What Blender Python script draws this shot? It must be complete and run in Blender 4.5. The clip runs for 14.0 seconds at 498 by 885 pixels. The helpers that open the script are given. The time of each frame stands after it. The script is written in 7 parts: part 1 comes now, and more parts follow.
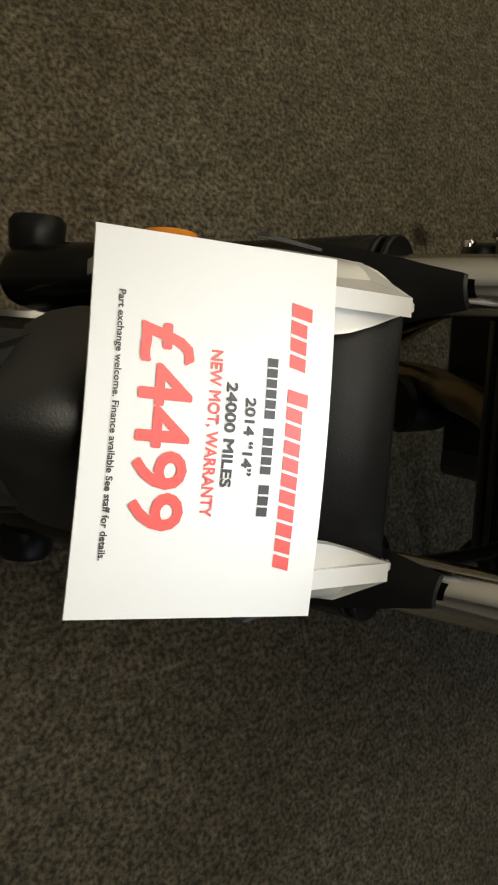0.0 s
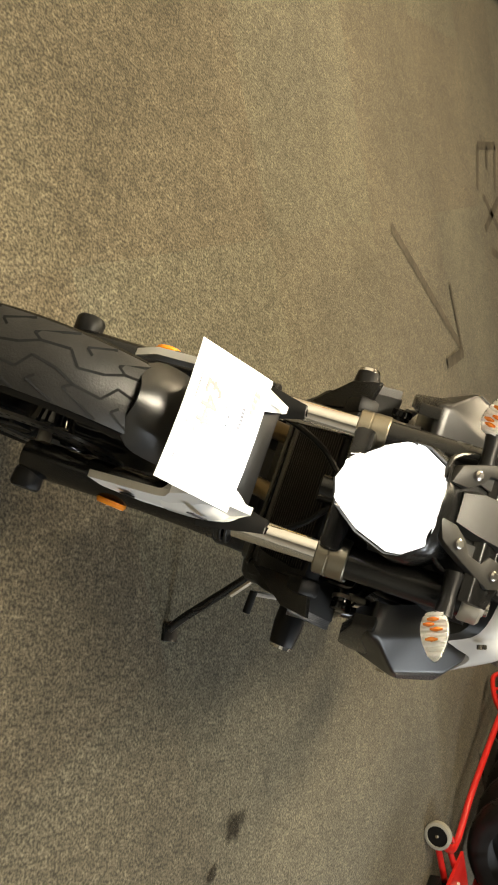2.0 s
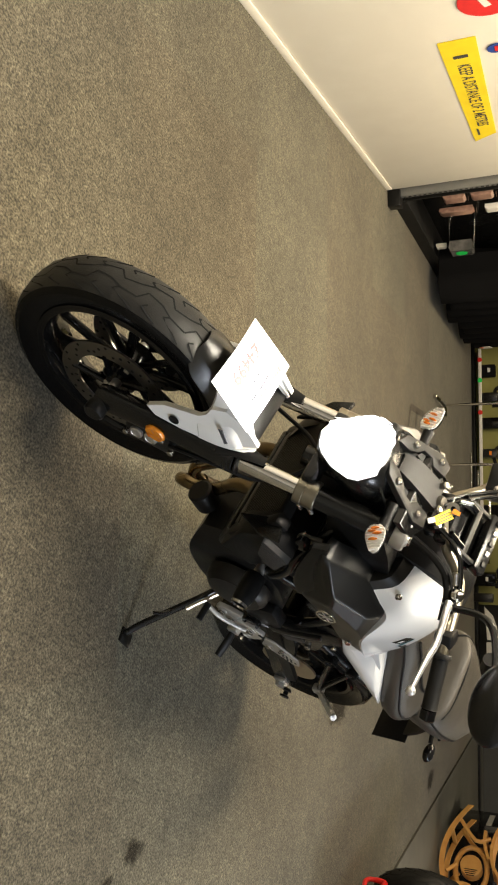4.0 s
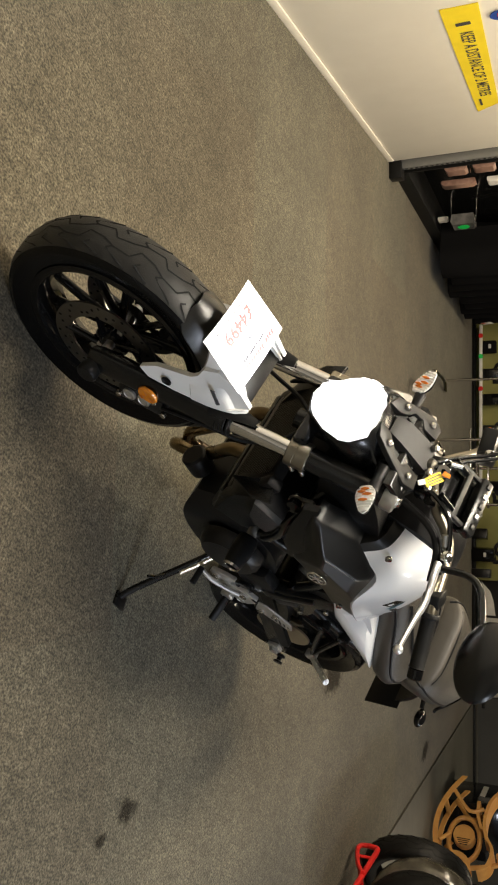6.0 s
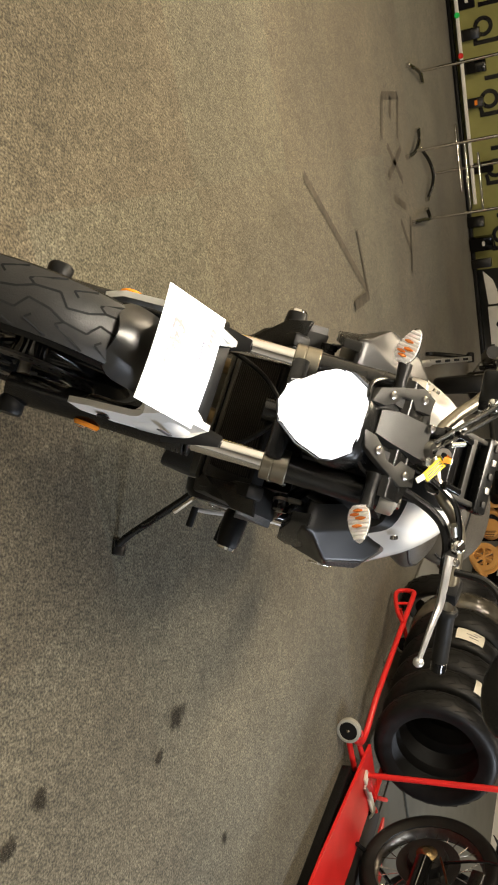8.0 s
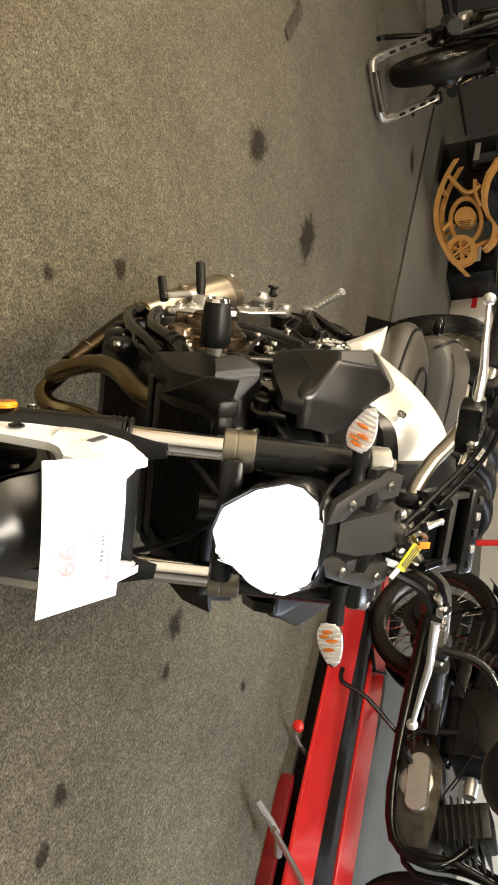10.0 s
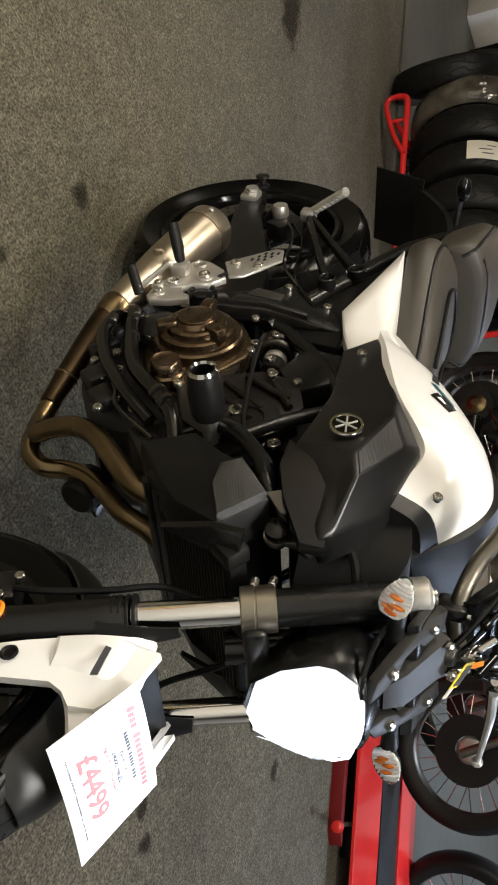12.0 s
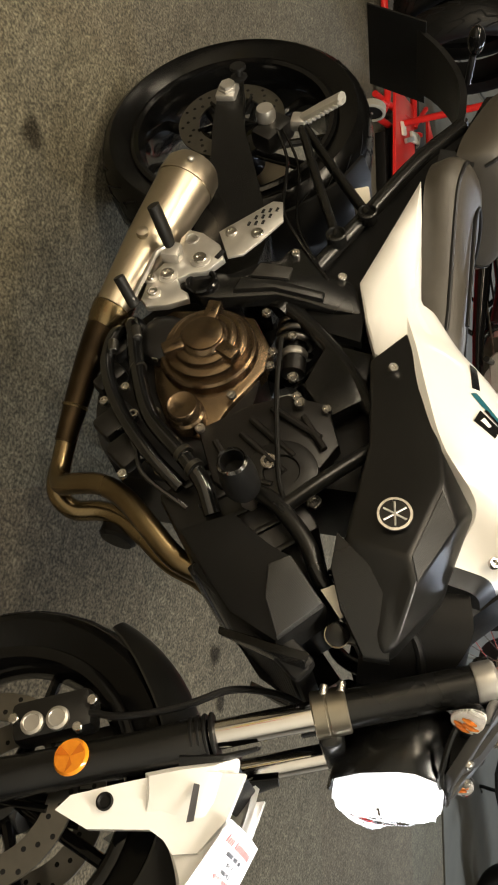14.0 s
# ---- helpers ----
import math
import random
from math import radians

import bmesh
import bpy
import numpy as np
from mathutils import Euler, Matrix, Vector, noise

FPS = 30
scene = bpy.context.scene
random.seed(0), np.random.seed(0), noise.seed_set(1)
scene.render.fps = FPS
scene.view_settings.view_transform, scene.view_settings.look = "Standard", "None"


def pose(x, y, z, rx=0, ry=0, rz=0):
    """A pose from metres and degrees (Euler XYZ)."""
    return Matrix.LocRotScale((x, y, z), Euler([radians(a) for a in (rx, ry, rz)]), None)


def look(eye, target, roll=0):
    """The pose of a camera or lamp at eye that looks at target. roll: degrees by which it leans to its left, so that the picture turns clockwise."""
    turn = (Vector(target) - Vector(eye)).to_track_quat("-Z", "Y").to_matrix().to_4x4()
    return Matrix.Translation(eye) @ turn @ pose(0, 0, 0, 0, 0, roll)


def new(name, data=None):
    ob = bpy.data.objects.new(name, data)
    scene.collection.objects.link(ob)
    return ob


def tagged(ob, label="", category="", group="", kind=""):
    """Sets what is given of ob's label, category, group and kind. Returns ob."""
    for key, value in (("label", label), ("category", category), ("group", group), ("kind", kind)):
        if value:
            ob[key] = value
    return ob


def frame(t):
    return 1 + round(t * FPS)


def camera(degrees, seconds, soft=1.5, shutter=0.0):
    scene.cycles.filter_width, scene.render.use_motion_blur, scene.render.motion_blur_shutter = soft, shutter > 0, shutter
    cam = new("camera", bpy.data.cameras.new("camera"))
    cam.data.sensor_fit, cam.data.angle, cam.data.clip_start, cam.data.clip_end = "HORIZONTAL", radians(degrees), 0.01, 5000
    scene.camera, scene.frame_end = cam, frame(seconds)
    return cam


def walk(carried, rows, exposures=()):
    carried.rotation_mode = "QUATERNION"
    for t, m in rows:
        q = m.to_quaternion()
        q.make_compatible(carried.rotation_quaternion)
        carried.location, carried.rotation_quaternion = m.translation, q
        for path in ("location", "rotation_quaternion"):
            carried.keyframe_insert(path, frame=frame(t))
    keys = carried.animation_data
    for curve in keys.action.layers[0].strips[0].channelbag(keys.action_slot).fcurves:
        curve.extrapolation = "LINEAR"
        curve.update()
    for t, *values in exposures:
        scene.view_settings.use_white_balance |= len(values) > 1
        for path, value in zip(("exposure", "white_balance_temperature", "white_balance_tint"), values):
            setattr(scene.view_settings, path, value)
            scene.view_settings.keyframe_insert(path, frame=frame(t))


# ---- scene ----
cam = camera(33.3, 14.0, 2.0)
METRES, EYE, TILT, LEAN, TURN = 8.0, 1.5, 0.0, 0.0, 0.0
PATH = [
    (0, (0.464, 0.15, 1.024), (-0.704, 0.1, -0.599), 77.8),
    (0.5, (0.585, 0.176, 1.088), (-0.8, 0.105, -0.353), 80.8),
    (1, (0.773, 0.245, 1.159), (-0.767, 0.063, -0.104), 83.2),
    (1.5, (0.987, 0.315, 1.218), (-0.654, 0.015, 0.114), 85.2),
    (2, (1.185, 0.422, 1.258), (-0.496, -0.035, 0.276), 85.5),
    (2.5, (1.328, 0.607, 1.265), (-0.342, -0.039, 0.375), 87.1),
    (3, (1.433, 0.824, 1.287), (-0.184, -0.009, 0.456), 88.2),
    (3.5, (1.51, 1.026, 1.285), (-0.051, 0.047, 0.508), 87.5),
    (4, (1.467, 1.206, 1.293), (-0.04, 0.129, 0.539), 88.4),
    (4.2, (1.419, 1.278, 1.297), (-0.059, 0.157, 0.549), 89.2),
    (6.3, (1.463, 1.209, 1.315), (-0.102, 0.226, 0.551), 89.4),
    (6.5, (1.484, 1.144, 1.31), (-0.109, 0.209, 0.543), 89.1),
    (7, (1.485, 0.953, 1.297), (-0.196, 0.179, 0.537), 88.5),
    (7.5, (1.457, 0.739, 1.295), (-0.302, 0.172, 0.529), 87.8),
    (8, (1.443, 0.512, 1.298), (-0.366, 0.18, 0.512), 86.8),
    (8.5, (1.42, 0.324, 1.302), (-0.417, 0.218, 0.518), 86.1),
    (8.7, (1.372, 0.243, 1.298), (-0.47, 0.225, 0.521), 86.3),
    (10.8, (0.917, -0.439, 1.298), (-0.75, 0.288, 0.466), 86.2),
    (11, (0.86, -0.476, 1.292), (-0.776, 0.301, 0.443), 86.2),
    (11.5, (0.742, -0.568, 1.277), (-0.784, 0.363, 0.379), 86.6),
    (12, (0.626, -0.713, 1.296), (-0.775, 0.385, 0.384), 86.4),
    (12.5, (0.538, -0.836, 1.284), (-0.754, 0.387, 0.37), 86.5),
    (13, (0.417, -0.891, 1.257), (-0.746, 0.446, 0.328), 87.0),
    (13.5, (0.296, -0.944, 1.249), (-0.726, 0.488, 0.297), 87.4),
    (14, (0.164, -1.033, 1.246), (-0.699, 0.497, 0.29), 87.9),
]
walk(cam, [(t, look(eye, target, roll)) for t, eye, target, roll in PATH],
     exposures=[(0, -1.62, 6300, 6), (0.5, -1.25, 6300, 5), (1.0, -0.7, 6350, 5), (1.5, 0.2, 6650, 5), (2.5, 0.80, 6750, 7), (4.0, 0.68, 6350, 8), (6.5, 0.33, 6200, 10), (8.5, 0.79, 6300, 10), (11.0, 0.3, 5900, 10), (12.0, -0.05, 5550, 10), (13.0, -0.1, 5750, 9), (14.0, 0.15, 6150, 9)])

# ---- light ----
world = bpy.data.worlds.new("world")
scene.world = world
world.use_nodes = True
world.node_tree.nodes["Background"].inputs[0].default_value = (0.9, 0.95, 1.0, 1)
world.node_tree.nodes["Background"].inputs[1].default_value = 0.03

ROOM = Matrix.Rotation(radians(29), 4, "Z")


def ceiling_lamp_light(x, y, power, colour, sx=1.2, sy=0.3):
    data = bpy.data.lights.new("panel_light", "AREA")
    data.shape, data.size, data.size_y, data.energy, data.color = "RECTANGLE", sx, sy, power, colour
    ob = new("panel_light", data)
    ob.matrix_world = ROOM @ Matrix.Translation((x, y, 2.66))
    return ob


WARM, COOL = (1.0, 0.80, 0.54), (0.86, 0.91, 1.0)
LAMPS = [(0.5, -0.2, 66, (1.0, 0.88, 0.70)), (-1.5, 0.1, 34, WARM), (-2.3, -1.3, 40, WARM), (-4.0, -1.3, 32, WARM), (-6.9, -1.5, 20, WARM), (-4.2, 4.3, 14, WARM), (-6.9, 3.6, 18, WARM), (-0.9, 4.3, 54, COOL), (1.7, 3.2, 78, COOL)]
for lamp in LAMPS:
    ceiling_lamp_light(*lamp)

# the parked bike's lit headlamp
RAKE = radians(24.8)
BIKE = Matrix.Translation((0.164, -0.035, 0)) @ Matrix.Rotation(radians(-3.0), 4, "Z") @ Matrix.Rotation(radians(-16.5), 4, "X")
STEER = Matrix.Translation((0.098, 0, 0)) @ Matrix.Rotation(radians(-4.5), 4, Vector((-math.sin(RAKE), 0, math.cos(RAKE)))) @ Matrix.Translation((-0.098, 0, 0))
beam = bpy.data.lights.new("headlamp_beam", "AREA")
beam.shape, beam.size, beam.energy, beam.color = "DISK", 0.10, 2.9, (0.95, 0.96, 1.0)
beam = new("headlamp_beam", beam)
beam.matrix_world = BIKE @ STEER @ Matrix.Translation((-0.062, 0, 0.868)) @ Matrix.Rotation(radians(-82), 4, "Y")

# ---- materials ----
def mat(name, colour, rough=0.5, metal=0.0, second=None, scale=40.0, amount=0.5, bump=0.0, bump_scale=200.0, coat=0.0, emit=0.0, fine=None, trans=0.0, ior=1.45, spec=0.5):
    """A procedural surface: two colours mixed by noise at two scales, uneven gloss and fine relief."""
    m = bpy.data.materials.new(name)
    m.use_nodes = True
    nt = m.node_tree
    p = nt.nodes["Principled BSDF"]
    p.inputs["Roughness"].default_value, p.inputs["Metallic"].default_value = rough, metal
    p.inputs["Coat Weight"].default_value, p.inputs["Transmission Weight"].default_value = coat, trans
    p.inputs["IOR"].default_value, p.inputs["Specular IOR Level"].default_value = ior, spec
    tc = nt.nodes.new("ShaderNodeTexCoord")
    n1 = nt.nodes.new("ShaderNodeTexNoise")
    n1.inputs["Scale"].default_value, n1.inputs["Detail"].default_value = scale, 6
    n2 = nt.nodes.new("ShaderNodeTexNoise")
    n2.inputs["Scale"].default_value, n2.inputs["Detail"].default_value = scale * 0.12, 3
    mul = nt.nodes.new("ShaderNodeMath")
    mul.operation = "MULTIPLY"
    mul.inputs[1].default_value = 2.0
    mix = nt.nodes.new("ShaderNodeMix")
    mix.data_type = "RGBA"
    second = second or tuple(c * 0.78 for c in colour)
    mix.inputs["A"].default_value, mix.inputs["B"].default_value = (*colour, 1), (*second, 1)
    ramp = nt.nodes.new("ShaderNodeMapRange")
    ramp.inputs["From Min"].default_value, ramp.inputs["From Max"].default_value = 0.3, 0.72
    ramp.inputs["To Max"].default_value = amount
    for n in (n1, n2):
        nt.links.new(tc.outputs["Object"], n.inputs["Vector"])
    nt.links.new(n1.outputs["Fac"], mul.inputs[0])
    mul2 = nt.nodes.new("ShaderNodeMath")
    mul2.operation = "MULTIPLY"
    nt.links.new(mul.outputs[0], mul2.inputs[0])
    nt.links.new(n2.outputs["Fac"], mul2.inputs[1])
    nt.links.new(mul2.outputs[0], ramp.inputs["Value"])
    nt.links.new(ramp.outputs["Result"], mix.inputs["Factor"])
    nt.links.new(mix.outputs["Result"], p.inputs["Base Color"])
    rr = nt.nodes.new("ShaderNodeMapRange")
    rr.inputs["To Min"].default_value, rr.inputs["To Max"].default_value = max(0.02, rough - 0.08), min(1, rough + 0.1)
    nt.links.new(n2.outputs["Fac"], rr.inputs["Value"])
    nt.links.new(rr.outputs["Result"], p.inputs["Roughness"])
    if bump:
        nb = nt.nodes.new("ShaderNodeTexNoise")
        nb.inputs["Scale"].default_value, nb.inputs["Detail"].default_value = bump_scale, 4
        nt.links.new(tc.outputs["Object"], nb.inputs["Vector"])
        b = nt.nodes.new("ShaderNodeBump")
        b.inputs["Strength"].default_value, b.inputs["Distance"].default_value = bump, 0.002
        nt.links.new(nb.outputs["Fac"], b.inputs["Height"])
        nt.links.new(b.outputs["Normal"], p.inputs["Normal"])
    if fine:
        w = nt.nodes.new("ShaderNodeTexWave")
        w.wave_type, w.bands_direction = "BANDS", fine[1]
        w.inputs["Scale"].default_value = fine[0]
        nt.links.new(tc.outputs["Object"], w.inputs["Vector"])
        b = nt.nodes.new("ShaderNodeBump")
        b.inputs["Strength"].default_value, b.inputs["Distance"].default_value = 0.5, 0.001
        nt.links.new(w.outputs["Fac"], b.inputs["Height"])
        nt.links.new(b.outputs["Normal"], p.inputs["Normal"])
    if emit:
        p.inputs["Emission Color"].default_value = (*colour, 1)
        p.inputs["Emission Strength"].default_value = emit
    return m


def carpet_material():
    """Short-pile carpet tile: light and dark flecks, trodden patches, each tile of a slightly different shade."""
    m = bpy.data.materials.new("carpet")
    m.use_nodes = True
    nt = m.node_tree
    p = nt.nodes["Principled BSDF"]
    p.inputs["Roughness"].default_value, p.inputs["Specular IOR Level"].default_value = 0.95, 0.15
    p.inputs["Sheen Weight"].default_value, p.inputs["Sheen Roughness"].default_value = 0.12, 0.5
    geo, info = nt.nodes.new("ShaderNodeNewGeometry"), nt.nodes.new("ShaderNodeObjectInfo")

    def grain(scale, detail, lo, hi, a, b):
        n, r = nt.nodes.new("ShaderNodeTexNoise"), nt.nodes.new("ShaderNodeMapRange")
        n.inputs["Scale"].default_value, n.inputs["Detail"].default_value = scale, detail
        r.inputs["From Min"].default_value, r.inputs["From Max"].default_value = lo, hi
        r.inputs["To Min"].default_value, r.inputs["To Max"].default_value = a, b
        nt.links.new(geo.outputs["Position"], n.inputs["Vector"])
        nt.links.new(n.outputs["Fac"], r.inputs["Value"])
        return n, r.outputs["Result"]

    def times(a, b):
        x = nt.nodes.new("ShaderNodeMath")
        x.operation = "MULTIPLY"
        nt.links.new(a, x.inputs[0])
        nt.links.new(b, x.inputs[1])
        return x.outputs[0]

    n1, fleck = grain(142, 3, 0.36, 0.67, 0.47, 1.68)
    n2, tuft = grain(56, 3, 0.32, 0.68, 0.72, 1.28)
    n5, clump = grain(24, 3, 0.32, 0.68, 0.84, 1.16)
    n3, wear = grain(1.6, 5, 0.3, 0.7, 0.80, 1.16)
    n4, blot = grain(9, 4, 0.25, 0.6, 0.86, 1.04)
    shade = nt.nodes.new("ShaderNodeMapRange")
    shade.inputs["To Min"].default_value, shade.inputs["To Max"].default_value = 0.92, 1.08
    nt.links.new(info.outputs["Random"], shade.inputs["Value"])
    f = times(times(times(times(fleck, tuft), clump), times(wear, blot)), shade.outputs["Result"])
    mix = nt.nodes.new("ShaderNodeMix")
    mix.data_type = "RGBA"
    mix.inputs["A"].default_value, mix.inputs["B"].default_value = (0.101, 0.086, 0.058, 1), (0.093, 0.085, 0.059, 1)
    nt.links.new(info.outputs["Random"], mix.inputs["Factor"])
    vm = nt.nodes.new("ShaderNodeVectorMath")
    vm.operation = "SCALE"
    nt.links.new(mix.outputs["Result"], vm.inputs[0])
    nt.links.new(f, vm.inputs["Scale"])
    nt.links.new(vm.outputs["Vector"], p.inputs["Base Color"])
    b = nt.nodes.new("ShaderNodeBump")
    b.inputs["Strength"].default_value, b.inputs["Distance"].default_value = 0.55, 0.003
    nt.links.new(n1.outputs["Fac"], b.inputs["Height"])
    nt.links.new(b.outputs["Normal"], p.inputs["Normal"])
    return m


def stain_material():
    """A soft-edged stain: dark in the middle, broken up towards the rim, carpet showing through."""
    m = bpy.data.materials.new("soft_stain")
    m.use_nodes = True
    nt = m.node_tree
    p, out = nt.nodes["Principled BSDF"], nt.nodes["Material Output"]
    p.inputs["Base Color"].default_value, p.inputs["Roughness"].default_value = (0.022, 0.018, 0.013, 1), 0.9
    p.inputs["Specular IOR Level"].default_value = 0.1
    tc, geo, n = nt.nodes.new("ShaderNodeTexCoord"), nt.nodes.new("ShaderNodeNewGeometry"), nt.nodes.new("ShaderNodeTexNoise")
    n.inputs["Scale"].default_value, n.inputs["Detail"].default_value = 26, 7
    nt.links.new(geo.outputs["Position"], n.inputs["Vector"])
    length = nt.nodes.new("ShaderNodeVectorMath")
    length.operation = "LENGTH"
    nt.links.new(tc.outputs["Object"], length.inputs[0])
    add = nt.nodes.new("ShaderNodeMath")
    add.operation = "ADD"
    nt.links.new(length.outputs["Value"], add.inputs[0])
    nt.links.new(n.outputs["Fac"], add.inputs[1])
    r = nt.nodes.new("ShaderNodeMapRange")
    r.inputs["From Min"].default_value, r.inputs["From Max"].default_value = 0.85, 1.18
    r.inputs["To Min"].default_value, r.inputs["To Max"].default_value = 0.62, 0.0
    nt.links.new(add.outputs[0], r.inputs["Value"])
    clear, mix = nt.nodes.new("ShaderNodeBsdfTransparent"), nt.nodes.new("ShaderNodeMixShader")
    nt.links.new(r.outputs["Result"], mix.inputs["Fac"])
    nt.links.new(clear.outputs["BSDF"], mix.inputs[1])
    nt.links.new(p.outputs["BSDF"], mix.inputs[2])
    nt.links.new(mix.outputs["Shader"], out.inputs["Surface"])
    return m


CARPET = carpet_material()
STAIN = stain_material()
WALL = mat("wall_paint", (0.80, 0.76, 0.66), 0.6, second=(0.74, 0.70, 0.60), scale=6, amount=0.5, bump=0.1, bump_scale=90)
CEIL = mat("dark_ceiling", (0.14, 0.135, 0.125), 0.9, scale=12, bump=0.3)
LINO = mat("grey_lino", (0.10, 0.098, 0.080), 0.5, second=(0.072, 0.070, 0.058), scale=8, amount=0.7)
SATIN = mat("satin_black_paint", (0.005, 0.005, 0.005), 0.24, second=(0.009, 0.009, 0.008), scale=30, spec=0.5, bump=0.04, bump_scale=600)
MATT = mat("matt_black_plastic", (0.007, 0.007, 0.007), 0.38, second=(0.010, 0.010, 0.0095), scale=60, spec=0.24, bump=0.15, bump_scale=900)
CARBON = mat("ribbed_black_plastic", (0.008, 0.008, 0.0072), 0.46, scale=40, fine=(230, "DIAGONAL"), spec=1.0)
GLOSS = mat("gloss_black_paint", (0.004, 0.004, 0.004), 0.1, scale=20, spec=0.4)
DRESSED = mat("dressed_tyre_rubber", (0.0025, 0.0025, 0.0025), 0.2, second=(0.005, 0.005, 0.0047), scale=22, amount=0.8, spec=0.25, bump=0.08, bump_scale=300)
WORN = mat("worn_tread_rubber", (0.013, 0.0125, 0.0115), 0.42, second=(0.024, 0.023, 0.021), scale=26, amount=0.9, spec=0.4, bump=0.25, bump_scale=300)
RUBBER = mat("tyre_rubber", (0.006, 0.006, 0.0055), 0.45, second=(0.012, 0.0115, 0.0105), scale=22, amount=0.8, spec=0.3, bump=0.25, bump_scale=300)
WHITE = mat("white_bodywork", (0.80, 0.79, 0.76), 0.26, second=(0.77, 0.76, 0.72), scale=5, coat=0.5)
PAPER = mat("printed_paper", (0.84, 0.84, 0.82), 0.45, second=(0.81, 0.81, 0.79), scale=9)
CHROME = mat("chromed_steel", (0.72, 0.70, 0.67), 0.12, 1.0, scale=15)
BOLT = mat("zinc_bolt", (0.62, 0.59, 0.54), 0.24, 1.0, scale=60)
ALLOY = mat("cast_alloy", (0.62, 0.60, 0.56), 0.38, 0.85, scale=60, bump=0.08, bump_scale=500)
STEEL = mat("brushed_steel", (0.52, 0.46, 0.36), 0.34, 1.0, second=(0.42, 0.36, 0.26), scale=14, bump=0.05)
TITAN = mat("heat_tinted_pipe", (0.27, 0.205, 0.11), 0.28, 1.0, second=(0.12, 0.085, 0.045), scale=9, amount=1.0)
CLAMP = mat("anodised_clamp", (0.30, 0.27, 0.21), 0.36, 1.0, scale=30)
LEVER = mat("polished_alloy_lever", (0.80, 0.79, 0.76), 0.30, 0.75, scale=40)
DARKSTEEL = mat("dark_steel", (0.12, 0.115, 0.105), 0.35, 1.0, scale=30)
BRONZE = mat("bronze_engine_paint", (0.19, 0.138, 0.085), 0.24, 0.95, second=(0.085, 0.060, 0.038), scale=25, bump=0.06)
ENGINE = mat("black_engine_paint", (0.007, 0.0068, 0.0065), 0.30, 0.0, second=(0.012, 0.0115, 0.011), scale=30, spec=0.5, bump=0.2, bump_scale=500)
HOSE = mat("glossy_hose_rubber", (0.003, 0.003, 0.003), 0.16, scale=40, spec=0.9)
COVER = mat("satin_cover_plastic", (0.004, 0.004, 0.0038), 0.33, second=(0.007, 0.007, 0.0065), scale=30, spec=0.6, bump=0.03, bump_scale=700)
GREYPLASTIC = mat("grey_black_plastic", (0.018, 0.0165, 0.014), 0.42, second=(0.03, 0.029, 0.026), scale=50, spec=0.4, bump=0.1, bump_scale=900)
AMBER = mat("amber_reflector", (0.85, 0.30, 0.015), 0.18, second=(0.65, 0.18, 0.01), scale=120, coat=0.6)
AMBERBULB = mat("amber_bulb", (0.85, 0.25, 0.03), 0.15, scale=30)
REFLECT = mat("faceted_reflector", (0.96, 0.95, 0.93), 0.30, 0.0, second=(0.80, 0.76, 0.72), scale=160, amount=0.9, bump=1.0, bump_scale=150)
CLEAR = mat("clear_plastic", (0.97, 0.97, 0.97), 0.03, scale=3, trans=1.0, ior=1.08)
LIT_CORE = mat("lit_reflector_core", (1.0, 0.97, 0.93), 0.1, scale=3, emit=16.0)
LIT_POT = mat("lit_reflector_pot", (1.0, 0.97, 0.93), 0.1, scale=3, emit=3.5)
LIT_FACET = mat("lit_reflector_facet", (0.95, 0.96, 1.0), 0.1, scale=3, emit=1.0)
LIT_BOWL = mat("lit_reflector_bowl", (1.0, 0.97, 0.94), 0.12, 0.6, scale=90, emit=1.15)
LIT_RIB = mat("lit_reflector_rib", (0.80, 0.78, 0.76), 0.2, 0.6, scale=40, emit=0.30)
LENS_GLASS = mat("headlamp_glass", (0.98, 0.98, 0.98), 0.02, scale=3, trans=1.0, ior=1.06)


def facet_shares(m, low, high):
    """Each facet of the lit reflector throws a different share of the bulb's light."""
    nt = m.node_tree
    geo, power, r = nt.nodes.new("ShaderNodeObjectInfo"), nt.nodes.new("ShaderNodeMath"), nt.nodes.new("ShaderNodeMapRange")
    power.operation = "POWER"
    power.inputs[1].default_value = 2.0
    r.inputs["To Min"].default_value, r.inputs["To Max"].default_value = low, high
    nt.links.new(geo.outputs["Random"], power.inputs[0])
    nt.links.new(power.outputs[0], r.inputs["Value"])
    nt.links.new(r.outputs["Result"], nt.nodes["Principled BSDF"].inputs["Emission Strength"])


facet_shares(LIT_FACET, 0.40, 3.0)
RED = mat("red_powder_coat", (0.68, 0.022, 0.018), 0.32, second=(0.58, 0.017, 0.014), scale=12, amount=0.8, coat=0.2)
REDINK = mat("red_ink", (0.82, 0.13, 0.12), 0.42, scale=20)
DARKINK = mat("dark_ink", (0.06, 0.06, 0.065), 0.42, scale=20)
YELLOW = mat("yellow_print", (0.85, 0.66, 0.02), 0.5, scale=10)
BLACKMAT = mat("black_rubber_mat", (0.010, 0.0095, 0.009), 0.7, scale=30, bump=0.5, bump_scale=120)
TAPE = mat("worn_dark_tape", (0.042, 0.036, 0.027), 0.8, second=(0.085, 0.073, 0.052), scale=60, amount=1.0)
LABEL = mat("tyre_paper_label", (0.72, 0.68, 0.58), 0.6, second=(0.66, 0.62, 0.52), scale=20)
WOOD = mat("varnished_plywood", (0.62, 0.32, 0.08), 0.4, second=(0.52, 0.24, 0.055), scale=14, amount=0.9)
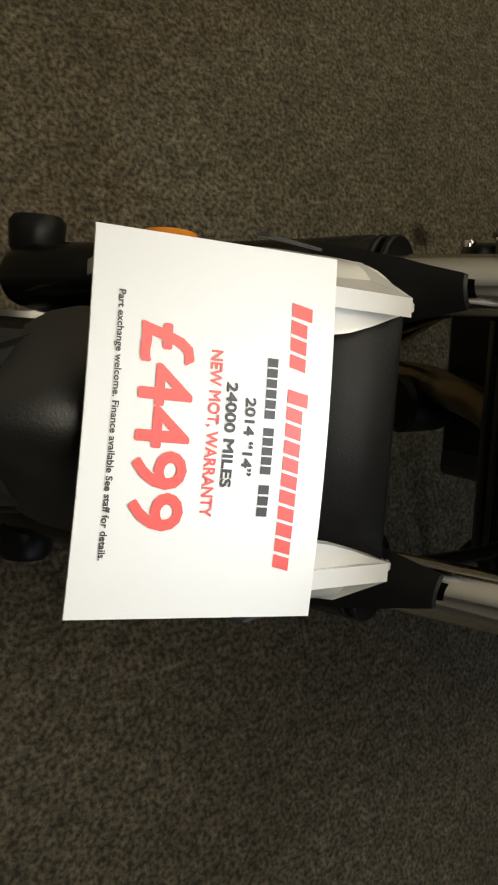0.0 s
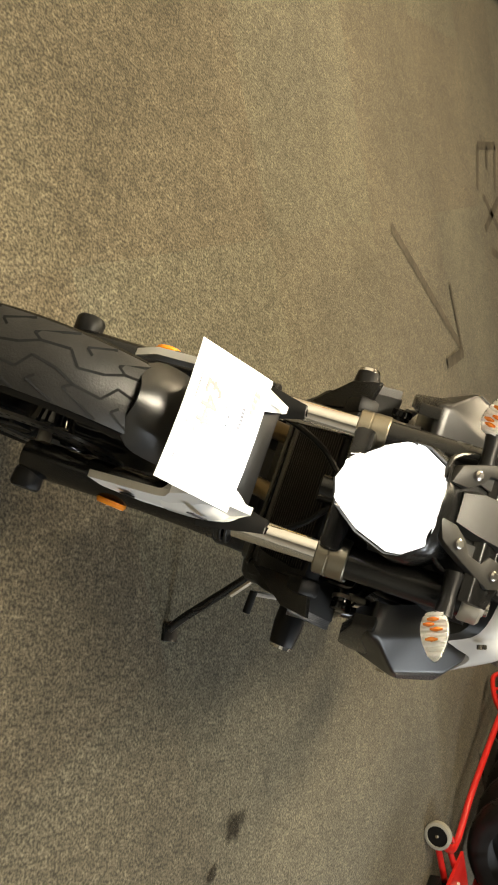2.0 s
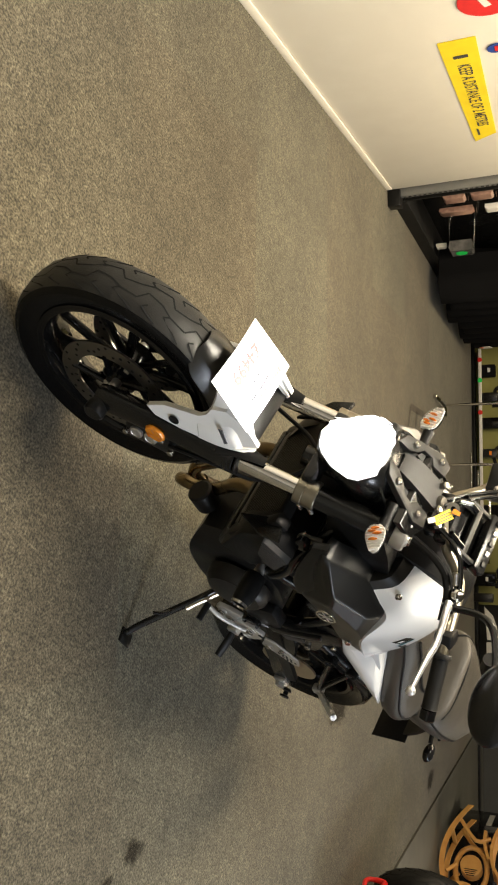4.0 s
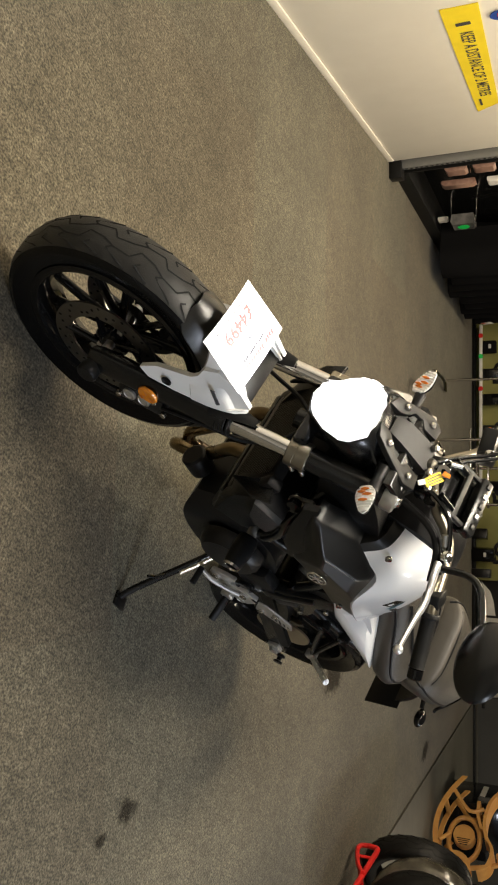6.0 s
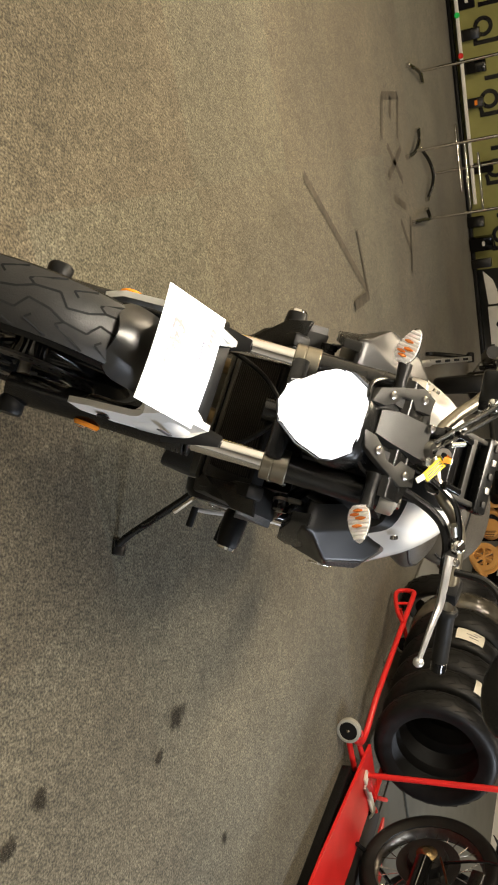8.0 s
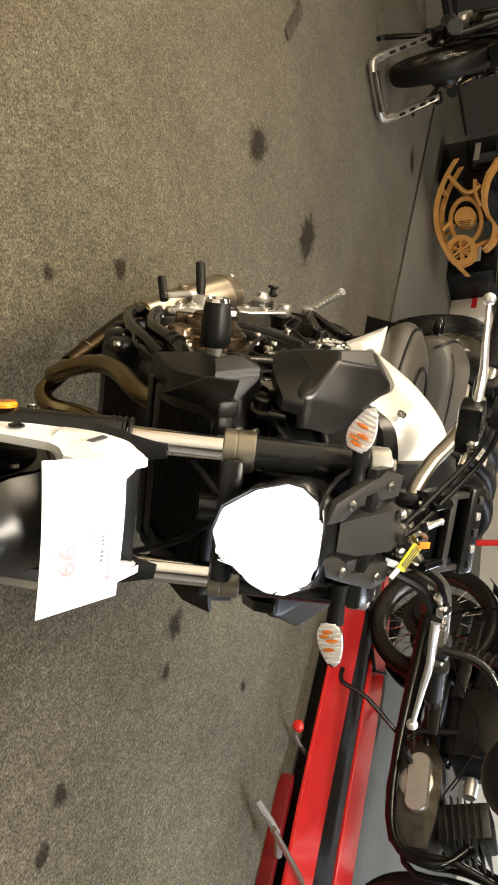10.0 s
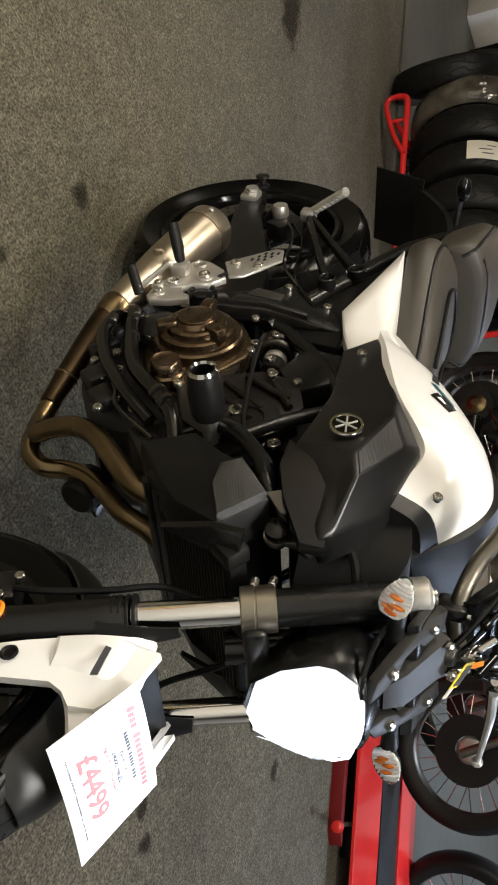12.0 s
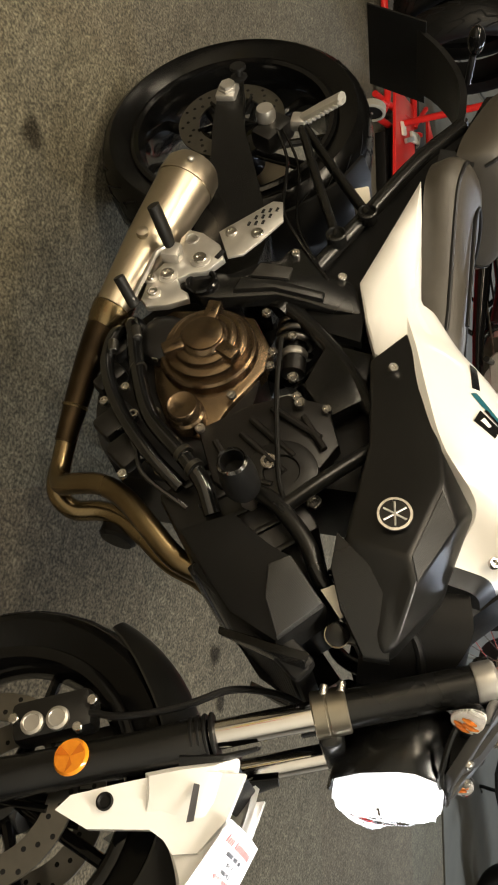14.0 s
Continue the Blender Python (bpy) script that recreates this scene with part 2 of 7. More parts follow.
CLOTH = mat("black_cloth", (0.006, 0.006, 0.0065), 0.95, scale=50, spec=0.1, bump=0.4, bump_scale=150)
LIMEPANEL = mat("lime_display_board", (0.28, 0.27, 0.085), 0.6, scale=10)
GREEN = mat("green_sticker", (0.02, 0.70, 0.12), 0.5, scale=10)
CARD = mat("white_card", (0.75, 0.73, 0.68), 0.6, scale=10)
GREYMETAL = mat("grey_shelf_metal", (0.25, 0.25, 0.24), 0.45, 0.4, scale=20)
SKIN = mat("pink_packaging", (0.34, 0.21, 0.16), 0.3, second=(0.16, 0.09, 0.07), scale=20, amount=1.0)
BLUEINK = mat("blue_print", (0.02, 0.06, 0.30), 0.5, scale=10)
LAMPGLOW = mat("lamp_diffuser", (1.0, 0.95, 0.85), 0.5, emit=3.0)


# ---- mesh tools ----
def V(*a):
    return Vector(a)


def smooth_path(pts, steps=6):
    """Catmull-Rom through the points."""
    pts = [Vector(p) for p in pts]
    if len(pts) < 3:
        return pts
    q = [2 * pts[0] - pts[1], *pts, 2 * pts[-1] - pts[-2]]
    out = []
    for i in range(1, len(q) - 2):
        a, b, c, d = q[i - 1], q[i], q[i + 1], q[i + 2]
        for k in range(steps):
            s = k / steps
            out.append(0.5 * (2 * b + (c - a) * s + (2 * a - 5 * b + 4 * c - d) * s * s + (3 * b - a - 3 * c + d) * s ** 3))
    return out + [pts[-1]]


def tube(pts, r, seg=10, steps=6, radii=None, bm=None, flat=1.0):
    """A round bar along a smooth path; radii: one for each given point."""
    bm = bm or bmesh.new()
    path = smooth_path(pts, steps)
    n = len(path)
    up = Vector((0.13, 0.21, 0.97))
    rings = []
    for i, p in enumerate(path):
        d = (path[min(i + 1, n - 1)] - path[max(i - 1, 0)]).normalized()
        side = d.cross(up)
        if side.length < 0.05:
            side = d.cross(Vector((1, 0, 0)))
        side.normalize()
        top = side.cross(d).normalized()
        up = top
        if radii:
            f = i / max(1, n - 1) * (len(radii) - 1)
            k = min(int(f), len(radii) - 2)
            rr = radii[k] + (radii[k + 1] - radii[k]) * (f - k)
        else:
            rr = r
        rings.append([bm.verts.new(p + rr * (math.cos(a) * side + flat * math.sin(a) * top)) for a in (2 * math.pi * j / seg for j in range(seg))])
    for a, b in zip(rings, rings[1:]):
        for j in range(seg):
            bm.faces.new((a[j], a[(j + 1) % seg], b[(j + 1) % seg], b[j]))
    bm.faces.new(list(reversed(rings[0])))
    bm.faces.new(rings[-1])
    return bm


def lathe(profile, origin=(0, 0, 0), axis=(0, 1, 0), seg=28, bm=None, closed=False):
    """A turned body: profile of (along the axis, radius)."""
    bm = bm or bmesh.new()
    axis = Vector(axis).normalized()
    m = Matrix.Translation(origin) @ axis.to_track_quat("Z", "Y").to_matrix().to_4x4()
    rings = [[bm.verts.new(m @ Vector((max(r, 1e-4) * math.cos(a), max(r, 1e-4) * math.sin(a), h))) for a in (2 * math.pi * j / seg for j in range(seg))] for h, r in profile]
    pairs = list(zip(rings, rings[1:])) + ([(rings[-1], rings[0])] if closed else [])
    for a, b in pairs:
        for j in range(seg):
            bm.faces.new((a[j], a[(j + 1) % seg], b[(j + 1) % seg], b[j]))
    if not closed:
        bm.faces.new(list(reversed(rings[0])))
        bm.faces.new(rings[-1])
    return bm


def rod(a, b, r, r2=None, seg=16, bm=None, edge=0.0015):
    a, b = Vector(a), Vector(b)
    r2 = r if r2 is None else r2
    h = (b - a).length
    e = min(edge, h / 4, r / 2, r2 / 2)
    return lathe([(0, r - e), (e, r), (h - e, r2), (h, r2 - e)], a, b - a, seg, bm)


def box(c, s, bev=0.003, rot=(0, 0, 0), bm=None):
    bm = bm or bmesh.new()
    m = Matrix.LocRotScale(Vector(c), Euler([radians(a) for a in rot]), Vector(s))
    g = bmesh.ops.create_cube(bm, size=1, matrix=m)
    if bev:
        edges = {e for v in g["verts"] for e in v.link_edges}
        bmesh.ops.bevel(bm, geom=list(edges), offset=bev, segments=2, affect="EDGES", profile=0.5)
    return bm


def loft(rings, caps=True, bm=None, closed=True):
    bm = bm or bmesh.new()
    vs = [[bm.verts.new(p) for p in r] for r in rings]
    n = len(vs[0])
    for a, b in zip(vs, vs[1:]):
        for j in range(n if closed else n - 1):
            bm.faces.new((a[j], a[(j + 1) % n], b[(j + 1) % n], b[j]))
    if caps:
        bm.faces.new(list(reversed(vs[0])))
        bm.faces.new(vs[-1])
    return bm


def plate(pts, depth, bev=0.002, bm=None):
    """A flat-edged panel: the outline pushed back by the vector depth, with eased edges."""
    bm = bm or bmesh.new()
    d = Vector(depth)
    a = [bm.verts.new(Vector(p)) for p in pts]
    b = [bm.verts.new(Vector(p) + d) for p in pts]
    n = len(a)
    faces = [bm.faces.new(a), bm.faces.new(list(reversed(b)))]
    for j in range(n):
        faces.append(bm.faces.new((a[j], b[j], b[(j + 1) % n], a[(j + 1) % n])))
    bmesh.ops.recalc_face_normals(bm, faces=faces)
    if bev:
        edges = {e for f in faces[:1] for e in f.edges}
        bmesh.ops.bevel(bm, geom=list(edges), offset=bev, segments=2, affect="EDGES", profile=0.5)
    return bm


def dome(pts, centre, steps=((1.0, -0.03), (1.0, 0.0), (0.93, 0.008), (0.6, 0.02)), side=-1, bm=None):
    """A shell panel: rings of the outline drawn in towards centre and raised outwards (along y * side)."""
    bm = bm or bmesh.new()
    c = Vector(centre)
    rings = []
    for k, out in steps:
        rings.append([c + (Vector(p) - c) * k + Vector((0, side * out, 0)) for p in pts])
    loft(rings, True, bm)
    bmesh.ops.recalc_face_normals(bm, faces=bm.faces[:])
    return bm


def mirrored(bm):
    """The same mesh on the other side of the bike."""
    b = bm.copy()
    bmesh.ops.scale(b, vec=(1, -1, 1), verts=b.verts[:])
    bmesh.ops.reverse_faces(b, faces=b.faces[:])
    return b


def mesh_of(name, bm, material, smooth=40):
    bmesh.ops.recalc_face_normals(bm, faces=bm.faces[:])
    me = bpy.data.meshes.new(name)
    bm.to_mesh(me)
    bm.free()
    me.materials.append(material)
    if smooth:
        me.polygons.foreach_set("use_smooth", [True] * len(me.polygons))
        me.set_sharp_from_angle(angle=radians(smooth))
    return me


def part(name, bm, material, parent, label="", m=None, smooth=40):
    """One mesh object under a thing or under a part."""
    ob = new(name, mesh_of(name, bm, material, smooth))
    ob.parent = parent
    if m is not None:
        ob.matrix_local = m
    return tagged(ob, label)


def thing(name, label, category, m=None, group="", kind=""):
    ob = new(name)
    ob.empty_display_size = 0.1
    if m is not None:
        ob.matrix_world = m
    return tagged(ob, label, category, group, kind)


def solid(name, bm, material, label, category="", m=None, group="", kind="", smooth=40):
    """A thing of one mesh."""
    ob = new(name, mesh_of(name, bm, material, smooth))
    if m is not None:
        ob.matrix_world = m
    return tagged(ob, label, category, group, kind)


def lettering(text, size, bold=0.0, shear=0.0, align="CENTER"):
    """A mesh of words in the built-in font, in the plane z = 0, and its width."""
    cu = bpy.data.curves.new("words", "FONT")
    cu.body, cu.size, cu.offset, cu.shear, cu.align_x = text, size, bold, shear, align
    cu.resolution_u = 3
    ob = bpy.data.objects.new("words", cu)
    scene.collection.objects.link(ob)
    bpy.context.view_layer.update()
    me = bpy.data.meshes.new_from_object(ob.evaluated_get(bpy.context.evaluated_depsgraph_get()))
    bpy.data.objects.remove(ob)
    bpy.data.curves.remove(cu)
    xs = [v.co.x for v in me.vertices]
    return me, max(xs) - min(xs)


# ---- the room ----
def rw(x, y, z=0.0):
    return ROOM @ Vector((x, y, z))


floor = bmesh.new()
bmesh.ops.create_grid(floor, x_segments=2, y_segments=2, size=9)
floor = solid("floor", floor, MATT, "brown-grey flecked carpet tiles", "floor", Matrix.Translation((-3.2, 0, -0.006)), kind="structure")
# unseen ceiling, coloured dark so black parts reflect less grey
solid("ceiling", box((0, 0, 0), (18, 18, 0.1), 0), CEIL, "assumed shop ceiling out of view, dark to dim reflections", "ceiling", Matrix.Translation((-3.2, 0, 2.75)), kind="structure")
# the white partition, from its end post towards the shop front
WA, WB = Vector((-2.34, -3.715, 0)), Vector((3.2, 0.09, 0))
WD = (WB - WA).normalized()
WN = Vector((-WD.y, WD.x, 0))
WM = Matrix.Translation(WA) @ Matrix.Rotation(math.atan2(WD.y, WD.x), 4, "Z")
WLEN = (WB - WA).length
solid("wall_white", box((WLEN / 2, -0.06, 1.35), (WLEN, 0.12, 2.7), 0.004), WALL, "cream-white painted partition wall", "wall", WM, kind="structure")
solid("baseboard", box((WLEN / 2, 0.006, 0.02), (WLEN - 0.06, 0.010, 0.04), 0.003), WALL, "low cream skirting strip", "baseboard", WM, kind="structure")
solid("wall_back", box((-8.95, 1, 1.35), (0.2, 14, 2.7), 0), mat("dark_back_wall", (0.05, 0.05, 0.045), 0.7), "dark painted back wall", "wall", ROOM, kind="structure")
solid("wall_side", box((-2, 6.6, 1.35), (16, 0.2, 2.7), 0), WALL, "cream painted shop wall", "wall", ROOM, kind="structure")
solid("wall_front", box((5.2, 2, 1.35), (0.2, 12, 2.7), 0), WALL, "cream painted shop front wall", "wall", ROOM, kind="structure")
solid("wall_end", box((-6.3, -3.0, 1.35), (5.4, 0.2, 2.7), 0), WALL, "cream painted wall behind the shelving", "wall", ROOM, kind="structure")
lino = solid("pavement_lino", box((-5.8, 4.6, 0.008), (6.2, 4.0, 0.016), 0.004), LINO, "grey vinyl floor strip beside the carpet", "floor", ROOM, kind="structure")

for x, y, power, colour in LAMPS:
    lamp = thing("ceiling_light", "lit rectangular ceiling light panel", "ceiling light", ROOM @ Matrix.Translation((x, y, 2.68)), "ceiling lights")
    part("frame", box((0, 0, 0.01), (1.26, 0.36, 0.02), 0.003), GREYMETAL, lamp)
    part("diffuser", box((0, 0, -0.003), (1.18, 0.28, 0.006), 0.002), LAMPGLOW, lamp)

# ---- the motorcycle ----
bike = thing("motorcycle", "white and black naked motorcycle leaning on its side stand", "motorcycle", BIKE)


def P(name, bm, material, label="", parent=None, smooth=40):
    return part(name, bm, material, parent or bike, label, None, smooth)


def F(name, bm, material, label="", parent=None, smooth=40):
    """A part that turns with the handlebar."""
    if parent is None:
        return part(name, bm, material, bike, label, STEER, smooth)
    return part(name, bm, material, parent, label, None, smooth)


def both(fn, name, make, material, label="", parent=None):
    a = make()
    b = mirrored(a)
    fn(name, a, material, label, parent)
    fn(name, b, material, label, parent)


def tyre_profile(radius, width, rim):
    h = radius - rim
    return [(-width * 0.36, rim), (-width * 0.46, rim + h * 0.35), (-width * 0.5, rim + h * 0.6), (-width * 0.44, rim + h * 0.8), (-width * 0.28, rim + h * 0.94), (0, radius),
            (width * 0.28, rim + h * 0.94), (width * 0.44, rim + h * 0.8), (width * 0.5, rim + h * 0.6), (width * 0.46, rim + h * 0.35), (width * 0.36, rim)]


def crown_radius(radius, width, rim, y):
    """The height of the tread at the distance y from the middle."""
    prof = [(abs(a), r) for a, r in tyre_profile(radius, width, rim)[5:9]]
    y = abs(y)
    for (a, r), (b, s) in zip(prof, prof[1:]):
        if a <= y <= b:
            return r + (s - r) * (y - a) / (b - a)
    return prof[-1][1]


def groove(centre, radius, width, rim, line, w=0.0038):
    """A dark tread groove: a thin strip laid on the crown along (angle, y) points."""
    bm = bmesh.new()
    pts = []
    for a, y in line:
        r = crown_radius(radius, width, rim, y) + 0.0018
        pts.append(Vector(centre) + Vector((r * math.cos(a), y, r * math.sin(a))))
    for p, q in zip(pts, pts[1:]):
        d = (q - p).normalized()
        nrm = ((p + q) / 2 - Vector(centre))
        nrm.y = 0
        s = d.cross(nrm).normalized() * w / 2
        vs = [bm.verts.new(v) for v in (p - s, p + s, q + s, q - s)]
        bm.faces.new(vs)
    return bm


GROOVE = mat("tread_groove", (0.003, 0.003, 0.003), 0.9)


def wheel(name, centre, radius, width, rim, parent_fn, label, grooves, hub=0.045, rubber=None):
    c = Vector(centre)
    w = parent_fn(name, lathe([(-width * 0.40, rim + 0.004), (-width * 0.42, rim - 0.004), (-width * 0.40, rim - 0.014), (-width * 0.28, rim - 0.022), (0, rim - 0.034), (width * 0.28, rim - 0.022), (width * 0.40, rim - 0.014),
                               (width * 0.42, rim - 0.004), (width * 0.40, rim + 0.004), (width * 0.3, rim + 0.002), (-width * 0.3, rim + 0.002)], c, (0, 1, 0), 56, closed=True), GLOSS, label)
    part("tyre", lathe(tyre_profile(radius, width, rim), c, (0, 1, 0), 72, closed=True), DRESSED if rubber is WORN else (rubber or RUBBER), w, "worn black tyre")
    if rubber is WORN:
        crown = [(a, q + 0.0008) for a, q in tyre_profile(radius, width, rim)[3:8]]
        part("tread", lathe(crown + [(a, q - 0.002) for a, q in reversed(crown)], c, (0, 1, 0), 72, closed=True), WORN, w, "worn grey-black tread")
    part("hub", lathe([(-0.05, hub * 0.7), (-0.045, hub), (-0.02, hub * 0.8), (0.02, hub * 0.8), (0.045, hub), (0.05, hub * 0.7)], c, (0, 1, 0), 28), GLOSS, w)
    for k in range(10):
        a = 2 * math.pi * (k // 2) / 5 + (0.16 if k % 2 else -0.16) + 0.3
        b = a + (0.10 if k % 2 else -0.10)
        p = c + Vector((math.cos(a) * hub * 0.8, 0, math.sin(a) * hub * 0.8))
        q = c + Vector((math.cos(b) * (rim - 0.024), 0, math.sin(b) * (rim - 0.024)))
        part("spoke", tube([p, (p + q) / 2, q], 0.012, 8, 3, flat=0.8), GLOSS, w)
    big = bmesh.new()
    for line in grooves:
        g = groove(c, radius, width, rim, line)
        me = bpy.data.meshes.new("g")
        g.to_mesh(me)
        g.free()
        big.from_mesh(me)
        bpy.data.meshes.remove(me)
    part("tread_groove", big, GROOVE, w)
    return w


def zigzags(n, width, offset=0.0):
    """Long cranked grooves that run on from one another, with short side grooves."""
    out = []
    for k in range(n):
        a, d = 2 * math.pi * k / n + offset, 2 * math.pi / n
        for s in (-1, 1):
            b = a + (d * 0.5 if s > 0 else 0)
            out.append([(b, s * width * 0.02), (b + d * 0.30, s * width * 0.07), (b + d * 0.52, s * width * 0.17), (b + d * 0.42, s * width * 0.24), (b + d * 0.72, s * width * 0.36), (b + d * 0.9, s * width * 0.43)])
            out.append([(b + d * 0.52, s * width * 0.17), (b + d * 0.86, s * width * 0.20), (b + d * 1.0, s * width * 0.02)])
            out.append([(b + d * 0.10, s * width * 0.22), (b + d * 0.02, s * width * 0.29), (b + d * 0.36, s * width * 0.42)])
    return out


FA = Vector((0, 0, 0.297))
front = wheel("front_wheel", FA, 0.297, 0.122, 0.222, F, "black cast front wheel", zigzags(15, 0.122), 0.045, WORN)


def disc(parent, centre, r0, r1, y, name="brake_disc"):
    bm = lathe([(y - 0.0025, r0), (y - 0.0025, r1), (y + 0.0025, r1), (y + 0.0025, r0)], centre, (0, 1, 0), 60, closed=True)
    d = part(name, bm, mat("brake_steel", (0.22, 0.21, 0.19), 0.3, 1.0, scale=60), parent, "drilled steel brake disc")
    holes = bmesh.new()
    for k in range(40):
        a = 2 * math.pi * k / 40
        r = r0 + (r1 - r0) * (0.3, 0.55, 0.8)[k % 3]
        lathe([(y - 0.003, 0.004), (y + 0.003, 0.004)], Vector(centre) + Vector((r * math.cos(a), 0, r * math.sin(a))), (0, 1, 0), 8, holes)
    part("drilling", holes, GROOVE, d)
    bm = bmesh.new()
    for k in range(5):
        a = 2 * math.pi * k / 5
        tube([Vector(centre) + Vector((0.03 * math.cos(a), y * 0.9, 0.03 * math.sin(a))), Vector(centre) + Vector(((r0 + 0.006) * math.cos(a + 0.25), y, (r0 + 0.006) * math.sin(a + 0.25)))], 0.009, 8, 1, bm=bm, flat=0.5)
    part("disc_carrier", bm, GLOSS, d)


for s in (-1, 1):
    disc(front, FA, 0.098, 0.141, s * 0.066)


def on_fork(z, y=0.0, fwd=0.0):
    """A place on the fork's centre line at the height z."""
    return Vector((-(z - 0.297) * 0.40 + fwd, y, z))


for s in (-1, 1):
    y = 0.104 * s
    leg = F("fork_lower", lathe([(0, 0.026), (0.02, 0.031), (0.10, 0.03), (0.22, 0.029), (0.30, 0.031), (0.345, 0.033), (0.358, 0.031), (0.362, 0.025)], on_fork(0.285, y, 0.004), on_fork(0.62) - on_fork(0.285), 24), SATIN, "black fork lower leg")
    for k in range(4):
        z = 0.596 + k * 0.009
        part("seal_ring", rod(on_fork(z, y, 0.002), on_fork(z + 0.005, y, 0.002), 0.0335, seg=24), MATT, leg)
    F("stanchion", rod(on_fork(0.60, y), on_fork(0.77, y), 0.0205, seg=24), CHROME, "chromed fork stanchion")
    F("upper_fork_tube", rod(on_fork(0.80, y), on_fork(0.985, y), 0.027, seg=24), SATIN)
    cl = F("lower_clamp", lathe([(0, 0.031), (0.002, 0.033), (0.019, 0.033), (0.020, 0.032), (0.022, 0.032), (0.023, 0.033), (0.048, 0.033), (0.05, 0.031)], on_fork(0.757, y), on_fork(0.81) - on_fork(0.757), 28), CLAMP, "grey anodised fork clamp")
    for z in (0.768, 0.792):
        part("clamp_bolt", rod(on_fork(z, y + s * 0.026, -0.018), on_fork(z, y + s * 0.026, -0.034), 0.006, seg=10), BOLT, cl)
    F("axle_slider", lathe([(0, 0.016), (0.004, 0.019), (0.02, 0.02), (0.03, 0.025), (0.052, 0.026), (0.058, 0.022)], FA + V(0, s * 0.10, 0), (0, s, 0), 24), MATT, "black axle crash slider")
    rf = F("fork_reflector", lathe([(0, 0.025), (0.004, 0.0265), (0.006, 0.025), (0.009, 0.0235)], on_fork(0.440, s * 0.131, 0.002), (-0.05, s, -0.1), 28), AMBER, "round amber side reflector")
    fac = bmesh.new()
    for k in range(3):
        a0, a1 = 2 * math.pi * k / 3, 2 * math.pi * (k + 0.3) / 3
        o = on_fork(0.440, s * 0.1412, 0.002)
        vs = [fac.verts.new(o + V(r * math.cos(a), 0, r * math.sin(a))) for r, a in ((0.001, a0), (0.022, a0), (0.022, a1))]
        fac.faces.new(vs)
    part("facet", fac, mat("dark_amber", (0.55, 0.14, 0.005), 0.25, scale=60), rf)
    guard = []
    for k in range(6):
        z = 0.590 + 0.10 * k / 5
        rr = 0.0365 if k < 4 else 0.036 - 0.003 * (k - 3)
        arc = [radians(-58 + 116 * q / 12) * (1 - 0.12 * k) - s * 0.25 for q in range(13)]
        guard.append([on_fork(z, y + d * math.sin(a), 0.004 + d * math.cos(a)) for d, order in ((rr, arc), (rr - 0.004, arc[::-1])) for a in order])
    F("fork_guard", loft(guard), MATT, "black plastic fork guard")
    # brake caliper behind the leg
    ca = F("brake_caliper", box(V(-0.112, s * 0.088, 0.375), (0.062, 0.05, 0.125), 0.012, (0, -24, 0)), ENGINE, "black brake caliper with bright bolts")
    for dz in (-0.036, 0.0):
        part("piston_cap", lathe([(0, 0.018), (0.006, 0.0175), (0.008, 0.013), (0.0065, 0.012)], V(-0.107 - dz * 0.4, s * 0.112, 0.39 + dz), (0, s, 0), 20), ALLOY, ca)
    for dx, dz in ((0.012, 0.052), (-0.03, 0.06), (0.02, -0.05)):
        part("bolt", rod(V(-0.112 + dx, s * 0.112, 0.375 + dz), V(-0.112 + dx, s * 0.124, 0.375 + dz), 0.008, seg=10), BOLT, ca)
    F("brake_hose", tube([V(-0.125, s * 0.112, 0.435), V(-0.128, s * 0.118, 0.49), V(-0.16, s * 0.112, 0.57), V(-0.20, s * 0.098, 0.63), V(-0.215, s * 0.07, 0.69), V(-0.215, s * 0.035, 0.73), V(-0.21, s * 0.015, 0.75)], 0.0055, 8), MATT)
    # fender side, white
    out = [(0.012, 0.112, 0.432), (0.026, 0.114, 0.486), (0.008, 0.112, 0.572), (0.016, 0.111, 0.594), (0.030, 0.106, 0.610), (0.020, 0.098, 0.640), (-0.030, 0.092, 0.668), (-0.092, 0.090, 0.678), (-0.082, 0.112, 0.640), (-0.073, 0.119, 0.597), (-0.037, 0.121, 0.512), (-0.010, 0.118, 0.450)]
    pts = [V(x, yy * s, z) for x, yy, z in out]
    fb = bmesh.new()
    a = [fb.verts.new(p) for p in pts]
    b = [fb.verts.new(p - V(0, s * 0.012, 0)) for p in pts]
    fb.faces.new(a)
    fb.faces.new(list(reversed(b)))
    for j in range(len(a)):
        fb.faces.new((a[j], b[j], b[(j + 1) % len(a)], a[(j + 1) % len(a)]))
    rim_line = smooth_path([V(0.001, s * 0.108, 0.560), V(0.006, s * 0.104, 0.580), V(0.022, s * 0.096, 0.602), V(0.055, s * 0.086, 0.622), V(0.085, s * 0.075, 0.630)], 4)
    back_line = smooth_path([V(-0.056, s * 0.121, 0.553), V(-0.074, s * 0.119, 0.597), V(-0.090, s * 0.111, 0.638), V(-0.104, s * 0.098, 0.652), V(-0.110, s * 0.088, 0.663)], 4)
    shoulder = []
    for a, b in zip(rim_line, back_line):
        m = (a + b) / 2 + V(0, s * 0.006, 0.006)
        line = smooth_path([a, m, b], 4)
        shoulder.append(line + [p - V(0.004, s * 0.006, 0.008) for p in reversed(line)])
    line = smooth_path([V(0.080, s * 0.066, 0.626), V(-0.030, s * 0.062, 0.664), V(-0.108, s * 0.083, 0.665)], 4)
    shoulder.append(line + [p - V(0.004, 0, 0.010) for p in reversed(line)])
    F("fender_top", loft(shoulder), WHITE, "white fender shoulder")
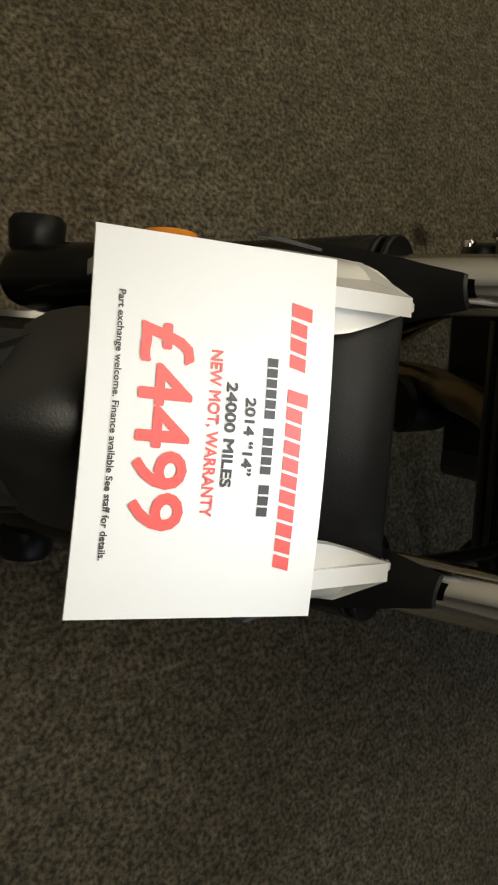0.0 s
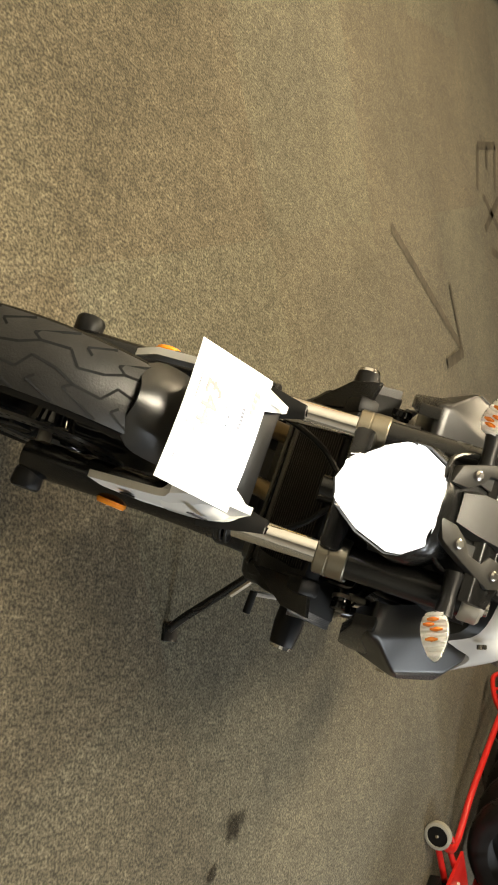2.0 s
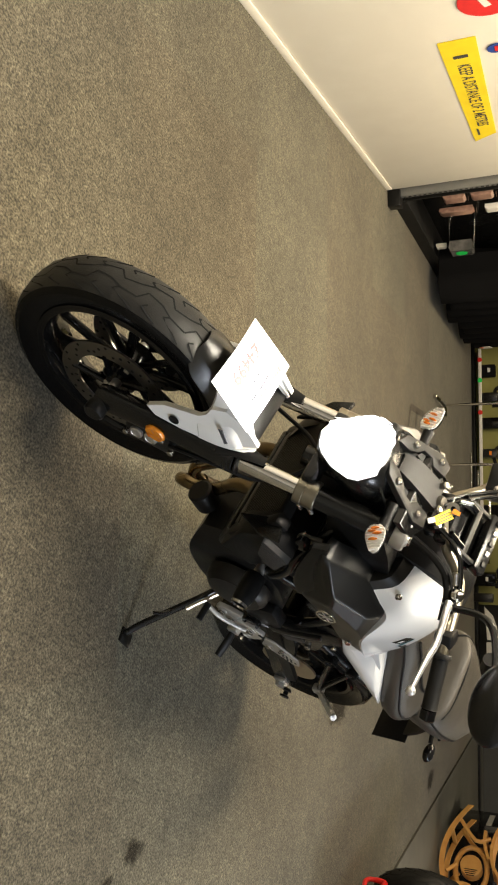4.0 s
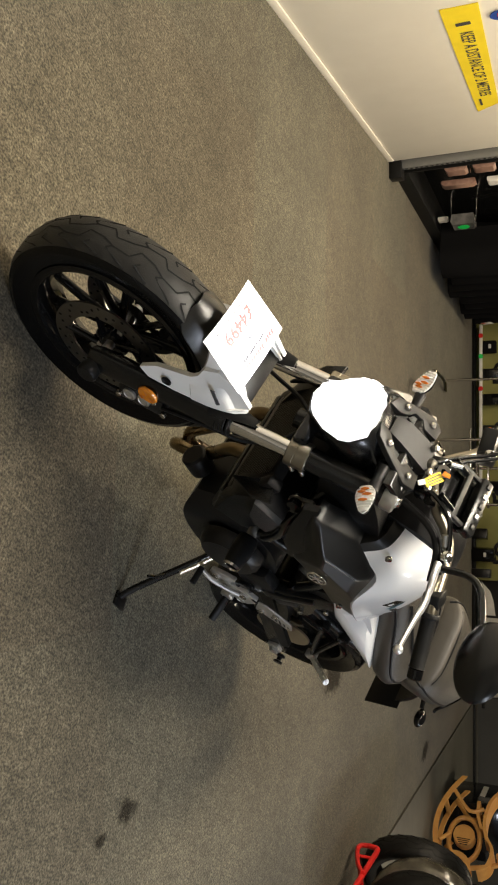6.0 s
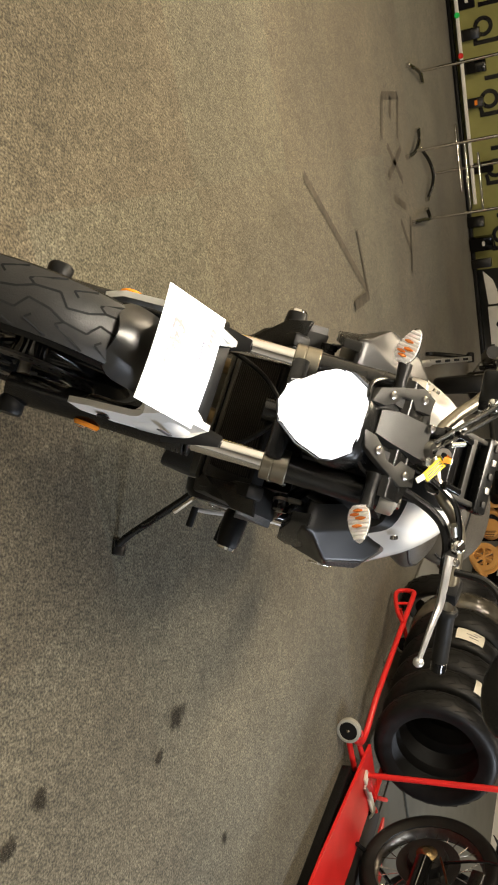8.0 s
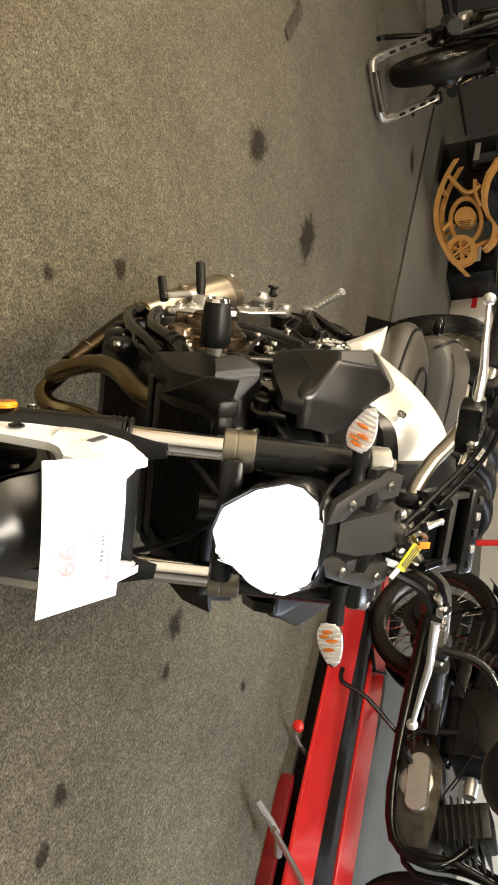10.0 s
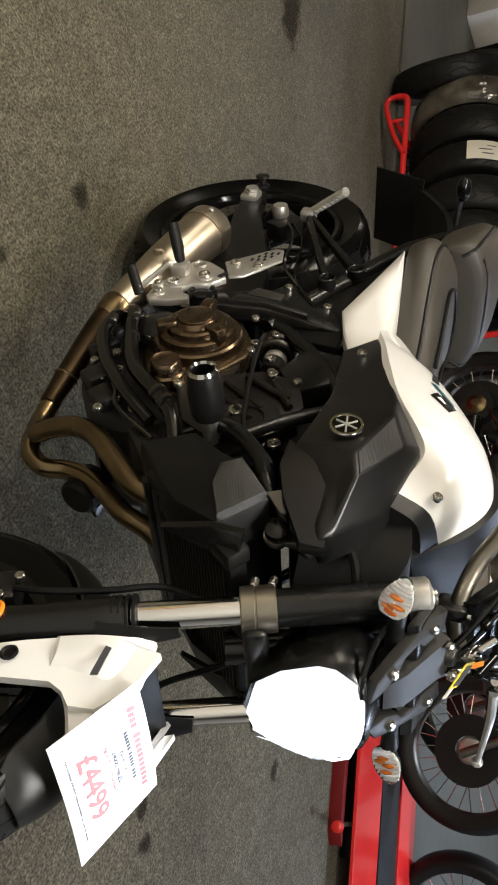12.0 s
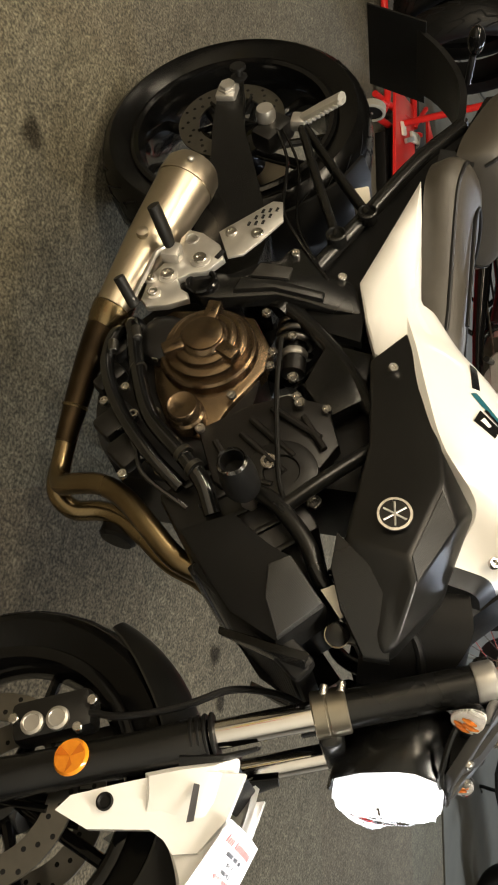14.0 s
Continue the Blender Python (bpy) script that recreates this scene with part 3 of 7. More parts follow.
    fs = F("fender_side", fb, WHITE, "white fender side panel")
    part("print_bar", plate([V(-0.010, s * 0.1225, 0.622), V(-0.060, s * 0.1205, 0.618), V(-0.060, s * 0.119, 0.626), V(-0.014, s * 0.1215, 0.631)], (0, -s * 0.002, 0), 0), DARKINK, fs)
    part("fender_bolt", lathe([(0, 0.0125), (0.002, 0.0125), (0.003, 0.010), (-0.001, 0.006)], V(-0.012, s * 0.1195, 0.502), (0, s, 0), 16), MATT, fs)

# fender: a saddle over the tyre
rings = []
for k in range(23):
    a = radians(65 + 97 * (k / 22) ** 1.2)
    u = min(1.0, (k + 0.6) / 5)
    w = 0.072 * math.sqrt(max(0.0, 1 - (1 - u) ** 2.6)) if k < 16 else 0.072 - 0.0015 * (k - 16) ** 1.8
    R = 0.322 - 0.012 * (1 - u)
    row = []
    for j in range(13):
        f = -1 + j / 6
        rr = R - 0.046 * (w / 0.072) * abs(f) ** 2.0
        row.append(FA + V(rr * math.cos(a), f * w, rr * math.sin(a)))
    rings.append(row)
rings2 = [r + [p - (p - FA) * 0.012 for p in reversed(r)] for r in rings]
F("fender", loft(rings2), mat("fender_plastic", (0.008, 0.008, 0.0075), 0.34, second=(0.009, 0.009, 0.008), scale=300, spec=0.95, bump=0.12, bump_scale=700), "satin black front fender")
F("fender_brace", box(V(-0.085, 0, 0.645), (0.05, 0.17, 0.012), 0.004, (0, 25, 0)), MATT)
F("front_axle", rod(FA - V(0, 0.14, 0), FA + V(0, 0.14, 0), 0.012), ALLOY)

# yokes and head
F("lower_yoke", box(on_fork(0.778, 0, 0.012), (0.07, 0.2, 0.035), 0.01, (0, -22, 0)), SATIN)
F("upper_yoke", box(on_fork(0.985, 0, -0.008), (0.07, 0.20, 0.026), 0.01, (0, -22, 0)), SATIN)
F("steering_stem", rod(on_fork(0.72, 0, -0.03), on_fork(1.0, 0, -0.03), 0.024), SATIN)


# headlamp
def lamp_ring(x, k, dz=0.0, push=0.0):
    out = [(0.0, 0.786), (0.034, 0.794), (0.064, 0.833), (0.082, 0.880), (0.080, 0.902), (0.060, 0.934), (0.030, 0.943), (0.0, 0.945)]
    full = out + [(-y, z) for y, z in reversed(out[1:-1])]
    return [V(x - 0.028 - 0.35 * push * abs(y) - 0.14 * max(0, z - 0.87) * (push > 0), y * k, 0.868 + (z - 0.868) * k + dz) for y, z in full]


shell = F("headlamp_shell", loft([lamp_ring(-0.215, 0.75, 0.02), lamp_ring(-0.19, 1.0, 0.012), lamp_ring(-0.13, 1.12, 0.004, 0.2), lamp_ring(-0.088, 1.09, 0, 0.8), lamp_ring(-0.084, 1.05, 0, 0.8), lamp_ring(-0.10, 1.0, 0, 0.8)]), SATIN, "black headlamp bowl")
def lamp_depth(y, z, back=0.012):
    """The reflector's face behind the glass."""
    return -0.082 - back - 0.27 * abs(y) - 0.10 * max(0.0, z - 0.87)


def lamp_panel(outline, back, lift=0.004):
    """One bright panel of the reflector: an outline with a slightly raised middle."""
    bm = bmesh.new()
    n = len(outline)
    cy, cz = sum(p[0] for p in outline) / n, sum(p[1] for p in outline) / n
    rim = [bm.verts.new(V(lamp_depth(y, z, back), y, z)) for y, z in outline]
    mid = bm.verts.new(V(lamp_depth(cy, cz, back) + lift, cy, cz))
    for k in range(n):
        bm.faces.new((rim[k], rim[(k + 1) % n], mid))
    return bm


lamp = F("headlamp", loft([lamp_ring(-0.098, 0.985, 0, 0.8), lamp_ring(-0.074, 0.965, 0, 0.8)]), LIT_BOWL, "lit faceted headlamp behind clear glass")
part("reflector_pot", lamp_panel([(-0.030, 0.798), (0.030, 0.798), (0.043, 0.828), (0.026, 0.855), (-0.026, 0.855), (-0.043, 0.828)], 0.010), LIT_POT, lamp, "bright lower reflector pot")
part("reflector_core", lamp_panel([(-0.024, 0.860), (0.024, 0.860), (0.032, 0.895), (0.020, 0.936), (-0.020, 0.936), (-0.032, 0.895)], 0.012), LIT_CORE, lamp, "glowing reflector core")
random.seed(3)
for s in (-1, 1):
    # side bowl: a fan of facets in four bands round its middle
    ring_ = smooth_path([V(0, y, z) for y, z in ((0.047, 0.834), (0.064, 0.846), (0.074, 0.868), (0.077, 0.888), (0.058, 0.905), (0.036, 0.902), (0.029, 0.868), (0.047, 0.834))], 2)[:-1]
    cy, cz = 0.052, 0.872
    facets = []
    for k in range(len(ring_)):
        a, b = ring_[k], ring_[(k + 1) % len(ring_)]
        for f0, f1, push in ((1.0, 0.72, 0.0), (0.72, 0.46, 0.003), (0.46, 0.22, 0.006)):
            facets.append(([(cy + (p.y - cy) * f, cz + (p.z - cz) * f) for p, f in ((a, f0), (b, f0), (b, f1), (a, f1))], push))
    facets += [(quad, 0.0) for quad in (((0.060, 0.908), (0.078, 0.892), (0.075, 0.906), (0.060, 0.929)), ((0.036, 0.906), (0.057, 0.909), (0.056, 0.930), (0.026, 0.938)), ((0.033, 0.800), (0.045, 0.814), (0.044, 0.825), (0.046, 0.830)))]
    for quad, push in facets:
        bm = bmesh.new()
        tip_ = random.uniform(-0.002, 0.002)
        bm.faces.new([bm.verts.new(V(lamp_depth(y, z, 0.010) - push + tip_ * (q % 2), s * y, z)) for q, (y, z) in enumerate(quad)])
        part("reflector_facet", bm, LIT_FACET, lamp, smooth=0)
    part("reflector_rib", tube([V(lamp_depth(y, z, 0.006), s * y, z) for y, z in ((0.026, 0.857), (0.044, 0.831), (0.040, 0.803))], 0.0008, 6, 1), LIT_RIB, lamp)
part("reflector_rib", tube([V(lamp_depth(y, 0.857, 0.006), y, 0.857) for y in (-0.026, 0, 0.026)], 0.0008, 6, 1), LIT_RIB, lamp)
glass = part("lens_glass", loft([lamp_ring(-0.112, 0.99, 0, 0.8), lamp_ring(-0.080, 0.98, 0, 0.8), lamp_ring(-0.064, 0.86, 0, 0.6), lamp_ring(-0.050, 0.5, -0.004, 0.4), lamp_ring(-0.044, 0.12, -0.006, 0.2)]), LENS_GLASS, lamp, "clear headlamp glass")
glass.visible_shadow = False
for s in (-1, 1):
    st = F("indicator_stalk", tube([V(-0.215, s * 0.075, 0.965), V(-0.214, s * 0.105, 0.966), V(-0.213, s * 0.140, 0.966)], 0.012, 12, 4, radii=[0.015, 0.011, 0.014]), MATT)
    c = V(-0.203, s * 0.172, 0.968)
    tilt = Euler((s * 0.30, 0.15, 0))
    m_ = Matrix.LocRotScale(c, tilt, V(1, 1, 1))

    def drop(depth, k, lift):
        """An oval that runs to a point on the outer side."""
        ring = []
        for q in range(28):
            a = 2 * math.pi * q / 28
            y = 0.037 * math.cos(a)
            z = 0.0205 * math.sin(a) * (1 - 0.34 * math.cos(a))
            ring.append(m_ @ V(depth, s * y * k, z * k + lift))
        return ring
    body = F("indicator", loft([drop(-0.012, 0.55, 0), drop(-0.006, 0.9, 0), drop(0.0, 1.0, 0)]), SATIN, "front indicator with clear lens and amber bulb")
    part("reflector_bowl", loft([drop(0.0004, 0.96, 0), drop(0.0012, 0.9, 0)]), REFLECT, body, "bright faceted reflector")
    part("clear_lens", loft([drop(0.0016, 0.985, 0), drop(0.010, 0.93, 0), drop(0.017, 0.66, 0), drop(0.020, 0.25, 0)]), CLEAR, body, "clear ribbed lens")
    for q in range(9):
        # fluted reflector with amber streaks of the bulb showing in it
        y_ = -0.030 + q * 0.007
        zz = 0.0185 * math.sqrt(max(0.05, 1 - (y_ / 0.036) ** 2)) * (1 - 0.30 * y_ / 0.036)
        part("reflector_flute", tube([m_ @ V(0.0016, s * y_, -zz), m_ @ V(0.0034, s * y_, 0), m_ @ V(0.0016, s * y_, zz)], 0.0038, 8, 2), REFLECT, body)
        if q in (1, 2, 3, 5):
            lo, hi = ((-0.5, 0.5), (-0.75, 0.1), (-0.2, 0.75), (-0.6, 0.4))[(1, 2, 3, 5).index(q)]
            part("bulb", tube([m_ @ V(0.0094, s * (y_ + 0.001), zz * lo), m_ @ V(0.0098, s * (y_ + 0.001), zz * (lo + hi) / 2), m_ @ V(0.0094, s * (y_ + 0.001), zz * hi)], 0.0034, 8, 2, radii=[0.0016, 0.0036, 0.0016]), AMBERBULB, body)
    F("yoke_end", lathe([(0, 0.027), (0.003, 0.029), (0.028, 0.029), (0.032, 0.025), (0.032, 0.016), (0.036, 0.014)], on_fork(0.968, s * 0.106), on_fork(1.0) - on_fork(0.972), 24), ALLOY, "silver top yoke end")
    F("cap_bolt", lathe([(0.030, 0.013), (0.041, 0.0125), (0.042, 0.011), (0.042, 0.0075), (0.037, 0.0065)], on_fork(0.968, s * 0.106), on_fork(1.0) - on_fork(0.972), 18), BOLT)

# cowl over the lamp: a black centre and two grey side plates, four bright bolts
def on_cowl(x, y, lift=0.0):
    return V(x - 0.009 + lift * 0.47, y - 0.012, 0.8745 - 0.54 * x + lift * 0.88)


cowl = F("lamp_cowl", loft([[on_cowl(-0.128, -0.05, -0.012), on_cowl(-0.128, 0.05, -0.012), on_cowl(-0.13, 0.05, -0.03), on_cowl(-0.13, -0.05, -0.03)],
                            [on_cowl(-0.165, -0.05, -0.008), on_cowl(-0.165, 0.05, -0.008), on_cowl(-0.17, 0.05, -0.03), on_cowl(-0.17, -0.05, -0.03)],
                            [on_cowl(-0.272, -0.06, -0.008), on_cowl(-0.272, 0.06, -0.008), on_cowl(-0.27, 0.06, -0.04), on_cowl(-0.27, -0.06, -0.04)]]), MATT, "black headlamp cowl with grey wings")
part("cowl_centre", loft([[on_cowl(-0.160, -0.022, 0.0), on_cowl(-0.160, 0.022, 0.0), on_cowl(-0.165, 0.028, -0.012), on_cowl(-0.165, -0.028, -0.012)],
                          [on_cowl(-0.188, -0.030, 0.012), on_cowl(-0.188, 0.030, 0.012), on_cowl(-0.188, 0.036, -0.012), on_cowl(-0.188, -0.036, -0.012)],
                          [on_cowl(-0.268, -0.034, 0.014), on_cowl(-0.268, 0.034, 0.014), on_cowl(-0.268, 0.040, -0.012), on_cowl(-0.268, -0.040, -0.012)]]), GREYPLASTIC, cowl, "raised grey-black centre panel", smooth=20)
for s in (-1, 1):
    wing = [(-0.128, 0.026), (-0.140, 0.056), (-0.172, 0.071), (-0.236, 0.096), (-0.266, 0.086), (-0.262, 0.054), (-0.226, 0.050), (-0.214, 0.064), (-0.190, 0.060), (-0.180, 0.044), (-0.158, 0.028)]
    side = part("cowl_side", plate([on_cowl(x, s * y, 0.008) for x, y in wing], (-0.007, 0, -0.013), 0.0025), GREYPLASTIC, cowl, "grey-black cowl wing")
    part("cowl_slot", plate([on_cowl(x, s * y, -0.002) for x, y in ((-0.186, 0.044), (-0.194, 0.060), (-0.214, 0.064), (-0.226, 0.050), (-0.215, 0.042))], (-0.003, 0, -0.005), 0), CARBON, cowl)
    part("cowl_lip", tube([on_cowl(-0.126, s * 0.030, -0.006), on_cowl(-0.132, s * 0.062, -0.010), on_cowl(-0.165, s * 0.084, -0.022), on_cowl(-0.20, s * 0.092, -0.03)], 0.004, 8, 4), SATIN, cowl)
    for x, y in ((-0.166, 0.052), (-0.238, 0.074)):
        part("cowl_bolt", lathe([(-0.004, 0.0078), (0.003, 0.0078), (0.0055, 0.005)], on_cowl(x, s * y, 0.010), (0.47, 0, 0.88), 16), BOLT, side)

# handlebar, grips, levers, meter
bar = F("handlebar", tube([V(-0.505, -0.375, 1.112), V(-0.43, -0.27, 1.112), V(-0.41, -0.20, 1.100), V(-0.388, -0.145, 1.075), V(-0.365, -0.105, 1.050), V(-0.335, -0.060, 1.034), V(-0.326, -0.01, 1.032), V(-0.340, 0.060, 1.062), V(-0.368, 0.088, 1.088), V(-0.395, 0.118, 1.104), V(-0.408, 0.17, 1.110), V(-0.43, 0.27, 1.114), V(-0.505, 0.375, 1.112)], 0.0125, 14, 6), CLAMP, "bare-metal handlebar")
for s in (-1, 1):
    g0, g1 = V(-0.425, s * 0.262, 1.114), V(-0.492, s * 0.36, 1.112)
    part("grip", lathe([(0, 0.019), (0.003, 0.021), (0.01, 0.021), (0.012, 0.0165), (0.115, 0.0165), (0.118, 0.018)], g0, g1 - g0, 18), RUBBER, bar, "black rubber grip")
    d = (g1 - g0).normalized()
    part("bar_end", lathe([(0, 0.014), (0.002, 0.016), (0.022, 0.016), (0.025, 0.012)], g1, d, 18), GLOSS, bar)
    part("switch_box", box((g0 + V(0.004, -s * 0.034, -0.004)), (0.036, 0.050, 0.040), 0.008, (0, 0, -s * 34)), MATT, bar, "black switch housing")
    lv = F("lever_bracket", box(V(-0.398, s * 0.158, 1.100), (0.028, 0.05, 0.026), 0.006, (0, 0, -s * 20)), SATIN, "black lever perch")
    part("perch_cap", lathe([(0, 0.016), (0.006, 0.0155), (0.012, 0.011), (0.014, 0.004)], V(-0.385, s * 0.145, 1.108), (0.6, 0, 1), 20), CHROME, lv, "bright perch cap")
    part("adjuster", tube([V(-0.372, s * 0.128, 1.102), V(-0.352, s * 0.112, 1.100)], 0.007, 10, 1), BOLT, lv)
    part("pivot_bolt", lathe([(0, 0.008), (0.006, 0.008), (0.008, 0.005)], V(-0.388, s * 0.176, 1.112), (0.2, 0, 1), 12), BOLT, lv)
    part("lever", tube([V(-0.382, s * 0.168, 1.102), V(-0.384, s * 0.190, 1.102), V(-0.400, s * 0.255, 1.103), V(-0.394, s * 0.30, 1.099), V(-0.394, s * 0.368, 1.093)], 0.008, 10, 5, radii=[0.013, 0.011, 0.0105, 0.0085, 0.0065], flat=0.7), LEVER, lv, "bright alloy lever")
    bm = bmesh.new()
    bmesh.ops.create_uvsphere(bm, u_segments=16, v_segments=10, radius=0.0105, matrix=Matrix.Translation(V(-0.396, s * 0.375, 1.092)))
    part("lever_ball", bm, LEVER, lv)
    # bar clamp
    F("bar_clamp", box(V(-0.328, s * 0.040 - 0.008, 1.026), (0.036, 0.026, 0.046), 0.007), SATIN, "black handlebar clamp")
    for x in (-0.339, -0.317):
        F("clamp_screw", rod(V(x, s * 0.040 - 0.008, 1.047), V(x, s * 0.040 - 0.008, 1.054), 0.0045, seg=10), BOLT)
    # mirror
    F("mirror_stem", tube([V(-0.345, s * 0.198, 1.125), V(-0.34, s * 0.200, 1.18), V(-0.335, s * 0.225, 1.215), V(-0.33, s * 0.285, 1.24), V(-0.325, s * 0.33, 1.25)], 0.0075, 10, 5), SATIN)
    bm = bmesh.new()
    bmesh.ops.create_uvsphere(bm, u_segments=24, v_segments=14, radius=1, matrix=Matrix.LocRotScale(V(-0.325, s * 0.375, 1.272), Euler((0, 0.15, s * 0.12)), V(0.024, 0.082, 0.052)))
    mi = F("mirror", bm, SATIN, "black rounded rear-view mirror")
    part("mirror_glass", lathe([(0, 0.001), (0.001, 0.05)], V(-0.347, s * 0.375, 1.272), (-1, 0, -0.1), 24), CHROME, mi)
meter = F("meter", loft([[V(x, y, z) for x, y, z in ((-0.325, -0.066 * k, 1.060 + dz), (-0.325, 0.066 * k, 1.060 + dz), (-0.40, 0.07 * k, 1.110 + dz), (-0.40, -0.07 * k, 1.110 + dz))] for k, dz in ((0.85, -0.028), (1.0, -0.02), (1.0, -0.003), (0.94, 0.0))]), SATIN, "black instrument panel")
part("display", plate([V(-0.337, -0.05, 1.0685), V(-0.337, 0.05, 1.0685), V(-0.388, 0.053, 1.1025), V(-0.388, -0.053, 1.1025)], (0.001, 0, -0.002), 0), GLOSS, meter)
for s in (-1, 1):
    part("meter_peg", rod(V(-0.300, s * 0.050, 1.0730), V(-0.345, s * 0.050, 1.0930), 0.0075), GLOSS, meter)
    part("meter_rib", box(V(-0.352, s * 0.062, 1.0960), (0.07, 0.010, 0.012), 0.002, (0, 34, 0)), GREYPLASTIC, meter)
part("meter_bar", box(V(-0.352, 0, 1.0960), (0.014, 0.125, 0.012), 0.003, (0, 34, 0)), GREYPLASTIC, meter)
part("meter_hood", box(V(-0.392, 0, 1.1230), (0.034, 0.150, 0.026), 0.006, (0, 34, 0)), SATIN, meter)
for k in range(5):
    part("meter_tab", box(V(-0.384, -0.056 + k * 0.028, 1.1360), (0.010, 0.012, 0.006), 0.001, (0, 34, 0)), (ALLOY if k % 2 else GREYPLASTIC), meter)
for x, y, z, r in ((-0.262, -0.040, 1.030, 0.008), (-0.268, 0.022, 1.036, 0.009), (-0.292, 0.046, 1.040, 0.008)):
    F("lock_bolt", lathe([(0, r), (0.007, r), (0.010, r * 0.6)], V(x, y, z), (0.4, 0, 1), 14), BOLT)
F("top_yoke", plate([V(-0.218, -0.112, 0.996), V(-0.218, 0.112, 0.996), V(-0.262, 0.112, 1.010), V(-0.318, 0.040, 1.014), V(-0.318, -0.040, 1.014), V(-0.262, -0.112, 1.010)], (0.004, 0, -0.016), 0.004), SATIN, "black top yoke")
F("ignition_lock", lathe([(0, 0.018), (0.03, 0.018), (0.036, 0.014)], V(-0.288, -0.004, 1.008), (0.3, 0, 1), 20), DARKSTEEL, "dark steel ignition lock")
key = F("key", lathe([(-0.0014, 0.014), (0.0014, 0.014), (0.0014, 0.0055), (-0.0014, 0.0055)], V(-0.286, -0.002, 1.062), (0.8, 0.5, 0.2), 20, closed=True), BOLT, "silver key in the lock")
part("key_blade", box(V(-0.287, -0.003, 1.044), (0.003, 0.008, 0.02), 0.0008), BOLT, key)
part("split_ring", lathe([(-0.001, 0.012), (0.001, 0.012), (0.001, 0.0105), (-0.001, 0.0105)], V(-0.284, -0.020, 1.066), (0.6, 0.2, 0.7), 22, closed=True), CHROME, key)
part("spare_key", rod(V(-0.282, -0.022, 1.070), V(-0.300, -0.034, 1.092), 0.0055, seg=10), BOLT, key)
part("fob", plate([V(-0.279, 0.002, 1.068), V(-0.279, 0.014, 1.066), V(-0.288, 0.012, 1.080), V(-0.288, 0.002, 1.080)], (0, 0, -0.002), 0.0), AMBERBULB, key, "orange key fob")
tag = F("key_tag", plate([V(-0.279, 0.006, 1.058), V(-0.262, 0.046, 1.040), V(-0.276, 0.056, 1.048), V(-0.296, 0.016, 1.068)], (0.0, 0, -0.002), 0.0), YELLOW, "yellow key tag with black print")
for k in range(3):
    f = 0.2 + 0.28 * k
    a = V(-0.279, 0.006, 1.058).lerp(V(-0.296, 0.016, 1.068), f)
    b = V(-0.262, 0.046, 1.040).lerp(V(-0.276, 0.056, 1.048), f)
    part("print_bar", tube([a.lerp(b, 0.1) + V(0, 0, 0.0008), a.lerp(b, 0.9) + V(0, 0, 0.0008)], 0.0014, 4, 1), DARKINK, tag)
part("white_end", plate([V(-0.262, 0.046, 1.0405), V(-0.252, 0.060, 1.032), V(-0.260, 0.066, 1.036), V(-0.270, 0.052, 1.0445)], (0, 0, -0.002), 0.0), LABEL, tag, "cream end of the tag")
F("control_cable", tube([V(-0.385, 0.140, 1.112), V(-0.358, 0.108, 1.108), V(-0.325, 0.070, 1.090), V(-0.290, 0.040, 1.03), V(-0.25, 0.02, 0.94)], 0.0055, 8), HOSE, "black clutch cable")
F("switch_loom", tube([V(-0.41, 0.20, 1.092), V(-0.378, 0.135, 1.086), V(-0.348, 0.095, 1.05), V(-0.30, 0.06, 0.95)], 0.009, 8), MATT)
for dy, dz, r in ((0.0, 0.0, 0.0050), (0.008, 0.013, 0.0045)):
    F("control_cable", tube([V(-0.285, 0.015 + dy, 0.93 + dz), V(-0.276, 0.008 + dy, 0.99 + dz), V(-0.282, -0.012 + dy, 1.030 + dz), V(-0.316, -0.070 + dy, 1.074 + dz), V(-0.368, -0.135 + dy, 1.116 + dz), V(-0.404, -0.19 + dy, 1.13 + dz), V(-0.40, -0.24, 1.125)], r, 8), HOSE, "black control cable")
F("master_cylinder", box(V(-0.388, -0.172, 1.098), (0.046, 0.085, 0.040), 0.008, (0, 0, 18)), SATIN, "black brake master cylinder")
F("brake_reservoir", lathe([(0, 0.026), (0.03, 0.028), (0.033, 0.03), (0.045, 0.03), (0.048, 0.026)], V(-0.33, -0.21, 1.135), (0.1, 0, 1), 24), MATT, "black brake fluid reservoir")


def bolt_head(r):
    """A flat button head with a deep socket."""
    return [(-0.003, r), (0.003, r), (0.0045, r * 0.88), (0.0045, r * 0.52), (0.001, r * 0.46)]


TEAL = mat("teal_print", (0.01, 0.10, 0.13), 0.35)
# tank: white top shell
TANK_FRONT = -0.418
TANK = [(-0.395, [(0, 0.965), (0.06, 0.965), (0.135, 0.955), (0.166, 0.910)]),
        (-0.45, [(0, 1.01), (0.075, 1.008), (0.142, 0.982), (0.174, 0.925)]),
        (-0.515, [(0, 1.048), (0.09, 1.040), (0.155, 1.000), (0.188, 0.940)]),
        (-0.585, [(0, 1.056), (0.095, 1.042), (0.167, 0.980), (0.226, 0.884)]),
        (-0.68, [(0, 1.03), (0.088, 1.014), (0.158, 0.950), (0.215, 0.85)]),
        (-0.79, [(0, 0.972), (0.075, 0.956), (0.140, 0.905), (0.190, 0.818)]),
        (-0.86, [(0, 0.908), (0.06, 0.898), (0.118, 0.868), (0.170, 0.795)]),
        (-0.93, [(0, 0.855), (0.05, 0.850), (0.105, 0.832), (0.152, 0.775)])]


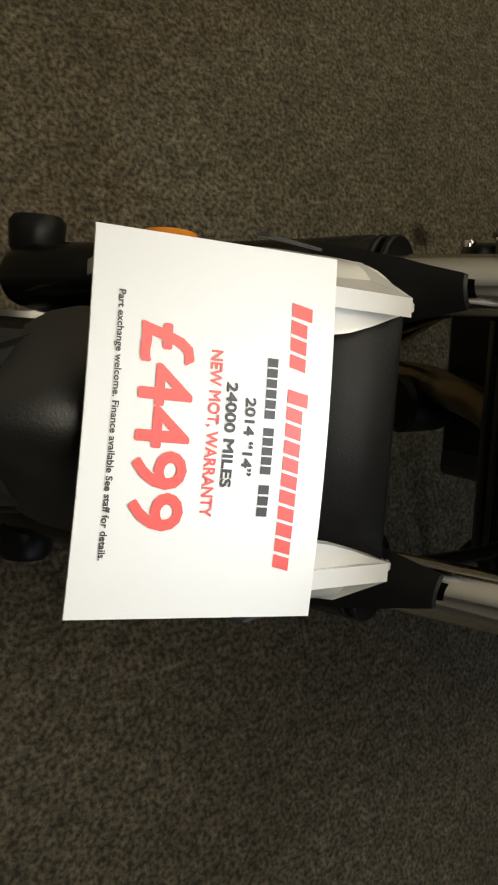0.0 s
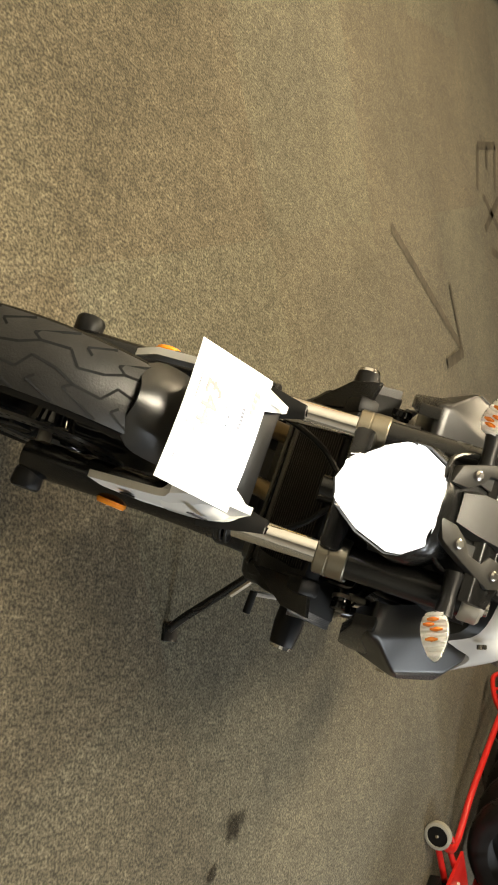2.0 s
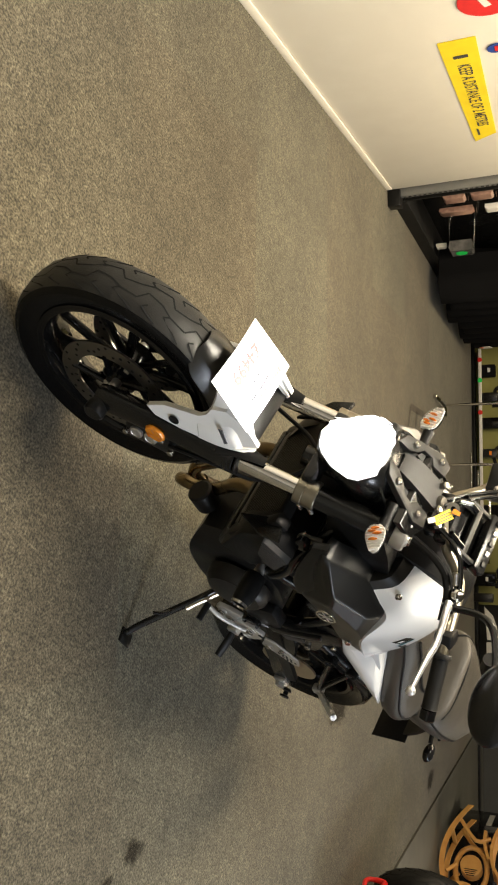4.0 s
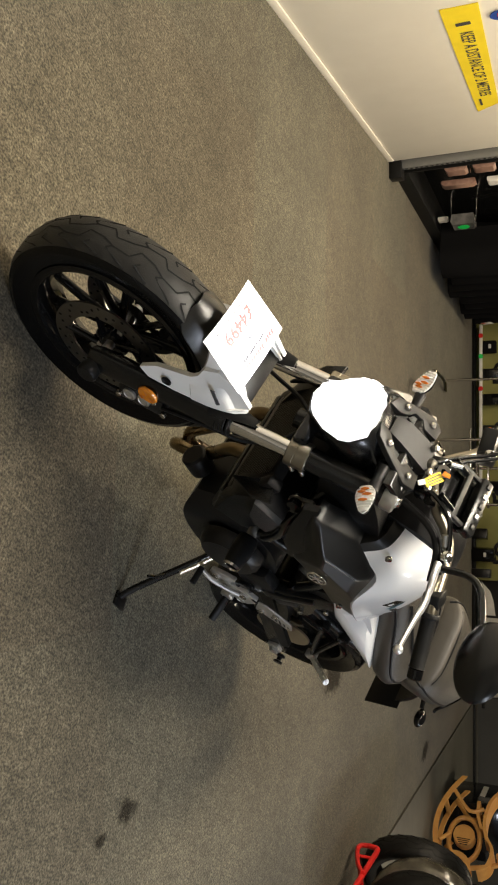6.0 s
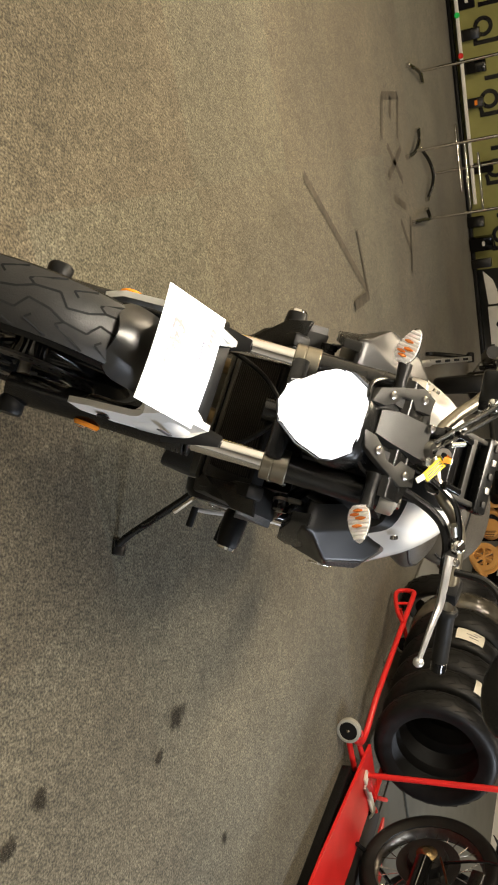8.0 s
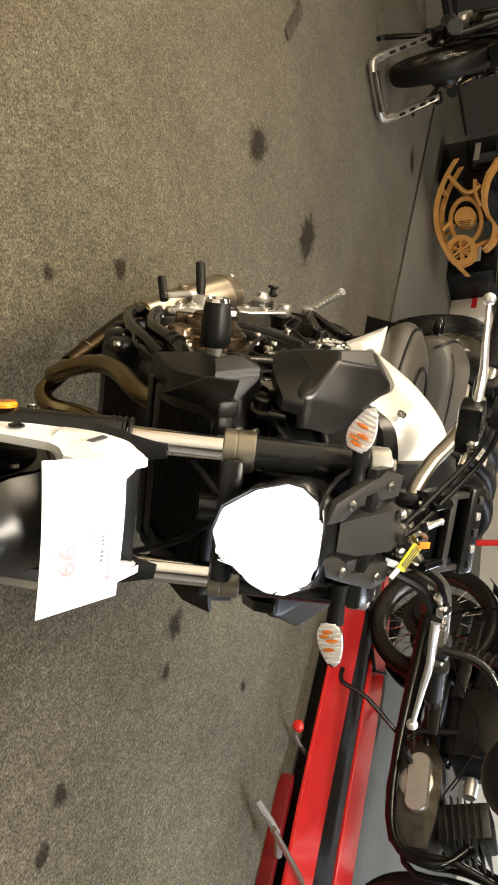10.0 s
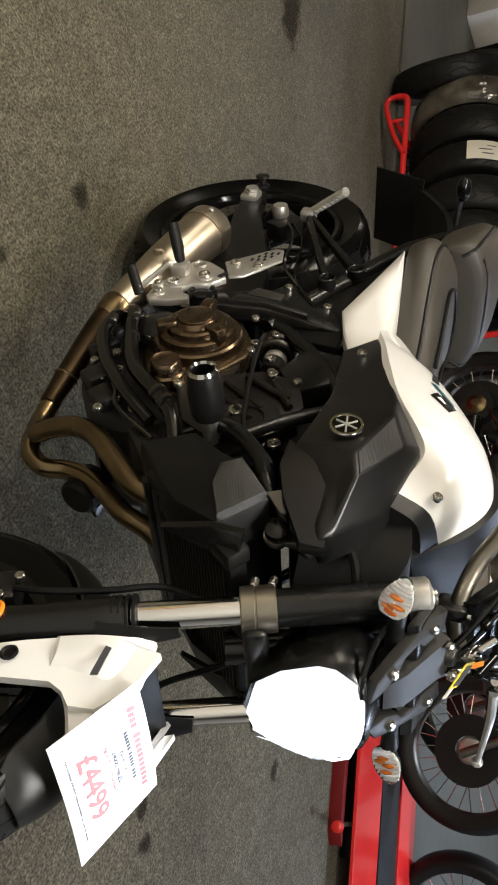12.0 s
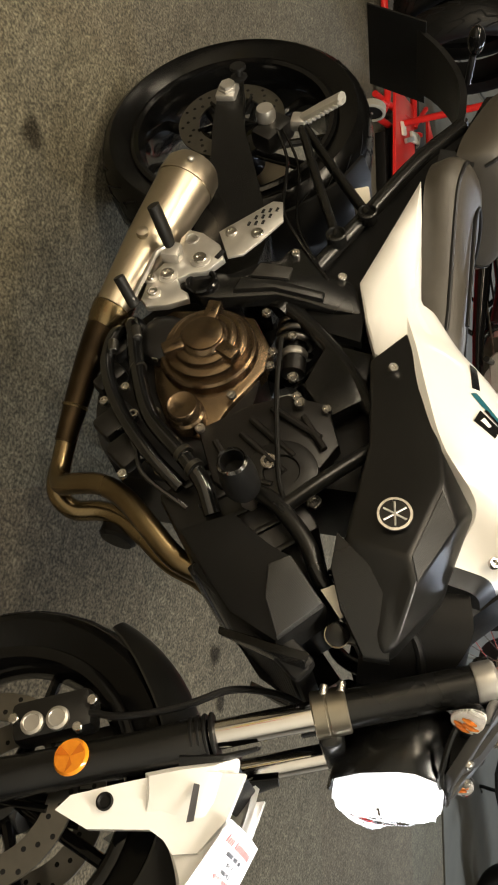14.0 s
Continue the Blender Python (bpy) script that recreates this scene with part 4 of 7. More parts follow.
def tank_rings(sections, drop=0.03):
    rings = []
    for x, half in sections:
        fine = smooth_path([V(0, y, z) for y, z in half], 4)
        ring = [V(x, -p.y, p.z) for p in reversed(fine)] + [V(x, p.y, p.z) for p in fine[1:]]
        e = fine[-1]
        ring += [V(x, e.y * 0.9, e.z - drop), V(x, -e.y * 0.9, e.z - drop)]
        rings.append(ring)
    return rings


def tank_side(x, z):
    """How far out the tank's skin lies at the station x and the height z."""
    rows = sorted(TANK, key=lambda r: -r[0])
    for (xa, ha), (xb, hb) in zip(rows, rows[1:]):
        if xa >= x >= xb:
            f = (xa - x) / (xa - xb)
            half = [((1 - f) * p[0] + f * q[0], (1 - f) * p[1] + f * q[1]) for p, q in zip(ha, hb)]
            fine = smooth_path([V(0, y, h) for y, h in half], 6)
            for p, q in zip(fine, fine[1:]):
                if p.z >= z >= q.z:
                    return p.y + (q.y - p.y) * (p.z - z) / max(1e-6, p.z - q.z)
            return fine[-1].y
    return 0.2


def densify(rings, steps=4):
    """More rings along the body, on smooth lines through the given ones."""
    cols = [smooth_path([r[j] for r in rings], steps) for j in range(len(rings[0]))]
    return [[c[i] for c in cols] for i in range(len(cols[0]))]


tank_all = densify(tank_rings(TANK), 8)
split = next(k for k, ring in enumerate(tank_all) if ring[0].x < TANK_FRONT)
tank = P("fuel_tank", loft(tank_all[split:]), WHITE, "white painted fuel tank cover")
part("tank_front", loft(tank_all[:split + 1]), COVER, tank, "satin black tank front")
P("tank_cap_cover", loft(densify([[V(x, y, z) for y, z in ((-w, h - 0.045), (-w * 0.8, h - 0.004), (-w * 0.3, h + 0.006), (w * 0.3, h + 0.006), (w * 0.8, h - 0.004), (w, h - 0.045), (w, h - 0.08), (-w, h - 0.08))] for x, w, h in ((-0.38, 0.10, 0.955), (-0.41, 0.098, 0.985), (-0.46, 0.092, 1.030), (-0.53, 0.085, 1.062), (-0.60, 0.07, 1.066), (-0.70, 0.04, 1.034))])), MATT, "black tank centre cover")
P("head_cover", loft(densify([[V(x, y, z) for y, z in ((-w, b), (-w, h), (w, h), (w, b))] for x, w, h, b in ((-0.26, 0.06, 0.91, 0.80), (-0.33, 0.125, 0.955, 0.80), (-0.405, 0.135, 0.945, 0.80))])), MATT)

for s in (-1, 1):
    # black side cover with ribbed facet and round badge
    tip, top, crest, ridge, keel, brow = (-0.827, 0.178, 0.800), (-0.728, 0.200, 0.839), (-0.576, 0.230, 0.883), (-0.515, 0.243, 0.892), (-0.388, 0.256, 0.859), (-0.350, 0.246, 0.872)
    heel_, low, belly, rear_ = (-0.413, 0.238, 0.767), (-0.407, 0.222, 0.752), (-0.580, 0.212, 0.774), (-0.759, 0.182, 0.747)
    wing_, fold, front_, nose, chin, cheek = (-0.500, 0.190, 0.938), (-0.462, 0.224, 0.919), (-0.376, 0.168, 0.910), (-0.279, 0.198, 0.855), (-0.270, 0.196, 0.840), (-0.340, 0.226, 0.844)
    bm = bmesh.new()
    vert = {}
    for p in (tip, top, crest, ridge, keel, brow, heel_, low, belly, rear_, wing_, fold, front_, nose, chin, cheek):
        vert[p] = bm.verts.new(V(p[0], s * p[1], p[2]))
    for face in ((tip, top, belly, rear_), (top, crest, ridge, belly), (ridge, keel, heel_, belly), (ridge, fold, brow, keel), (crest, wing_, fold, ridge), (wing_, front_, nose, brow, fold), (keel, brow, nose, cheek), (keel, cheek, heel_), (heel_, cheek, chin, low), (cheek, nose, chin)):
        bm.faces.new([vert[p] for p in face])
    rim_ = [tip, top, crest, wing_, front_, nose, chin, low, heel_, belly, rear_]
    under = [bm.verts.new(V(p[0] * 0.98 - 0.01, s * (p[1] - 0.055), p[2] * 0.99 + 0.008)) for p in rim_]
    for k in range(len(rim_)):
        n = (k + 1) % len(rim_)
        bm.faces.new((vert[rim_[k]], vert[rim_[n]], under[n], under[k]))
    bmesh.ops.recalc_face_normals(bm, faces=bm.faces[:])
    bmesh.ops.bevel(bm, geom=bm.edges[:], offset=0.011, segments=4, affect="EDGES", profile=0.5, clamp_overlap=True)
    cover = P("side_cover", bm, COVER, "satin black tank side cover", smooth=60)
    q4 = [V(p[0], s * p[1], p[2]) for p in (ridge, fold, brow, keel)]
    mid_ = sum(q4, V(0, 0, 0)) / 4
    part("ribbed_facet", plate([mid_ + (p - mid_) * 0.86 + V(0.0005, s * 0.0012, 0.001) for p in q4], (0, -s * 0.003, -0.001), 0.001), CARBON, cover, "finely ribbed black facet", smooth=20)
    o = V(-0.450, s * 0.2535, 0.832)
    nrm = V(0.02, s, 0.03)
    badge = part("badge", lathe([(0, 0.0255), (0.003, 0.0255), (0.004, 0.0247), (0.004, 0.0212), (0.002, 0.0206)], o, nrm, 36), CHROME, cover, "round silver badge ring")
    part("badge_field", lathe([(0.0012, 0.0214), (0.0026, 0.0214)], o, nrm, 30), GLOSS, badge)
    q = nrm.normalized().to_track_quat("Z", "Y")
    for k in range(3):
        a = radians(60 * k + 10)
        dvec = q @ V(math.cos(a), math.sin(a), 0)
        c = o + nrm.normalized() * 0.0032
        part("badge_bar", tube([c - dvec * 0.018, c + dvec * 0.018], 0.0016, 6, 1), ALLOY, badge)
    P("intake_fin", plate([V(-0.42, s * 0.238, 0.755), V(-0.385, s * 0.238, 0.80), V(-0.342, s * 0.225, 0.846), V(-0.266, s * 0.186, 0.851), V(-0.264, s * 0.190, 0.815), V(-0.320, s * 0.215, 0.775), V(-0.368, s * 0.232, 0.755)], (0.0, -s * 0.02, 0), 0.004), SATIN, "black intake fin")
    for x, y, z in ((-0.735, 0.197, 0.788), (-0.44, 0.158, 0.974)):
        P("cover_bolt", lathe(bolt_head(0.0085), V(x, s * y, z), (0, s, 0.35), 18), BOLT)
    # white tail side
    tail = [(-0.70, 0.190, 0.840), (-0.76, 0.180, 0.812), (-0.775, 0.176, 0.752), (-0.85, 0.160, 0.725), (-0.945, 0.152, 0.698), (-1.05, 0.168, 0.735), (-1.17, 0.190, 0.778), (-1.10, 0.172, 0.789), (-1.02, 0.128, 0.798), (-0.95, 0.112, 0.808), (-0.89, 0.118, 0.835), (-0.82, 0.140, 0.862)]
    pts = [V(x, s * y, z) for x, y, z in tail]
    P("tail_side", dome(pts, V(-0.90, s * 0.155, 0.785), ((1.0, -0.03), (1.0, 0.0), (0.95, 0.004), (0.6, 0.007)), s), WHITE, "white tail side panel")
    P("tail_rail", tube([V(-0.88, s * 0.13, 0.56), V(-1.0, s * 0.135, 0.615), V(-1.13, s * 0.135, 0.681), V(-1.29, s * 0.13, 0.758), V(-1.42, s * 0.11, 0.83)], 0.017, 12), SATIN)
    P("under_tail", plate([V(-0.93, s * 0.142, 0.712), V(-0.82, s * 0.145, 0.72), V(-0.86, s * 0.13, 0.60), V(-1.0, s * 0.13, 0.618), V(-1.13, s * 0.13, 0.684), V(-1.29, s * 0.125, 0.762), V(-1.44, s * 0.10, 0.85), V(-1.30, s * 0.13, 0.82), V(-1.17, s * 0.165, 0.775), V(-1.05, s * 0.15, 0.735)], (0, -s * 0.02, 0), 0.003), MATT)
    # dark graphic printed on the white side, laid on the tank's own curve
    for material_, quad in ((SATIN, ((-0.808, 0.917), (-0.740, 0.927), (-0.737, 0.914), (-0.806, 0.905))), (TEAL, ((-0.730, 0.922), (-0.690, 0.962), (-0.676, 0.960), (-0.722, 0.912))),
                            (SATIN, ((-0.690, 0.930), (-0.668, 0.964), (-0.642, 0.957), (-0.660, 0.922))), (CARD, ((-0.676, 0.938), (-0.664, 0.950), (-0.658, 0.946), (-0.666, 0.932))), (SATIN, ((-0.700, 0.940), (-0.676, 0.966), (-0.671, 0.965), (-0.693, 0.936)))):
        bm = bmesh.new()
        n = 5
        grid_ = [[bm.verts.new(V(x, s * (tank_side(x, z) + (0.0032 if material_ is CARD else 0.0018)), z + 0.001)) for x, z in [tuple((1 - v) * ((1 - u) * quad[0][c] + u * quad[1][c]) + v * ((1 - u) * quad[3][c] + u * quad[2][c]) for c in (0, 1)) for v in (0, 0.5, 1)]] for u in (k / n for k in range(n + 1))]
        for a, b in zip(grid_, grid_[1:]):
            for k in range(2):
                bm.faces.new((a[k], a[k + 1], b[k + 1], b[k]))
        P("tank_graphic", bm, material_)

# seats
def seat(name, rows, label):
    rings = []
    for x, w, top, bottom in rows:
        half = smooth_path([V(x, 0, top), V(x, w * 0.55, top - 0.004), V(x, w * 0.9, top - 0.03), V(x, w, top - 0.062), V(x, w * 0.92, bottom)], 3)
        rings.append([V(p.x, -p.y, p.z) for p in reversed(half)] + half[1:])
    body = P(name, loft(densify(rings, 4)), SEATMAT, label)
    for s_ in (-1, 1):
        part("piping", tube([V(x, s_ * w * 0.93, top - 0.036) for x, w, top, bottom in rows], 0.0045, 8, 4), MATT, body, "black seat piping")
    return body


SEATMAT = mat("seat_vinyl", (0.042, 0.037, 0.029), 0.42, second=(0.056, 0.050, 0.040), scale=40, bump=0.3, bump_scale=700)
rider = seat("rider_seat", [(-0.885, 0.055, 0.885, 0.835), (-0.93, 0.075, 0.893, 0.81), (-1.0, 0.10, 0.89, 0.80), (-1.08, 0.155, 0.885, 0.792), (-1.16, 0.20, 0.882, 0.785), (-1.21, 0.205, 0.888, 0.79), (-1.245, 0.185, 0.892, 0.80)], "black vinyl rider seat")
arch = [(-0.95, 0.048, 0.895), (-1.02, 0.062, 0.892), (-1.10, 0.088, 0.888), (-1.17, 0.100, 0.885), (-1.215, 0.085, 0.888), (-1.232, 0.045, 0.893), (-1.236, 0.0, 0.895)]
part("piping", tube([V(x, -y, z - 0.0015) for x, y, z in arch] + [V(x, y, z - 0.0015) for x, y, z in reversed(arch[:-1])], 0.0042, 8, 4), MATT, rider, "black piping round the seat panel")
# black block put in for the dark gap between the two pads
P("seat_gap_fill", loft([[V(x, -w, 0.80), V(x, w, 0.80), V(x, w * 0.92, 0.868), V(x, -w * 0.92, 0.868)] for x, w in ((-1.235, 0.17), (-1.30, 0.155))]), MATT, "black block filling the gap between the seats")
pillion = seat("pillion_seat", [(-1.272, 0.150, 0.925, 0.83), (-1.285, 0.165, 0.950, 0.832), (-1.33, 0.168, 0.962, 0.838), (-1.40, 0.155, 0.97, 0.855), (-1.50, 0.125, 0.972, 0.88), (-1.57, 0.085, 0.965, 0.895)], "black vinyl pillion seat")
part("piping", tube([V(-1.292, y, z) for y, z in ((-0.13, 0.934), (-0.08, 0.948), (0.0, 0.952), (0.08, 0.948), (0.13, 0.934))], 0.004, 8, 4), MATT, pillion, "black piping along the pillion pad")
P("tail_unit", loft(densify([[V(x, y, z) for y, z in ((-w, b), (-w * 1.1, (t + b) / 2), (-w * 0.8, t), (w * 0.8, t), (w * 1.1, (t + b) / 2), (w, b))] for x, w, t, b in ((-0.85, 0.10, 0.80, 0.70), (-1.1, 0.115, 0.81, 0.76), (-1.35, 0.10, 0.88, 0.82), (-1.58, 0.06, 0.92, 0.87))])), SATIN, "black tail section")
P("tail_lamp", box(V(-1.585, 0, 0.885), (0.02, 0.10, 0.03), 0.008), mat("red_lens", (0.35, 0.01, 0.01), 0.15, coat=0.5), "red tail lamp")
P("mudguard", loft(densify([[V(x, y, z) for y, z in ((-w, z0), (w, z0), (w, z0 - 0.015), (-w, z0 - 0.015))] for x, w, z0 in ((-1.35, 0.06, 0.82), (-1.58, 0.065, 0.83), (-1.72, 0.075, 0.77), (-1.83, 0.09, 0.66))])), MATT, "black rear mudguard")
P("plate_holder", plate([V(-1.775, -0.11, 0.715), V(-1.775, 0.11, 0.715), V(-1.85, 0.11, 0.565), V(-1.85, -0.11, 0.565)], (-0.006, 0, 0.0), 0.002), MATT, "black plate holder")
for s in (-1, 1):
    P("rear_indicator_stalk", tube([V(-1.64, s * 0.05, 0.825), V(-1.655, s * 0.11, 0.832)], 0.008, 8, 2), MATT)
    bm = bmesh.new()
    bmesh.ops.create_uvsphere(bm, u_segments=18, v_segments=12, radius=1, matrix=Matrix.LocRotScale(V(-1.665, s * 0.140, 0.836), None, V(0.020, 0.034, 0.019)))
    P("rear_indicator", bm, GLOSS, "dark rear indicator")

# rear wheel, swing arm, drive
RA = Vector((-1.457, 0, 0.318))
rear = wheel("rear_wheel", RA, 0.318, 0.185, 0.236, P, "black cast rear wheel", zigzags(14, 0.185, 0.2), 0.06, DRESSED)
disc(rear, RA, 0.075, 0.122, -0.085)
for s in (-1, 1):
    arm = P("swing_arm", loft(densify([[V(x, s * (y - w), z - h), V(x, s * (y + w), z - h), V(x, s * (y + w), z + h), V(x, s * (y - w), z + h)] for x, y, z, w, h in
                              ((-0.90, 0.115, 0.42, 0.025, 0.06), (-1.05, 0.125, 0.425, 0.022, 0.075), (-1.22, 0.135, 0.39, 0.018, 0.05), (-1.37, 0.138, 0.345, 0.016, 0.034), (-1.50, 0.138, 0.322, 0.016, 0.026))])), SATIN, "black swing arm")
    part("axle_block", box(V(-1.457, s * 0.158, 0.322), (0.05, 0.02, 0.045), 0.006), ALLOY, arm, "bright axle adjuster")
    part("axle_nut", lathe([(0, 0.021), (0.008, 0.021), (0.009, 0.017), (0.016, 0.017)], V(-1.457, s * 0.165, 0.325), (0, s, 0), 6), ALLOY, arm)
    part("stand_spool", lathe([(0, 0.012), (0.006, 0.018), (0.010, 0.018), (0.013, 0.009), (0.024, 0.009), (0.028, 0.018), (0.034, 0.017)], V(-1.485, s * 0.168, 0.345), (-0.1, s, 0), 22), MATT, arm, "black stand bobbin")
P("rear_axle", rod(RA - V(0, 0.16, 0), RA + V(0, 0.16, 0), 0.012), ALLOY)
P("swing_brace", box(V(-1.06, 0, 0.46), (0.10, 0.25, 0.07), 0.02), SATIN)
P("rear_caliper", box(V(-1.385, -0.112, 0.435), (0.085, 0.05, 0.06), 0.012, (0, 30, 0)), ENGINE, "black rear brake caliper")
P("caliper_body", lathe([(0, 0.02), (0.02, 0.022), (0.035, 0.018)], V(-1.40, -0.13, 0.42), (0, -1, 0), 18), ALLOY)
P("rear_brake_hose", tube([V(-1.37, -0.135, 0.45), V(-1.25, -0.155, 0.50), V(-1.12, -0.15, 0.52), V(-1.02, -0.16, 0.58), V(-0.95, -0.15, 0.64)], 0.0035, 8), HOSE)
P("rear_brake_hose", tube([V(-1.38, -0.13, 0.46), V(-1.24, -0.15, 0.525), V(-1.10, -0.14, 0.55), V(-1.0, -0.15, 0.60)], 0.003, 8), HOSE)
P("paper_tag", box(V(-1.22, -0.085, 0.655), (0.05, 0.03, 0.035), 0.004, (0, -15, 10)), LABEL, "paper tag tied under the tail")
P("hugger", loft(densify([[RA + V(r * math.cos(a), y, r * math.sin(a)) for r, y in ((0.335, -0.085), (0.35, -0.04), (0.35, 0.04), (0.335, 0.085), (0.328, 0.085), (0.342, 0.04), (0.342, -0.04), (0.328, -0.085))] for a in (radians(18), radians(35), radians(55), radians(72))])), MATT, "black rear hugger")
P("chain_guard", plate([V(-0.95, 0.13, 0.47), V(-1.40, 0.14, 0.40), V(-1.42, 0.14, 0.36), V(-0.95, 0.13, 0.42)], (0, 0.02, 0), 0.003), MATT)
P("sprocket", lathe([(0.085, 0.105), (0.092, 0.105)], RA, (0, 1, 0), 42), STEEL)

# engine
CASING = mat("dark_bronze_casting", (0.010, 0.009, 0.008), 0.34, 0.0, spec=0.40, second=(0.003, 0.0028, 0.0025), scale=40, bump=0.15, bump_scale=400)
cam_case = P("cam_chain_cover", plate([V(-0.601, -0.162, 0.483), V(-0.660, -0.162, 0.560), V(-0.689, -0.160, 0.618), V(-0.679, -0.158, 0.689), V(-0.606, -0.156, 0.721), V(-0.559, -0.156, 0.699), V(-0.492, -0.158, 0.645), V(-0.483, -0.160, 0.585), V(-0.509, -0.162, 0.532)], (0, 0.03, 0), 0.007), CASING, "dark cast engine side cover")
for a, b in (((-0.63, 0.57), (-0.57, 0.655)), ((-0.60, 0.56), (-0.54, 0.645)), ((-0.655, 0.60), (-0.61, 0.69)), ((-0.52, 0.56), (-0.515, 0.63)), ((-0.58, 0.52), (-0.53, 0.56)), ((-0.645, 0.655), (-0.59, 0.70))):
    part("casting_rib", tube([V(a[0], -0.164, a[1]), V(b[0], -0.163, b[1])], 0.006, 8, 1), CASING, cam_case)
for x, z in ((-0.633, 0.304), (-0.499, 0.381), (-0.62, 0.46), (-0.683, 0.636), (-0.769, 0.575), (-0.807, 0.603), (-0.70, 0.31), (-0.76, 0.32), (-0.585, 0.345), (-0.54, 0.40), (-0.515, 0.44), (-0.665, 0.69)):
    P("case_bolt", lathe(bolt_head(0.0085), V(x, -0.162, z), (0, -1, 0), 18), BOLT)
for x, y, z, sx, sy, sz in ((-0.60, -0.155, 0.335, 0.07, 0.03, 0.05), (-0.68, -0.158, 0.300, 0.06, 0.03, 0.035), (-0.545, -0.15, 0.37, 0.05, 0.03, 0.06), (-0.75, -0.155, 0.300, 0.05, 0.03, 0.03)):
    P("case_boss", box(V(x, y, z), (sx, sy, sz), 0.009, (0, 35, 0)), ENGINE)
P("sensor_wire", tube([V(-0.70, -0.17, 0.30), V(-0.62, -0.18, 0.33), V(-0.55, -0.175, 0.39), V(-0.50, -0.17, 0.42), V(-0.46, -0.15, 0.50)], 0.0045, 8), HOSE)
P("crankcase", loft(densify([[V(x, y, z) for y, z in ((-w, b), (-w, t), (w, t), (w, b))] for x, w, t, b in ((-0.53, 0.09, 0.47, 0.34), (-0.58, 0.135, 0.52, 0.30), (-0.68, 0.14, 0.56, 0.275), (-0.80, 0.14, 0.54, 0.29), (-0.92, 0.11, 0.46, 0.34))])), ENGINE, "black engine crankcase")
cyl = P("cylinder_block", box(V(-0.47, 0, 0.58), (0.19, 0.30, 0.20), 0.012, (0, -40, 0)), ENGINE, "black finned cylinder block")
for k in range(5):
    part("casting_rib", box(V(-0.53 + k * 0.03, -0.152, 0.53 + k * 0.032), (0.010, 0.010, 0.11), 0.003, (0, -40, 0)), ENGINE, cyl)
P("cylinder_head", box(V(-0.40, 0, 0.665), (0.15, 0.28, 0.11), 0.015, (0, -40, 0)), ENGINE, "black cylinder head")
P("gearbox_cover", plate([V(x, -0.150, z) for x, z in ((-0.826, 0.337), (-0.853, 0.366), (-0.861, 0.443), (-0.852, 0.522), (-0.785, 0.569), (-0.737, 0.567), (-0.653, 0.521), (-0.59, 0.501), (-0.595, 0.464), (-0.61, 0.423), (-0.672, 0.383), (-0.75, 0.353))], (0, 0.03, 0), 0.008), BRONZE, "bronze-painted engine side cover")
CC = V(-0.762, -0.150, 0.460)
clutch = P("clutch_cover", lathe([(0, 0.088), (0.018, 0.087), (0.022, 0.083), (0.022, 0.075), (0.034, 0.073), (0.037, 0.069), (0.037, 0.059), (0.047, 0.057), (0.05, 0.053), (0.05, 0.043), (0.054, 0.041), (0.058, 0.037)], CC, (0, -1, 0), 60), BRONZE, "round stepped bronze clutch cover")
part("clutch_cap", lathe([(0.056, 0.035), (0.061, 0.035), (0.062, 0.033)], CC, (0, -1, 0), 36), BRONZE, clutch)
for a in (62, 178, 300):
    r = radians(a)
    part("cover_lug", box(CC + V(0.056 * math.cos(r), -0.040, 0.056 * math.sin(r)), (0.040, 0.036, 0.026), 0.005, (0, -a, 0)), BRONZE, clutch)
for x, z in ((-0.811, 0.351), (-0.733, 0.371), (-0.621, 0.404), (-0.596, 0.422), (-0.599, 0.489), (-0.67, 0.526), (-0.737, 0.578), (-0.851, 0.547), (-0.664, 0.335), (-0.612, 0.366)):
    P("case_bolt", lathe(bolt_head(0.0085), V(x, -0.166, z), (0, -1, 0), 18), BOLT)
for x, z in ((-0.717, 0.623), (-0.669, 0.644)):
    P("case_bolt", lathe(bolt_head(0.010), V(x, -0.168, z), (0, -1, 0), 18), BOLT)
P("case_bolt", lathe(bolt_head(0.014), V(-0.555, -0.164, 0.616), (0, -1, 0), 20), BOLT)
P("oil_filler", lathe([(0, 0.034), (0.022, 0.033), (0.026, 0.029), (0.046, 0.0275), (0.049, 0.025), (0.047, 0.022)], V(-0.622, -0.15, 0.458), (0, -1, 0), 30), BRONZE, "bronze oil filler cap")
P("generator_cover", lathe([(0, 0.098), (0.03, 0.094), (0.045, 0.08), (0.048, 0.03)], V(-0.69, 0.15, 0.44), (0, 1, 0), 48), CASING, "dark generator cover")
P("sprocket_cover", box(V(-0.86, 0.15, 0.46), (0.12, 0.05, 0.12), 0.02), MATT)
P("cylinder_side_cover", lathe([(0, 0.06), (0.012, 0.058), (0.016, 0.05), (0.016, 0.03), (0.012, 0.028)], V(-0.54, -0.15, 0.64), (0, -1, 0), 36), ENGINE)
for x, z in ((-0.60, 0.60), (-0.645, 0.665), (-0.50, 0.70), (-0.575, 0.555)):
    P("case_bolt", lathe(bolt_head(0.012), V(x, -0.152, z), (0, -1, 0), 18), BOLT)
